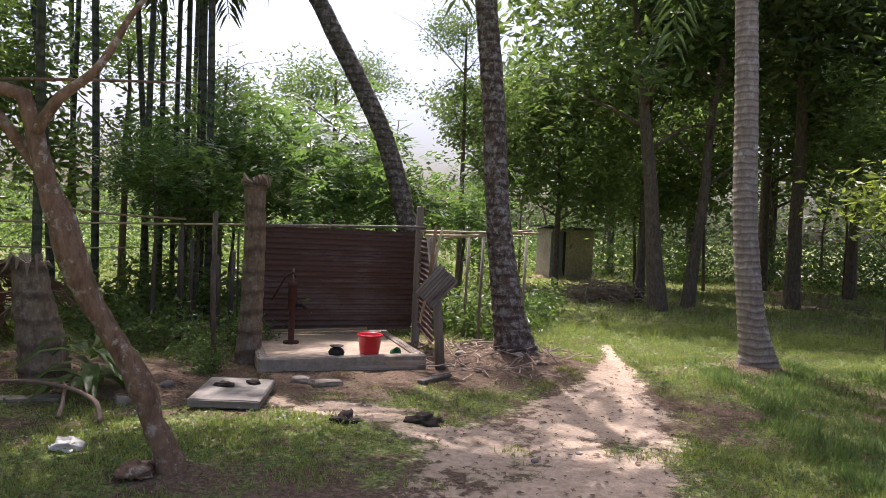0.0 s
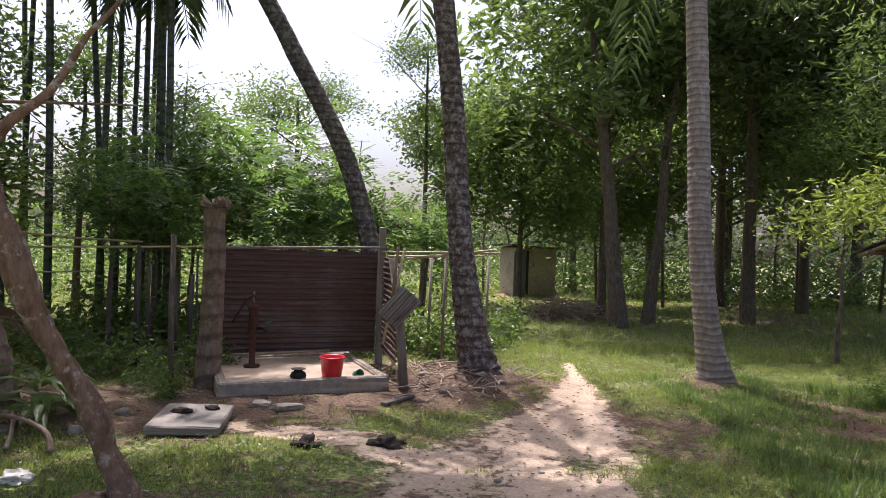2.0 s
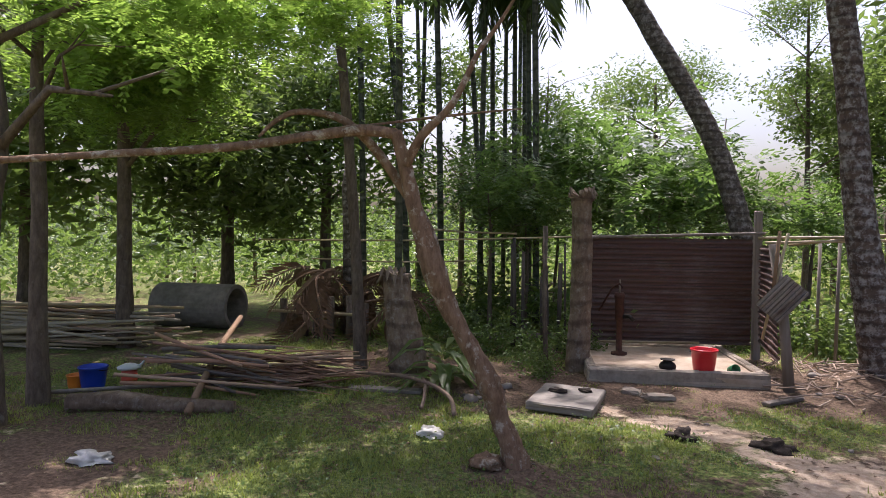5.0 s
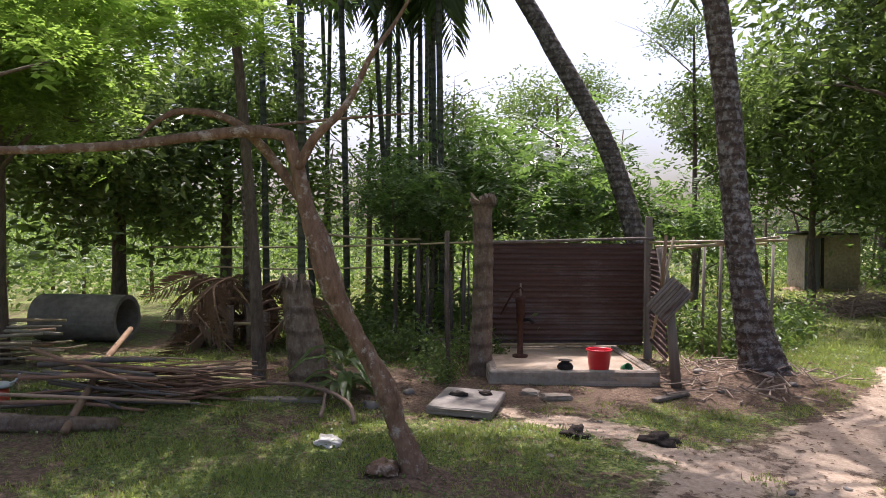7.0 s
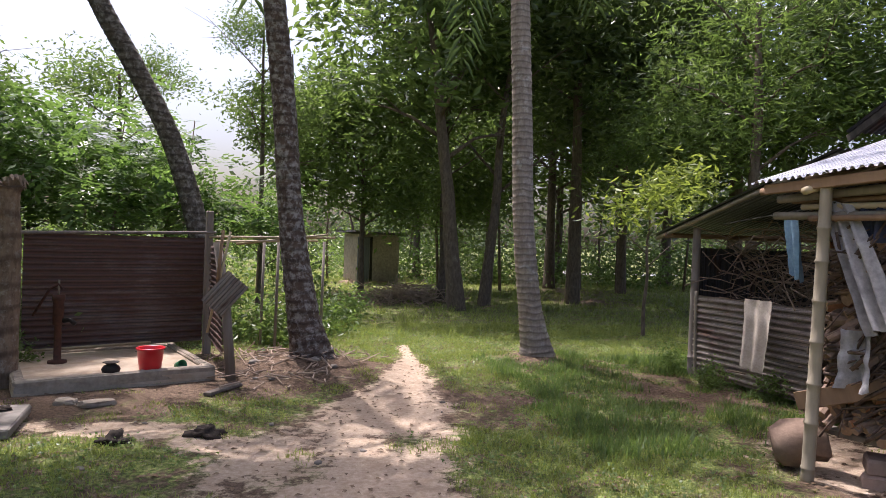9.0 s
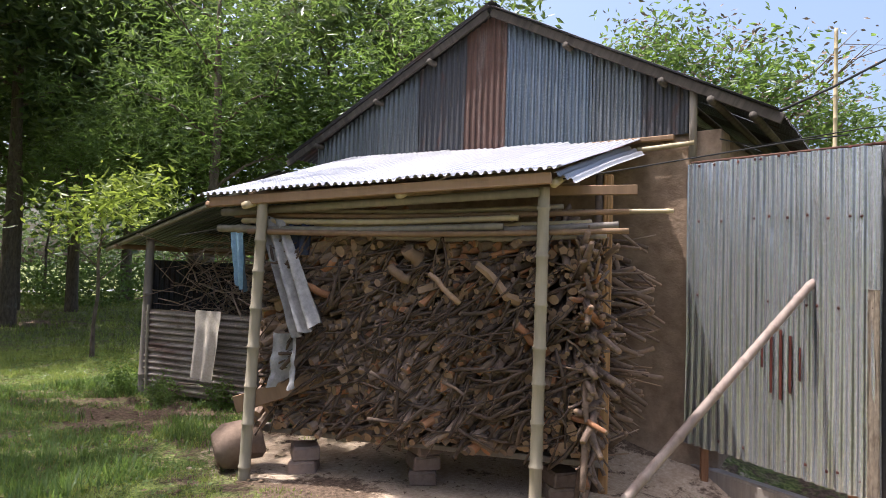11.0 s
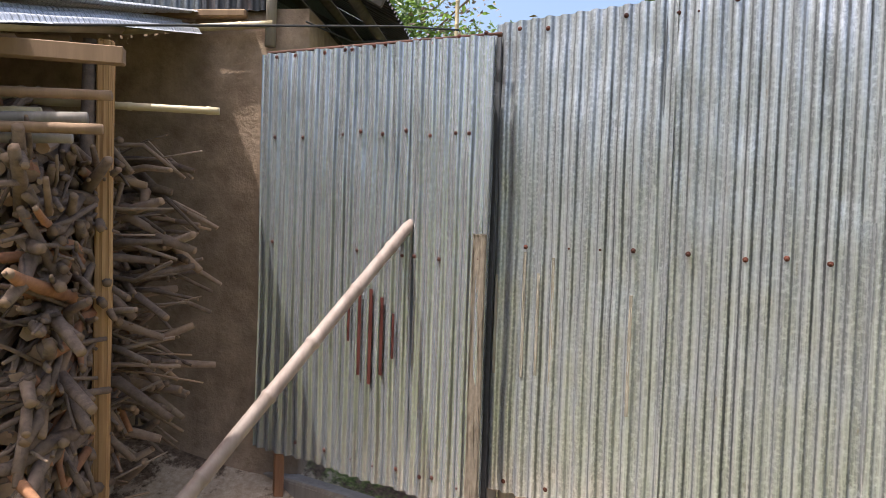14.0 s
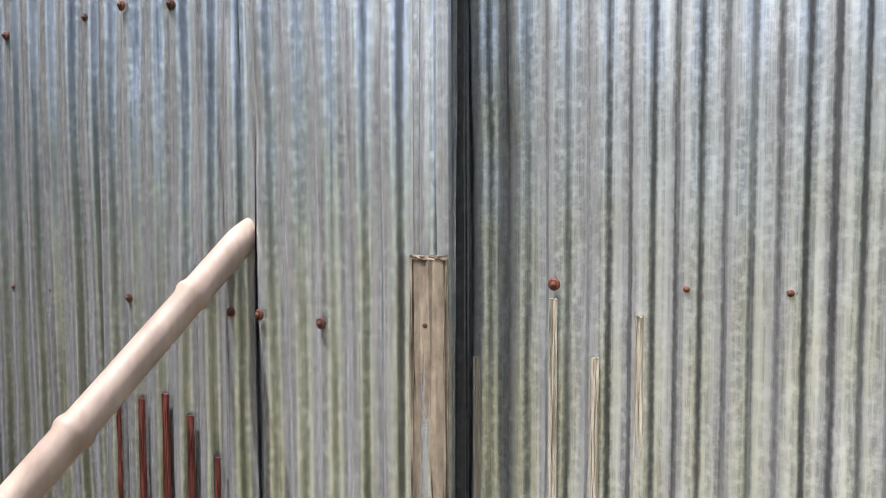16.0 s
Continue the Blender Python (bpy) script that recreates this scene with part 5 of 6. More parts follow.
thing("short_plank", "short pale plank lying by the post", "plank", pose(-0.68, 6.95, 0.0, 0, 0, 62), data=slab(0.55, 0.09, 0.035, 0.006, 0.003, 1, M["wood_grey"]))


def rag(x, y, s, seed, label, mat):
    me = lump(s, mat, (1.3, 1.0, 0.45), 0.9, seed, 3)
    thing("rag", label, "rag", pose(x, y, ground_z(x, y) + 0.02, 0, 0, seed * 40), data=me)


rag(-2.98, 4.06, 0.10, 3, "crumpled white rag on the ground", M["cloth_white"])
rag(-4.62, 2.16, 0.10, 5, "crumpled off-white rag on the bare earth", M["cloth_white"])

# ---- rails and logs left of the platform ----
for k, (a, b, r0) in enumerate((((-9.5, 7.9, 1.50), (-3.2, 8.5, 1.64), 0.016), ((-6.6, 8.2, 1.80), (-4.5, 8.5, 1.66), 0.016), ((-8.8, 8.6, 1.15), (-5.5, 9.0, 1.2), 0.014))):
    thing("bamboo_rail", "long thin bamboo rail between the palm stems", "bamboo pole", group="long rails", data=bamboo_mesh([a, ((a[0] + b[0]) / 2, (a[1] + b[1]) / 2, (a[2] + b[2]) / 2 - 0.04), b], r0, M["bamboo"], k))
thing("fallen_log", "long pale fallen log among the weeds", "log", data=mesh_of(*tube([(-5.0, 8.3, 0.06), (-4.5, 8.75, 0.07), (-4.0, 9.2, 0.06)], 0.055, 9, 0.05, random.Random(2)), M["wood_grey"], True))
for k in range(11):
    x = -7.2 + 0.28 * k + rs.uniform(-0.1, 0.1)
    thing("picket", "thin leaning bamboo picket behind the palms", "picket", group="leaning pickets",
          data=mesh_of(*tube([(x, 12.0 + 0.1 * k, 0.0), (x + 0.8, 12.4, 0.55 + 0.03 * k)], 0.03, 6), M["bamboo"], True))
pole = thing("thin_pole", "thin upright pole wrapped by a climbing plant", "pole", data=mesh_of(*tube([(-3.1, 6.62, -0.05), (-3.14, 6.62, 0.9), (-3.12, 6.58, 1.75)], 0.028, 7), M["bark"], True))
for k in range(9):
    x, y = -3.35 - 0.13 * k, 8.15 + rs.uniform(-0.1, 0.3)
    thing("stick", "rough upright stick of the old fence", "stick", group="fence sticks", data=mesh_of(*tube([(x, y, -0.05), (x + rs.uniform(-0.05, 0.05), y, rs.uniform(1.0, 1.75))], rs.uniform(0.015, 0.035), 6), M["wood_dark"], True))

# ---- left yard clutter ----
ring = thing("concrete_pipe", "large grey concrete pipe lying on the grass", "pipe")
p0, p1 = Vector((-10.35, 6.5, 0.36)), Vector((-9.0, 7.0, 0.36))
ro, ri = 0.38, 0.31
v, f = [], []
N = 32
ax = (p1 - p0).normalized()
sd = Vector((0, 0, 1)).cross(ax).normalized()
for p, r in ((p0, ro), (p1, ro), (p1, ri), (p0, ri)):
    for k in range(N):
        a = 2 * math.pi * k / N
        v.append(tuple(p + sd * (r * math.cos(a)) + Vector((0, 0, r * math.sin(a)))))
for q in range(4):
    for k in range(N):
        a, b = q * N + k, q * N + (k + 1) % N
        c, d = ((q + 1) % 4) * N + (k + 1) % N, ((q + 1) % 4) * N + k
        f.append((a, b, c, d))
part("shell", mesh_of(v, f, M["concrete_grey"]), ring)


def stick_heap(name, label, cat, n, centre, spread, along, length, rad, mats, seed, group, height, wild=0.22):
    r = random.Random(seed)
    clear = ((-6.75, 3.15), (-6.61, 3.25), (-6.71, 3.70))
    al = Vector(along).normalized()
    ac = Vector((-al.y, al.x, 0))
    for k in range(n):
        u = r.gauss(0, 0.4)
        c = Vector(centre) + ac * (u * spread[1]) + al * r.uniform(-spread[0], spread[0]) + Vector((0, 0, 0.03 + max(0, height * (1 - abs(u))) * r.random()))
        d = (al + ac * r.gauss(0, wild) + Vector((0, 0, r.gauss(0, 0.05)))).normalized() * length * r.uniform(0.5, 1.0) / 2
        rr = rad * r.uniform(0.6, 1.3)
        if min(math.hypot(px - (c - d * s).x, py - (c - d * s).y) for px, py in clear for s in (-1, -0.5, 0, 0.5, 1)) < 0.30:
            continue
        bow = Vector((0, 0, r.uniform(-0.03, 0.05))) + ac * r.gauss(0, 0.05)
        thing(name, label, cat, group=group, data=mesh_of(*tube([c - d, c + bow, c + d], [rr, rr * 0.9, rr * 0.6], 6), M[r.choice(mats)], True))


stick_heap("bamboo_stick", "grey split bamboo in a low heap on the grass", "bamboo pole", 60, (-9.4, 4.4, 0), (0.5, 0.6), (1, 0.55, 0), 2.8, 0.028, ("bamboo_grey", "frond_dry", "bamboo"), 41, "bamboo heap", 0.62, 0.12)
stick_heap("dry_stalk", "dry brown palm stalk in a spread heap", "stalk", 95, (-6.05, 3.75, 0), (0.7, 0.55), (1, 0.42, 0), 1.9, 0.022, ("stalk_red", "frond_dry", "wood_grey", "stalk_red"), 42, "stalk heap", 0.46, 0.3)
stick_heap("dry_stalk", "reddish dry palm rib fanned out on the heap", "stalk", 90, (-5.15, 4.55, 0), (0.45, 0.4), (1, 0.75, 0), 1.3, 0.012, ("frond_dry", "stalk_red", "stalk_red"), 43, "fanned ribs", 0.42, 0.5)
thing("long_pole", "smooth brown pole resting across the heap", "pole", data=mesh_of(*tube([(-4.95, 3.18, 0.06), (-6.2, 4.5, 0.34), (-7.5, 5.85, 0.42)], 0.035, 9), M["wood"], True))
thing("thick_log", "thick dark palm log lying on the ground", "log", data=mesh_of(*tube([(-6.05, 2.72, 0.07), (-5.7, 2.98, 0.09), (-5.3, 3.17, 0.07), (-4.75, 3.52, 0.06)], [0.085, 0.09, 0.075, 0.06], 11, 0.10, random.Random(9)), M["stump_bark"], True))
thing("curved_stalk", "curved dry palm stalk arching over the ground", "stalk", data=mesh_of(*tube(*spline([(-5.3, 4.6, 0.12), (-4.4, 5.0, 0.16), (-3.7, 4.9, 0.20), (-3.25, 4.75, 0.14), (-3.05, 4.55, 0.03)], [0.012, 0.016, 0.018, 0.02, 0.026], 6), 8), M["log_bark"], True))
thing("curved_stalk", "second dry stalk bent to the ground", "stalk", data=mesh_of(*tube(*spline([(-4.6, 5.2, 0.1), (-3.9, 5.2, 0.15), (-3.55, 4.8, 0.12), (-3.45, 4.6, 0.02)], [0.010, 0.014, 0.016, 0.02], 6), 8), M["log_bark"], True))
thing("flat_board", "flat grey board on the ground beside the stump", "board", pose(-4.2, 5.0, 0.0, 0, 0, 25), data=slab(0.8, 0.16, 0.03, 0.005, 0.003, 3, M["wood_grey"]))
bucket("bucket", "small orange plastic pail on the grass", pose(-6.75, 3.15, 0.0), M["plastic_orange"], 0.62)
bucket("bucket", "deep blue plastic bucket on the grass", pose(-6.61, 3.25, 0.0), M["plastic_blue"], 0.95)
jug = thing("watering_can", "small pale and coral plastic watering can", "watering can", pose(-6.71, 3.70, 0.0, 0, 0, 30))
part("body", turned_mesh([(0, 0), (0.08, 0), (0.085, 0.02), (0.08, 0.12), (0.07, 0.13), (0, 0.13)], M["plastic_coral"]), jug)
part("rim", turned_mesh([(0.05, 0.13), (0.12, 0.14), (0.125, 0.16), (0.06, 0.19), (0, 0.19)], M["plastic_pale"]), jug)
part("spout", mesh_of(*tube([(0.06, 0, 0.15), (0.15, 0, 0.20), (0.19, 0, 0.28)], [0.015, 0.012, 0.012], 7), M["plastic_pale"], True), jug)

# heap of dry palm leaves
rh = random.Random(55)
heap = []
for k in range(46):
    m = pose(-7.1 + rh.gauss(0, 0.42), 7.6 + rh.gauss(0, 0.3), rh.uniform(0.35, 1.05), rh.uniform(-70, 70), rh.uniform(-20, 30), rh.uniform(0, 360))
    heap.append(turned(frond(rh.uniform(0.8, 1.35), 0.16, k, 22, 1.15, 0.5, 0.016), m))
v, f = joined(heap)
thing("dry_frond_heap", "brown heap of withered palm fronds on a low rack", "palm fronds", kind="stuff", data=mesh_of(v, f, M["frond_heap"]))
for k in range(7):
    a = (-7.95 + 0.27 * k, 7.1 + rh.uniform(-0.1, 0.1), 0.0)
    thing("short_post", "short dark post carrying the low rack", "post", group="rack posts", data=mesh_of(*tube([a, (a[0], a[1], rh.uniform(0.35, 0.8))], 0.06, 7), M["bark"], True))
thing("rack_bar", "pale bamboo bar of the low rack", "bamboo pole", data=bamboo_mesh([(-8.2, 7.0, 0.36), (-6.3, 7.1, 0.42)], 0.025, M["bamboo"], 2))
thing("dark_stake", "broad dark weathered trunk post", "post", data=mesh_of(*tube([(-7.0, 7.65, 0), (-7.05, 7.65, 1.6), (-7.1, 7.65, 2.4), (-7.12, 7.65, 2.8)], [0.13, 0.11, 0.09, 0.02], 8, 0.08, random.Random(8)), M["palm_bark_dark"], True))


def stump(name, label, pts, rad, mat, seed):
    s = thing(name, label, "stump")
    p, r = spline(pts, rad, 14)
    rr = random.Random(seed)
    r = [q * (1 + 0.015 * math.sin(i * 2.1) + rr.uniform(-0.02, 0.02)) for i, q in enumerate(r)]
    part("trunk", mesh_of(*tube(p, r, 14, 0.04, rr), mat, True), s)
    top = Vector(p[-1])
    pcs = []
    for k in range(16):
        a = rr.uniform(0, 6.28)
        d = Vector((math.cos(a), math.sin(a), 0))
        pcs.append(tube([top + d * r[-1] * 0.5, top + d * r[-1] * 1.1 + Vector((0, 0, rr.uniform(0.0, 0.1))), top + d * r[-1] * rr.uniform(1.1, 1.5) + Vector((0, 0, rr.uniform(-0.12, 0.14)))], [0.03, 0.025, 0.006], 5))
    v, f = joined(pcs)
    part("torn_sheath", mesh_of(v, f, M["frond_grey"]), s)
    return s


stump("palm_stump", "tall cut palm trunk with a frayed top beside the screen", [(-2.97, 7.22, -0.05), (-2.92, 7.18, 0.7), (-2.88, 7.1, 1.4), (-2.86, 7.02, 1.95), (-2.85, 7.0, 2.1)], [0.16, 0.128, 0.122, 0.115, 0.14], M["stump_bark"], 3)
stump("palm_stump", "short thick grey palm stump with dry leaf bases", [(-4.42, 5.74, -0.05), (-4.47, 5.72, 0.4), (-4.56, 5.7, 0.85), (-4.6, 5.69, 1.15)], [0.24, 0.21, 0.17, 0.15], M["stump_bark"], 4)

# ---- trees ----


def coconut(label, pts, rads, mat, crown_len, seed, root=True):
    t = thing("coconut_palm", label, "palm tree")
    p, r = spline(pts, rads, 22)
    rr = random.Random(seed)
    out = []
    for i, q in enumerate(r):
        out.append(q * (1 + 0.035 * ((i * 0.5) % 1.0 > 0.49) + rr.uniform(-0.025, 0.025)))
    part("trunk", mesh_of(*tube(p, out, 18, 0.02, rr), mat, True), t)
    top = Vector(pts[-1])
    part("crown", palm_crown(20, crown_len, 0.55, seed, M["leaf_palm"], 30, 0.045), t, pose(top.x, top.y, top.z - 0.05))
    if root:
        b = Vector(pts[0])
        pcs = []
        for k in range(26):
            a = rr.uniform(0, 6.28)
            d = Vector((math.cos(a), math.sin(a), 0))
            l = rads[0] * rr.uniform(1.1, 1.9)
            pcs.append(tube([b + d * rads[0] * 0.6 + Vector((0, 0, 0.22)), b + d * l * 0.8 + Vector((0, 0, 0.15)), b + d * l + Vector((0, 0, 0.0))], [0.02, 0.018, 0.008], 5))
        v, f = joined(pcs)
        part("root_mat", mesh_of(v, f, M["bark"]), t)
    return t


coconut("tall coconut palm with dark ringed bark and pale lichen", [(0.22, 8.32, 0.02), (0.18, 8.32, 0.25), (0.08, 8.32, 0.71), (-0.10, 8.31, 1.88), (-0.23, 8.31, 3.36), (-0.41, 8.29, 4.83), (-0.7, 8.3, 7.2), (-0.9, 8.3, 9.4)],
        [0.36, 0.26, 0.20, 0.155, 0.145, 0.14, 0.12, 0.10], M["palm_bark"], 3.6, 1, False)
coconut("straight coconut palm with pale ringed grey trunk", [(3.42, 8.78, 0.0), (3.38, 8.79, 0.25), (3.29, 8.82, 0.79), (3.17, 8.86, 1.97), (3.11, 8.88, 3.46), (3.04, 8.9, 4.95), (2.95, 9.0, 7.4), (2.9, 9.1, 9.6)],
        [0.29, 0.22, 0.165, 0.15, 0.145, 0.14, 0.12, 0.10], M["palm_bark_pale"], 3.4, 2, False)
coconut("slanting dark coconut palm rising behind the tin screen", [(-1.35, 11.1, -0.05), (-1.5, 11.09, 0.5), (-1.76, 11.04, 1.83), (-2.15, 10.97, 3.11), (-2.58, 10.87, 4.02), (-3.1, 10.72, 4.97), (-3.53, 10.59, 5.76), (-5.6, 9.9, 9.3)],
        [0.24, 0.19, 0.17, 0.16, 0.155, 0.15, 0.14, 0.11], M["palm_bark_dark"], 2.6, 3, False)

# slender areca palms
ARECA_CROWN = palm_crown(9, 1.35, 0.42, 60, M["leaf_palm"], 18, 0.06, 1.1)
for k, (x, y, dx, dy, h, r0) in enumerate(((-6.0, 7.6, -0.06, 0, 7.4, 0.055), (-7.64, 10.1, -0.5, -0.3, 8.5, 0.06), (-7.14, 10.5, -0.17, -0.1, 9.0, 0.06), (-6.95, 11.8, -0.3, -0.2, 7.8, 0.055),
                                           (-7.26, 12.8, -0.1, 0, 8.5, 0.055), (-7.04, 12.9, 0, 0, 9.2, 0.05), (-6.35, 12.1, -0.06, 0, 7.2, 0.055), (-7.05, 14.0, -0.1, 0, 8.8, 0.055), (-5.07, 10.5, -0.1, -0.05, 7.6, 0.06),
                                           (-9.7, 13.5, -0.2, -0.1, 8.7, 0.055), (-8.3, 9.5, -0.2, 0, 8.0, 0.06), (-8.9, 12.2, 0.1, 0, 8.6, 0.05), (-5.6, 11.3, -0.1, 0, 7.0, 0.05), (-6.5, 10.9, 0.05, 0, 7.3, 0.055), (-8.0, 15.5, 0, 0, 9, 0.055))):
    t = thing("areca_palm", "slender green-grey areca palm with ringed stem", "palm tree", group="areca palms")
    pts, rad = spline([(x, y, -0.05), (x + dx * 0.3, y + dy * 0.3, h * 0.35), (x + dx * 0.8, y + dy * 0.8, h * 0.7), (x + dx * 1.2, y + dy * 1.2, h)], [r0 * 1.15, r0, r0 * 0.95, r0 * 0.8], 10)
    part("stem", mesh_of(*tube(pts, rad, 9), M["areca_bark"], True), t)
    part("crown", ARECA_CROWN, t, pose(x + dx * 1.2, y + dy * 1.2, h, 0, 0, 47 * k))


def limbs(base, height, r0, seed, reach, count=7, start=0.45, lean=(0, 0), bend=0.1):
    """Trunk with a fan of limbs: (verts, faces) lists of the trunk and of the limbs, and the limb ends."""
    r = random.Random(seed)
    b = Vector(base)
    pts = [b + Vector((0, 0, -0.1))]
    for i in range(1, 6):
        u = i / 5
        pts.append(b + Vector((lean[0] * u + r.uniform(-bend, bend) * u, lean[1] * u + r.uniform(-bend, bend) * u, height * u)))
    rad = [r0 * 1.5, r0 * 1.05, r0 * 0.95, r0 * 0.8, r0 * 0.6, r0 * 0.35]
    sp, sr = spline(pts, rad, 5)
    trunk = tube(sp, sr, 11, 0.05, r)
    out, ends = [], []
    for k in range(count):
        u = start + (0.98 - start) * (k + r.random()) / count
        i = min(int(u * 5), 4)
        p = pts[i].lerp(pts[i + 1], u * 5 - i)
        a = 2.4 * k + r.uniform(-0.4, 0.4)
        l = reach * r.uniform(0.6, 1.0)
        d = Vector((math.cos(a), math.sin(a), 0))
        q = p + d * l * 0.5 + Vector((0, 0, l * r.uniform(0.25, 0.5)))
        e = p + d * l + Vector((0, 0, l * r.uniform(0.35, 0.9)))
        rl0 = r0 * (0.55 - 0.35 * u)
        out.append(tube([p, q, e], [rl0, rl0 * 0.7, rl0 * 0.25], 6))
        ends += [q, e]
        for s in range(2):
            d2 = Vector((math.cos(a + r.uniform(-1, 1)), math.sin(a + r.uniform(-1, 1)), r.uniform(-0.2, 0.6))) * l * 0.5
            out.append(tube([q.lerp(e, 0.3 + 0.4 * s), q.lerp(e, 0.3 + 0.4 * s) + d2 * 0.6, q.lerp(e, 0.3 + 0.4 * s) + d2], [rl0 * 0.4, rl0 * 0.25, rl0 * 0.1], 5))
            ends.append(q.lerp(e, 0.3 + 0.4 * s) + d2)
    return trunk, out, ends


CROWNS = {}


def crown_mesh(key, mat, radii, nclump, nleaf, size, seed, kind="leaf", shell=0.35, spread=0.32, aspect=0.4):
    c = clumps(nclump, np.array(radii), seed, shell)
    s = np.full(len(c), spread) * np.random.RandomState(seed).uniform(0.7, 1.3, len(c))
    if kind == "leaf":
        v, f = leaves(c, s, nleaf, size, seed, aspect)
    else:
        v, f = sprays(c, s, nleaf, size, seed)
    CROWNS[key] = mesh_of(v, f, M[mat], False, "crown_" + key)


crown_mesh("mango_a", "leaf_mango", (2.6, 2.6, 2.4), 110, 5200, 0.24, 1)
crown_mesh("mango_b", "leaf_mango", (2.4, 2.7, 2.2), 105, 4900, 0.24, 2)
crown_mesh("dark_a", "leaf_dark", (3.2, 3.2, 2.6), 110, 4800, 0.26, 3)
crown_mesh("dark_b", "leaf_dark", (3.0, 3.4, 2.4), 105, 4600, 0.26, 4)
crown_mesh("mid_a", "leaf_mid", (2.2, 2.2, 2.0), 90, 4600, 0.22, 5)
crown_mesh("mid_b", "leaf_mid", (1.8, 1.9, 1.5), 70, 2500, 0.20, 6, shell=0.2)
crown_mesh("bright_a", "leaf_sapling", (1.3, 1.3, 1.0), 36, 300, 0.46, 7, "spray")
crown_mesh("bright_b", "leaf_sapling", (1.6, 1.4, 1.1), 42, 340, 0.48, 8, "spray")
crown_mesh("mora", "leaf_bright", (1.7, 2.0, 1.1), 60, 620, 0.40, 9, "spray", spread=0.30)
crown_mesh("shrub_a", "leaf_mid", (0.7, 0.7, 0.55), 30, 900, 0.12, 10, spread=0.16)
crown_mesh("shrub_b", "leaf_mango", (0.9, 0.8, 0.6), 34, 1100, 0.14, 11, spread=0.18)
crown_mesh("yellow", "leaf_yellow", (0.9, 0.9, 0.6), 26, 520, 0.20, 12, spread=0.22, aspect=0.32)
crown_mesh("bamboo_leaf", "leaf_mid", (2.6, 2.6, 3.0), 110, 7500, 0.20, 13, aspect=0.2)


def tree(label, x, y, height, r0, crowns, seed, reach=1.8, group="", start=0.5, lean=(0, 0), name="tree", bark="bark", count=7):
    """Trunk, limbs and crowns; each crown is (mesh key, dx, dy, z, scale)."""
    t = thing(name, label, "tree", group=group)
    tr, lm, ends = limbs((x, y, ground_z(x, y)), height, r0, seed, reach, count, start, lean)
    part("trunk", mesh_of(*tr, M[bark], True), t)
    for k in range(0, len(lm), 3):
        part("limb", mesh_of(*joined(lm[k:k + 3]), M[bark], True), t)
    for i, (key, dx, dy, z, s) in enumerate(crowns):
        ob = part("crown", CROWNS[key], t, pose(x + lean[0] + dx, y + lean[1] + dy, z, 0, 0, 61 * seed + 97 * i))
        ob.scale = (s, s, s * 0.95)
    return t


# mango grove
tree("tall mango tree with a bare lower trunk and dark crown", 3.65, 15.9, 7.5, 0.17, (("mango_a", 0, 0, 7.4, 1.25), ("dark_a", 1.4, 0.5, 9.0, 1.1)), 1, 2.2, "mango grove", 0.45, (-0.9, 0))
tree("slender grove tree with a dark leafy crown", 3.7, 18.6, 7, 0.09, (("mango_b", 0, 0, 6.8, 1.1),), 2, 1.8, "mango grove", 0.5)
tree("forked grove tree leaning over the shade", 4.6, 17.0, 7, 0.13, (("dark_b", 0.4, 0, 8.4, 1.1),), 12, 1.8, "mango grove", 0.4, (0.6, 0))
tree("leafy young mango with low green foliage", 1.4, 19.5, 5.5, 0.08, (("mango_a", 0, 0, 4.4, 1.05), ("mid_a", -0.6, 0.3, 5.9, 0.9), ("mid_b", 0.9, -0.4, 2.9, 0.9)), 3, 1.8, "mango grove", 0.3)
tree("leafy young mango beside the hut", 4.4, 22.5, 5.5, 0.10, (("mango_b", 0, 0, 5.0, 1.25), ("mid_a", 0.5, 0, 3.3, 0.9)), 4, 1.8, "mango grove", 0.3)
tree("tall grove tree with high dark foliage", 9.3, 25.2, 9, 0.18, (("dark_a", -1.2, -1, 7.6, 1.5), ("dark_b", 1, 0, 9.6, 1.4)), 5, 2.6, "mango grove", 0.4)
tree("tall straight grove tree in deep shade", 10.1, 24.4, 9, 0.18, (("dark_b", 1.5, -2.0, 8.0, 1.5), ("dark_a", 0, 0, 10.2, 1.3)), 6, 2.6, "mango grove", 0.45)
tree("grove tree with twin stems in deep shade", 11.3, 22.8, 8, 0.15, (("dark_a", 0.4, -1.5, 7.2, 1.4),), 7, 2.4, "mango grove", 0.4)
tree("far grove tree with a dark crown", 4.7, 31.5, 8, 0.16, (("mango_a", 0, 0, 6.0, 1.5),), 8, 2.2, "mango grove", 0.4)
tree("far grove tree behind the clearing", 8.6, 32.5, 8, 0.2, (("mango_b", 0, 0, 6.4, 1.7), ("dark_a", 0.6, -1, 9.0, 1.4)), 9, 2.2, "mango grove", 0.4)
tree("far grove tree against the bright field", 12.5, 33, 8, 0.2, (("dark_b", 0, 0, 6.6, 1.7),), 10, 2.2, "mango grove", 0.4)
tree("far grove tree with a broad shade crown", 16.5, 29, 9, 0.22, (("dark_a", 0, 0, 6.8, 1.8), ("dark_b", -1, 0, 9.6, 1.5)), 11, 2.2, "mango grove", 0.4)
tree("dense shade tree towering over the grove edge", 7.6, 18.2, 10, 0.16, (("dark_a", 0.2, 0, 7.4, 1.25), ("dark_b", 1.0, 1.2, 9.5, 1.3)), 13, 2.0, "mango grove", 0.5)
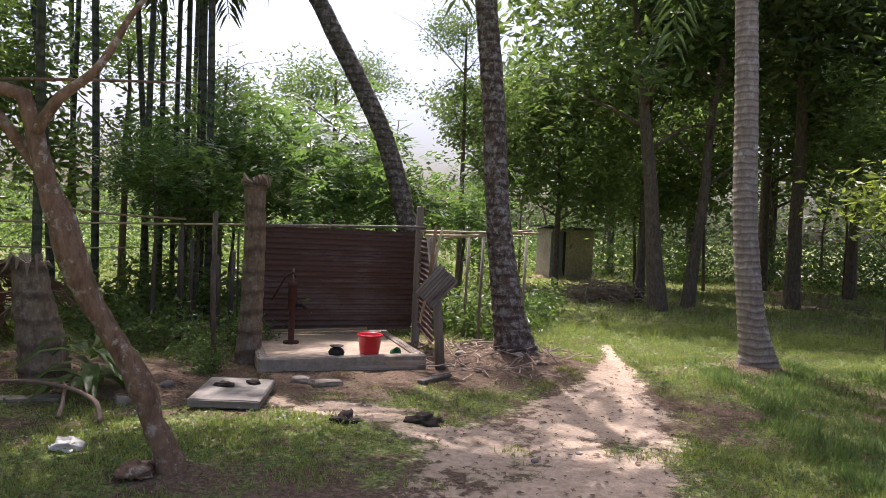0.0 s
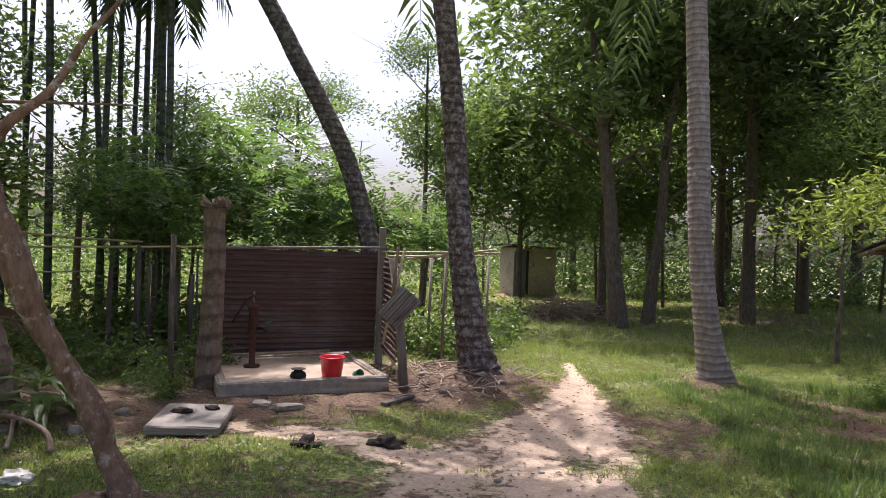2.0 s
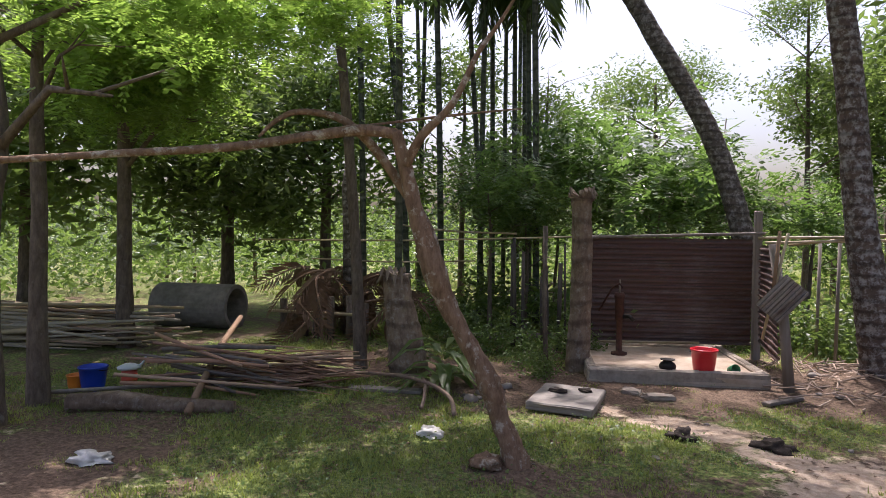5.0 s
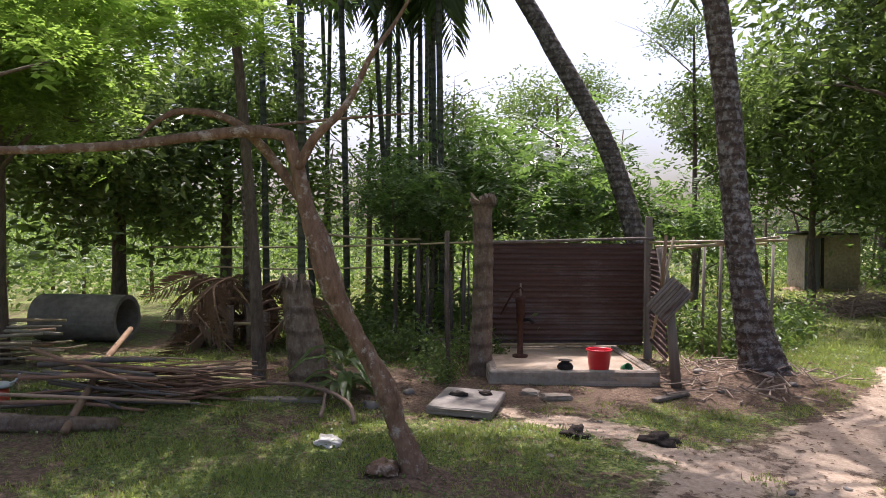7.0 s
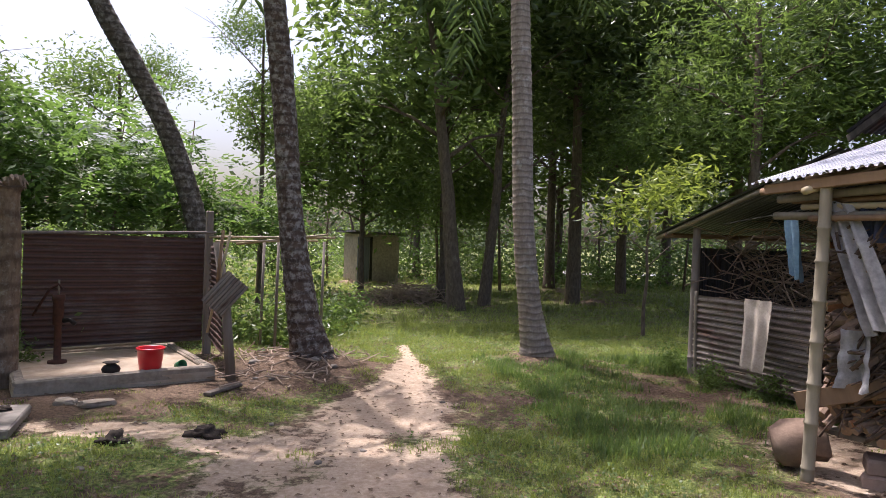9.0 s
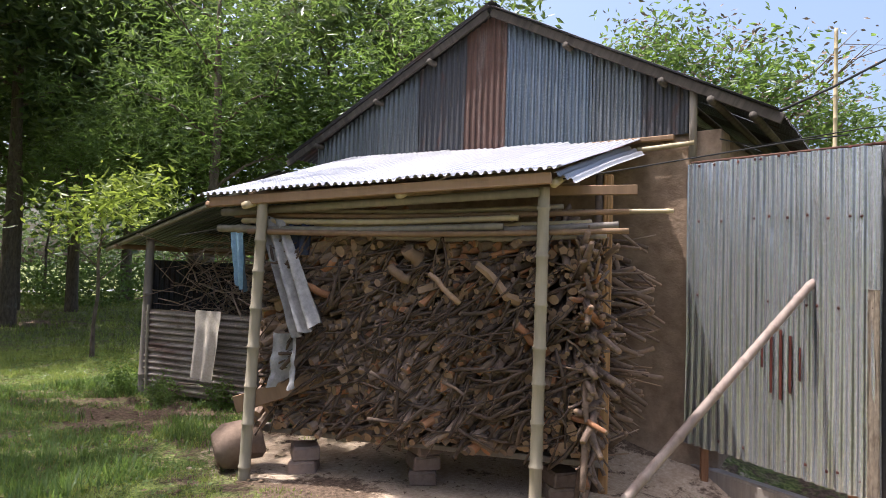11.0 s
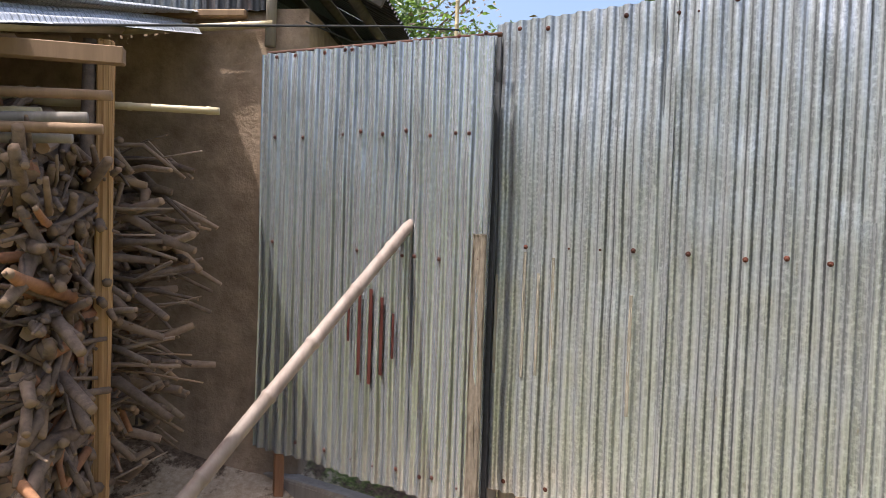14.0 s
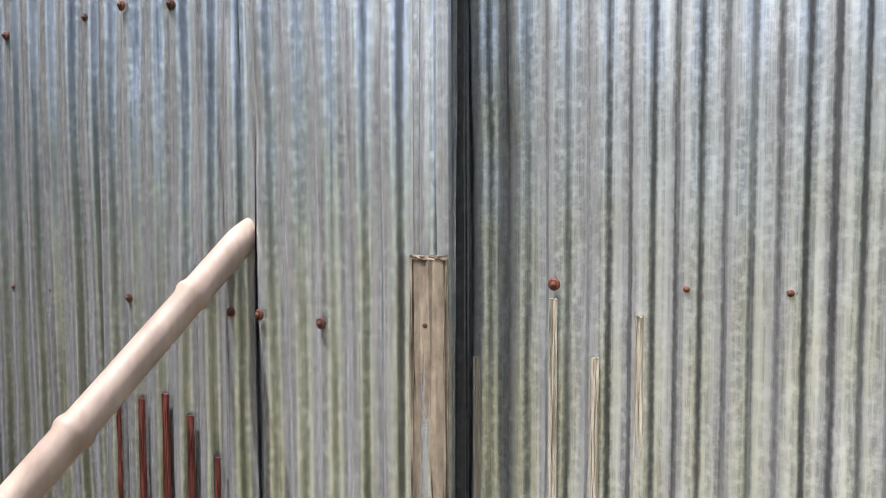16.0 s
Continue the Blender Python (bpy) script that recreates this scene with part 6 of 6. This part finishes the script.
tree("dense shade tree behind the lean-to", 12.4, 17.5, 10, 0.2, (("dark_b", 0, 0, 6.0, 1.5), ("mid_a", -1.4, -1.0, 5.4, 1.3), ("dark_a", 0, 0, 9.6, 1.5)), 14, 2.2, "mango grove", 0.4)
tree("leafy tree with feathery green sprays behind the roof", 9.6, 12.8, 8, 0.12, (("bamboo_leaf", 0, 0, 6.2, 1.0), ("bamboo_leaf", -1.6, 1.5, 4.4, 0.75)), 15, 2.0, "trees behind house", 0.4)
tree("leafy tree with feathery green crown behind the house", 13.5, 10.5, 8, 0.14, (("bamboo_leaf", 0, 0, 6.8, 1.2),), 16, 2.0, "trees behind house", 0.4)
tree("dense dark tree rising behind the house roof", 13.6, 13.2, 9, 0.2, (("dark_a", 0, 0, 7.6, 1.2), ("mid_a", -1.0, -0.6, 5.4, 1.0), ("dark_b", 1.6, -2.0, 8.6, 1.2)), 70, 2.2, "trees behind house", 0.4)
tree("young sapling with yellow-green leaves", 6.3, 11.2, 2.8, 0.03, (("yellow", -0.3, -0.4, 2.5, 0.95), ("yellow", 0.7, 0.2, 3.0, 0.9)), 17, 1.0, "", 0.4, name="sapling")
# open trees against the sky
tree("small open-crowned tree with bare twisting branches", -5.4, 18.9, 6.0, 0.10, (("mid_b", -0.8, 0, 5.7, 0.75), ("mid_b", 0.8, 0.2, 6.1, 0.55)), 18, 2.0, "", 0.35, (0.1, 0))
tree("leafy slim tree among the areca stems", -8.6, 13.6, 5.6, 0.07, (("mid_b", 0, 0, 5.4, 0.75), ("mid_b", 0.5, 0.3, 3.3, 0.75)), 21, 1.6, "", 0.4)
tree("leafy slim tree behind the areca stems", -7.0, 15.0, 5.4, 0.06, (("mid_b", 0, 0, 4.6, 0.65), ("mid_b", -0.3, 0.2, 3.2, 0.6)), 22, 1.5, "", 0.4)
tree("thin feathery young tree behind the palm", -1.2, 15.7, 6.6, 0.06, (("mango_b", 0.3, 0.3, 4.6, 0.55), ("mid_b", -0.4, 0, 6.5, 0.45)), 19, 1.4, "", 0.45)
tree("tall spindly tree with sparse leaves", -0.9, 21, 7.5, 0.07, (("mango_a", 0.9, 0, 5.2, 0.9), ("mid_b", 0.8, 0, 3.4, 1.0)), 20, 1.6, "", 0.45)
# green growth behind the washing place
for k, (x, y, z, key, s) in enumerate(((-3.2, 11.6, 2.4, "bright_a", 0.9), (-4.6, 11.9, 2.9, "bright_b", 1.0), (-2.6, 12.8, 2.2, "bright_b", 0.8), (-5.6, 10.6, 2.3, "bright_a", 0.85), (-0.9, 12.4, 2.0, "bright_a", 0.7),
                                       (-3.9, 14.0, 3.3, "bright_b", 1.15), (-5.9, 13.2, 3.0, "bright_a", 1.2), (-4.9, 9.7, 1.9, "mid_b", 0.5), (-5.2, 9.0, 2.3, "bright_a", 0.6))):
    tree("bright green feathery sapling behind the tin screen", x, y, z, 0.035, ((key, 0, 0, z + 0.1, s),), 30 + k, 0.8, "green saplings", 0.5, name="sapling", count=5)
for k, (x, y, key, s) in enumerate(((-3.4, 9.2, "shrub_b", 1.0), (-4.2, 9.8, "shrub_a", 1.2), (-2.4, 10.2, "shrub_b", 1.2), (-1.0, 10.6, "shrub_a", 1.1), (0.2, 11.5, "shrub_a", 1.0), (-5.6, 9.6, "shrub_b", 1.1), (-6.6, 9.0, "shrub_a", 1.0),
                                    (-3.3, 8.0, "shrub_b", 0.55), (-3.6, 7.3, "shrub_a", 0.55), (-3.15, 6.55, "shrub_b", 0.35), (-0.2, 10.2, "shrub_b", 0.8), (0.7, 12.8, "shrub_a", 0.9), (4.9, 24, "shrub_a", 1.2), (7, 27, "shrub_b", 1.3),
                                    (5.3, 6.2, "shrub_a", 0.4), (5.0, 6.9, "shrub_b", 0.35), (-4.3, 7.6, "shrub_a", 0.7), (-5.2, 8.0, "shrub_b", 0.6), (5.1, 7.9, "shrub_a", 0.45), (5.5, 0.75, "shrub_a", 0.20), (5.35, 0.55, "shrub_b", 0.15), (5.62, 0.92, "shrub_a", 0.14), (5.35, 5.3, "shrub_b", 0.3))):
    sh = thing("shrub", "low leafy green shrub growing from the earth", "shrub", pose(x, y, ground_z(x, y) + 0.28 * s, 0, 0, 77 * k), group="low shrubs", data=CROWNS[key])
    sh.scale = (s, s, s)
# broad-leaved plant by the stump, with long arching leaves
rp = random.Random(4)
for px, py, n, L in ((-3.72, 5.35, 22, 0.55), (-3.95, 5.75, 14, 0.6)):
    pcs = []
    for k in range(n):
        a, l = rp.uniform(0, 6.28), L * rp.uniform(0.7, 1.2)
        d = Vector((math.cos(a), math.sin(a), 0))
        s = Vector((-d.y, d.x, 0))
        z0 = rp.uniform(0, 0.4)
        q = [Vector((px, py, z0)) + d * (l * u) + Vector((0, 0, l * (0.9 * u - 1.0 * u * u))) for u in (0.1, 0.35, 0.65, 1.0)]
        w = (0.01, 0.05, 0.045, 0.004)
        v = []
        for p, ww in zip(q, w):
            v += [tuple(p - s * ww), tuple(p + Vector((0, 0, -0.012))), tuple(p + s * ww)]
        pcs.append((v, [(3 * i + j, 3 * i + j + 1, 3 * i + j + 4, 3 * i + j + 3) for i in range(3) for j in range(2)]))
    v, f = joined(pcs)
    thing("broadleaf_plant", "lush plant with long arching green leaves", "plant", data=mesh_of(v, f, M["leaf_mid"], True))

# the crooked tree with the long branch
bent = thing("crooked_tree", "crooked brown tree with a knotted trunk and a long level branch", "tree")
p, r = spline([(-2.0, 3.74, -0.05), (-2.04, 3.71, 0.15), (-2.12, 3.68, 0.35), (-2.18, 3.64, 0.58), (-2.29, 3.58, 0.82), (-2.43, 3.5, 1.1), (-2.52, 3.43, 1.37), (-2.64, 3.36, 1.8), (-2.71, 3.31, 2.15), (-2.76, 3.27, 2.36)],
              [0.12, 0.085, 0.068, 0.082, 0.062, 0.066, 0.088, 0.058, 0.048, 0.042], 6)
part("trunk", mesh_of(*tube(p, r, 16, 0.10, random.Random(6)), M["bark_bent"], True), bent)
for pts, rad in (([(-2.75, 3.28, 2.34), (-2.95, 3.12, 2.36), (-3.2, 2.9, 2.31), (-3.55, 2.5, 2.21), (-3.95, 1.95, 2.13), (-4.3, 1.2, 2.02), (-4.6, 0.3, 1.9)], [0.04, 0.042, 0.036, 0.030, 0.024, 0.02, 0.012]),
                 ([(-2.69, 3.3, 2.12), (-2.56, 3.31, 2.32), (-2.40, 3.39, 2.5), (-2.31, 3.45, 2.69), (-2.23, 3.5, 2.89), (-2.09, 3.58, 3.12), (-1.95, 3.66, 3.4)], [0.036, 0.032, 0.026, 0.022, 0.018, 0.013, 0.008]),
                 ([(-2.52, 3.45, 1.35), (-2.62, 3.50, 1.66), (-2.83, 3.37, 2.05), (-2.99, 3.24, 2.31), (-3.14, 3.11, 2.46), (-3.33, 2.91, 2.49), (-3.44, 2.8, 2.42), (-3.5, 2.7, 2.30)], [0.05, 0.042, 0.036, 0.034, 0.028, 0.022, 0.017, 0.01]),
                 ([(-3.1, 3.0, 2.36), (-2.6, 3.7, 2.52), (-2.2, 4.1, 2.60)], [0.010, 0.010, 0.006])):
    q, w = spline(pts, rad, 6)
    part("branch", mesh_of(*tube(q, w, 9, 0.05, random.Random(7)), M["bark_bent"], True), bent)
part("knot", lump(0.09, M["bark_bent"], (1.3, 1.0, 0.7), 0.5, 5), bent, pose(-2.18, 3.58, 0.06))
# the last three crowns are unseen, added overhead to shade the yard
for k, (x, y, z, key, s) in enumerate(((-3.9, 2.6, 3.2, "mora", 0.42), (-3.3, 3.1, 3.2, "mora", 0.32), (-2.0, 3.7, 3.6, "mora", 0.22), (-1.7, 4.9, 5.0, "mora", 0.8), (-3.1, 5.0, 5.2, "mora", 0.75), (-0.6, 5.6, 5.6, "mora", 0.55))):
    ob = part("crown", CROWNS[key], bent, pose(x, y, z, 0, 0, 50 * k))
    ob.scale = (s, s, s * 0.7)

# trees of the left yard
tree("grey-barked yard tree with a broad bright green canopy", -6.16, 2.05, 4.2, 0.14, (("mora", 0.0, 1.2, 3.9, 0.8), ("mora", -1.4, 2.4, 4.3, 0.75)), 50, 1.6, "yard trees", 0.5, (0.15, 0.05))
tree("slim yard tree under the bright canopy", -6.45, 2.65, 4.5, 0.075, (("mora", -0.4, 1.6, 3.3, 0.6),), 51, 1.4, "yard trees", 0.6)
tree("slim leaning yard tree in leaf", -8.7, 4.85, 4.6, 0.10, (("mora", 0, 0.3, 4.0, 0.9), ("mid_b", -1.2, 1.0, 3.6, 0.9)), 52, 1.6, "yard trees", 0.5, (0.2, -0.2))
tree("dark leafy tree behind the concrete pipe", -11.4, 8.7, 4.6, 0.13, (("mango_b", 0, 0, 3.5, 1.15), ("dark_a", 0.8, -0.6, 3.0, 0.7)), 53, 1.6, "yard trees", 0.4)
tree("dark leafy tree behind the frond heap", -10.0, 10.2, 4.6, 0.12, (("mango_a", 0, 0, 3.2, 0.95), ("mid_a", 0.6, 0, 4.8, 0.8)), 54, 1.6, "yard trees", 0.4)
tree("leafy tree at the edge of the yard", -13.0, 5.5, 5.0, 0.14, (("mango_b", 0, 0, 3.6, 1.3), ("mid_a", 0, 0, 5.4, 1.0)), 55, 1.8, "yard trees", 0.4)
tree("leafy tree with a wide crown beside the yard", -11.5, 2.0, 5.0, 0.14, (("mango_a", 0, 0, 4.0, 1.2),), 56, 1.8, "yard trees", 0.4)
t4 = thing("thin_tree", "thin pale grey straight tree trunk by the stump", "tree")
p, r = spline([(-5.12, 5.7, -0.05), (-5.18, 5.69, 1.0), (-5.23, 5.68, 1.75), (-5.32, 5.58, 3.4), (-5.42, 5.5, 4.5), (-5.6, 5.4, 5.6)], [0.09, 0.07, 0.065, 0.06, 0.05, 0.03], 8)
part("trunk", mesh_of(*tube(p, r, 11, 0.05, random.Random(2)), M["bark"], True), t4)
ob = part("crown", CROWNS["bright_b"], t4, pose(-5.5, 5.45, 5.2))
ob.scale = (0.9, 0.9, 0.8)

# ---- hut and brush pile in the grove ----
hut = thing("small_hut", "small mud-plastered hut with a flat dark roof", "hut", pose(1.95, 25.3, 0.0, 0, 0, 24))
part("mud_plinth", lump(1.0, M["mud"], (1.35, 1.0, 0.22), 0.2, 4), hut)
part("body", slab(1.75, 1.3, 1.85, 0.02, 0.012, 2, M["concrete"], 3), hut, pose(0.15, 0, 0.1))
part("door", slab(0.5, 0.04, 1.7, 0.01, 0.004, 2, M["tin_grey"]), hut, pose(-0.55, -0.68, 0.12))
# no real opening: a near-black slab paints the shade of the door gap
part("dark_gap", slab(0.10, 0.03, 1.75, 0.004, mat=M["iron"]), hut, pose(-0.22, -0.67, 0.1))
part("roof", slab(2.3, 1.7, 0.07, 0.01, 0.01, 3, M["tin_dark"], 2), hut, pose(0.15, 0, 1.96, 0, 2, 0))
rb = random.Random(77)
pcs = []
for k in range(260):
    c = Vector((2.6 + rb.gauss(0, 0.75), 18.4 + rb.gauss(0, 0.8), 0.05))
    c.z = rb.uniform(0.02, 0.45) * max(0.1, 1 - ((c.x - 2.6) ** 2 + (c.y - 18.4) ** 2) / 3)
    d = Vector((rb.gauss(0, 1), rb.gauss(0, 1), rb.gauss(0, 0.4))).normalized() * rb.uniform(0.25, 0.7)
    w = rb.uniform(0.006, 0.02)
    pcs.append(tube([c - d, c + Vector((0, 0, rb.uniform(-0.05, 0.1))), c + d], [w, w * 0.8, w * 0.4], 5))
v, f = joined(pcs)
thing("brush_pile", "heap of dry brown brushwood on the grass", "brushwood", kind="stuff", data=mesh_of(v, f, M["twig"], True))
rg = random.Random(79)
pcs = []
for k in range(150):
    bx, by = rg.choice(((0.3, 8.4), (-0.2, 9.2), (0.0, 7.7), (-0.4, 8.6)))
    c = Vector((bx + rg.gauss(0, 0.35), by + rg.gauss(0, 0.3), 0))
    c.z = ground_z(c.x, c.y) + rg.uniform(0.0, 0.10)
    d = Vector((rg.gauss(0, 1), rg.gauss(0, 1), rg.gauss(0, 0.25))).normalized() * rg.uniform(0.05, 0.22)
    pcs.append(tube([c - d, c + d], [0.012, 0.006], 5))
v, f = joined(pcs)
thing("debris", "dry husks and broken sticks round the palm foot", "debris", kind="stuff", data=mesh_of(v, f, M["frond_grey"]))
r = np.random.RandomState(88)
lv, lf = [], []
for k in range(5200):
    x, y = r.uniform(-7, 6), r.uniform(2.2, 11)
    z = ground_z(x, y) + 0.008
    a, s = r.uniform(0, 6.28), r.uniform(0.012, 0.04)
    n0 = len(lv)
    lv += [(x, y, z), (x + s * math.cos(a + 0.5), y + s * math.sin(a + 0.5), z + s * 0.3), (x + 1.6 * s * math.cos(a), y + 1.6 * s * math.sin(a), z), (x + s * math.cos(a - 0.5), y + s * math.sin(a - 0.5), z + s * 0.2)]
    lf += [(n0, n0 + 1, n0 + 2), (n0, n0 + 2, n0 + 3)]
thing("fallen_leaves", "scattered dry brown leaves on the yard", "leaves", kind="stuff", data=mesh_of(lv, lf, M["dry_leaf"]))

netv, netf = [], []
for i in range(25):
    for j in range(5):
        u = i / 24
        netv.append((13.5 + 8.5 * u, 36.5 + 1.5 * j / 4, 0.12 + 0.22 * abs(noise.noise(Vector((u * 9, j * 0.7, 3)))) + 0.05 * (j == 2)))
netf = [(5 * i + j, 5 * i + j + 1, 5 * i + j + 6, 5 * i + j + 5) for i in range(24) for j in range(4)]
thing("net_sheet", "pale netting spread on the grass beyond the grove", "net", data=mesh_of(netv, netf, M["sack"], True))

# ---- behind the fence ----
TUFT = palm_crown(10, 1.0, 0.36, 64, M["leaf_palm"], 18, 0.07, 0.75)
for x, y, h, s in ((27, -5.33, 10.1, 0.85), (27, -6.39, 9.5, 0.7), (27, -8.39, 9.2, 0.75), (25, -8.68, 9.3, 0.75), (23, -4.6, 7.2, 0.6)):
    t = thing("areca_palm", "distant areca palm with a small tufted crown", "palm tree", group="far palms")
    part("stem", mesh_of(*tube([(x, y, 0), (x + 0.1, y, h * 0.5), (x, y, h)], 0.07, 8), M["areca_bark"], True), t)
    ob = part("crown", TUFT, t, pose(x, y, h, 0, 0, x * 31 + 50 * h))
    ob.scale = (s, s, s * 1.15)
for x, y, h, ln, sd in ((22.0, -8.9, 7.7, 1.9, 21), (22.4, -10.3, 8.1, 1.9, 22), (17.0, -1.7, 4.6, 1.5, 23), (24, -7.4, 7.3, 0.9, 24)):
    t = thing("coconut_palm", "coconut palm with drooping fronds beyond the fence", "palm tree", group="far palms")
    part("trunk", mesh_of(*tube([(x, y, 0), (x + 0.1, y, h * 0.5), (x, y, h)], 0.13, 9), M["palm_bark"], True), t)
    part("crown", palm_crown(26, ln, 0.38, sd, M["leaf_palm"], 40, 0.030, 0.75), t, pose(x, y, h))
crown_mesh("seedy", "frond_grey", (1.6, 1.9, 1.3), 60, 900, 0.13, 33, shell=0.2)
tree("airy tree with brown seed clusters behind the gate", 13.6, 1.9, 5.4, 0.10, (("mid_b", 0, 0.2, 5.0, 0.85), ("seedy", 0.3, -0.4, 5.0, 0.95), ("mid_b", 0.2, -1.1, 4.3, 0.55), ("seedy", -0.4, 1.4, 5.8, 0.9), ("mid_b", -0.6, 1.8, 5.7, 0.75)), 60, 2.0, "", 0.3, count=11)
tree("bushy tree beyond the fence", 25, -4.6, 6.5, 0.12, (("mid_a", 0, 0, 6.6, 0.55), ("mid_b", 0.5, 1.0, 6.2, 0.7)), 61, 1.4, "", 0.5)
thing("bamboo_mast", "tall bare bamboo pole behind the house", "bamboo pole", data=bamboo_mesh([(11.9, 0.66, 0), (11.9, 0.66, 3), (11.92, 0.65, 5.5)], 0.035, M["bamboo"], 4, 0.4, 8))

# ---- far woods all round ----
cc, ss = [], []
rw = np.random.RandomState(9)
for k in range(1500):
    a = rw.uniform(-2.1, 2.3)
    d = rw.uniform(36, 62)
    x, y = d * math.sin(a), d * math.cos(a)
    hmax = 3.5 + 2.2 * noise.noise(Vector((a * 5, 1, 0))) + (1.5 if a > 0.12 else 0)
    if x > 30 and y < 8:
        hmax = 3.0
    cc.append((x, y, rw.uniform(0.3, max(1.5, hmax))))
    ss.append(rw.uniform(0.6, 1.2))
v, f = leaves(np.array(cc), np.array(ss), 80000, 0.42, 9, 0.5)
thing("far_woods", "hazy green belt of distant trees and bushes", "woods", kind="stuff", data=mesh_of(v, f, M["leaf_haze"]))
cc, ss = [], []
for k in range(620):
    a = rw.uniform(-1.3, 1.0)
    d = rw.uniform(17, 30) if a < 0.02 else rw.uniform(27, 36)
    x, y = d * math.sin(a), d * math.cos(a)
    cc.append((x, y, rw.uniform(0.2, 2.2 if a < 0 else 1.4)))
    ss.append(rw.uniform(0.35, 0.7))
v, f = leaves(np.array(cc), np.array(ss), 60000, 0.2, 10, 0.45)
thing("undergrowth", "tangled green undergrowth between the trees", "undergrowth", kind="stuff", data=mesh_of(v, f, M["leaf_mid"]))
for k in range(34):
    a = -1.2 + 2.2 * k / 33 + rb.uniform(-0.03, 0.03)
    d = rb.uniform(20, 34)
    x, y = d * math.sin(a), d * math.cos(a)
    thing("sapling", "thin bare stem of a far sapling", "sapling", group="far saplings", data=mesh_of(*tube([(x, y, -0.1), (x + rb.uniform(-0.2, 0.2), y, 2.2), (x + rb.uniform(-0.4, 0.4), y, rb.uniform(3.5, 6))], [0.06, 0.045, 0.02], 6), M["bark"], True))
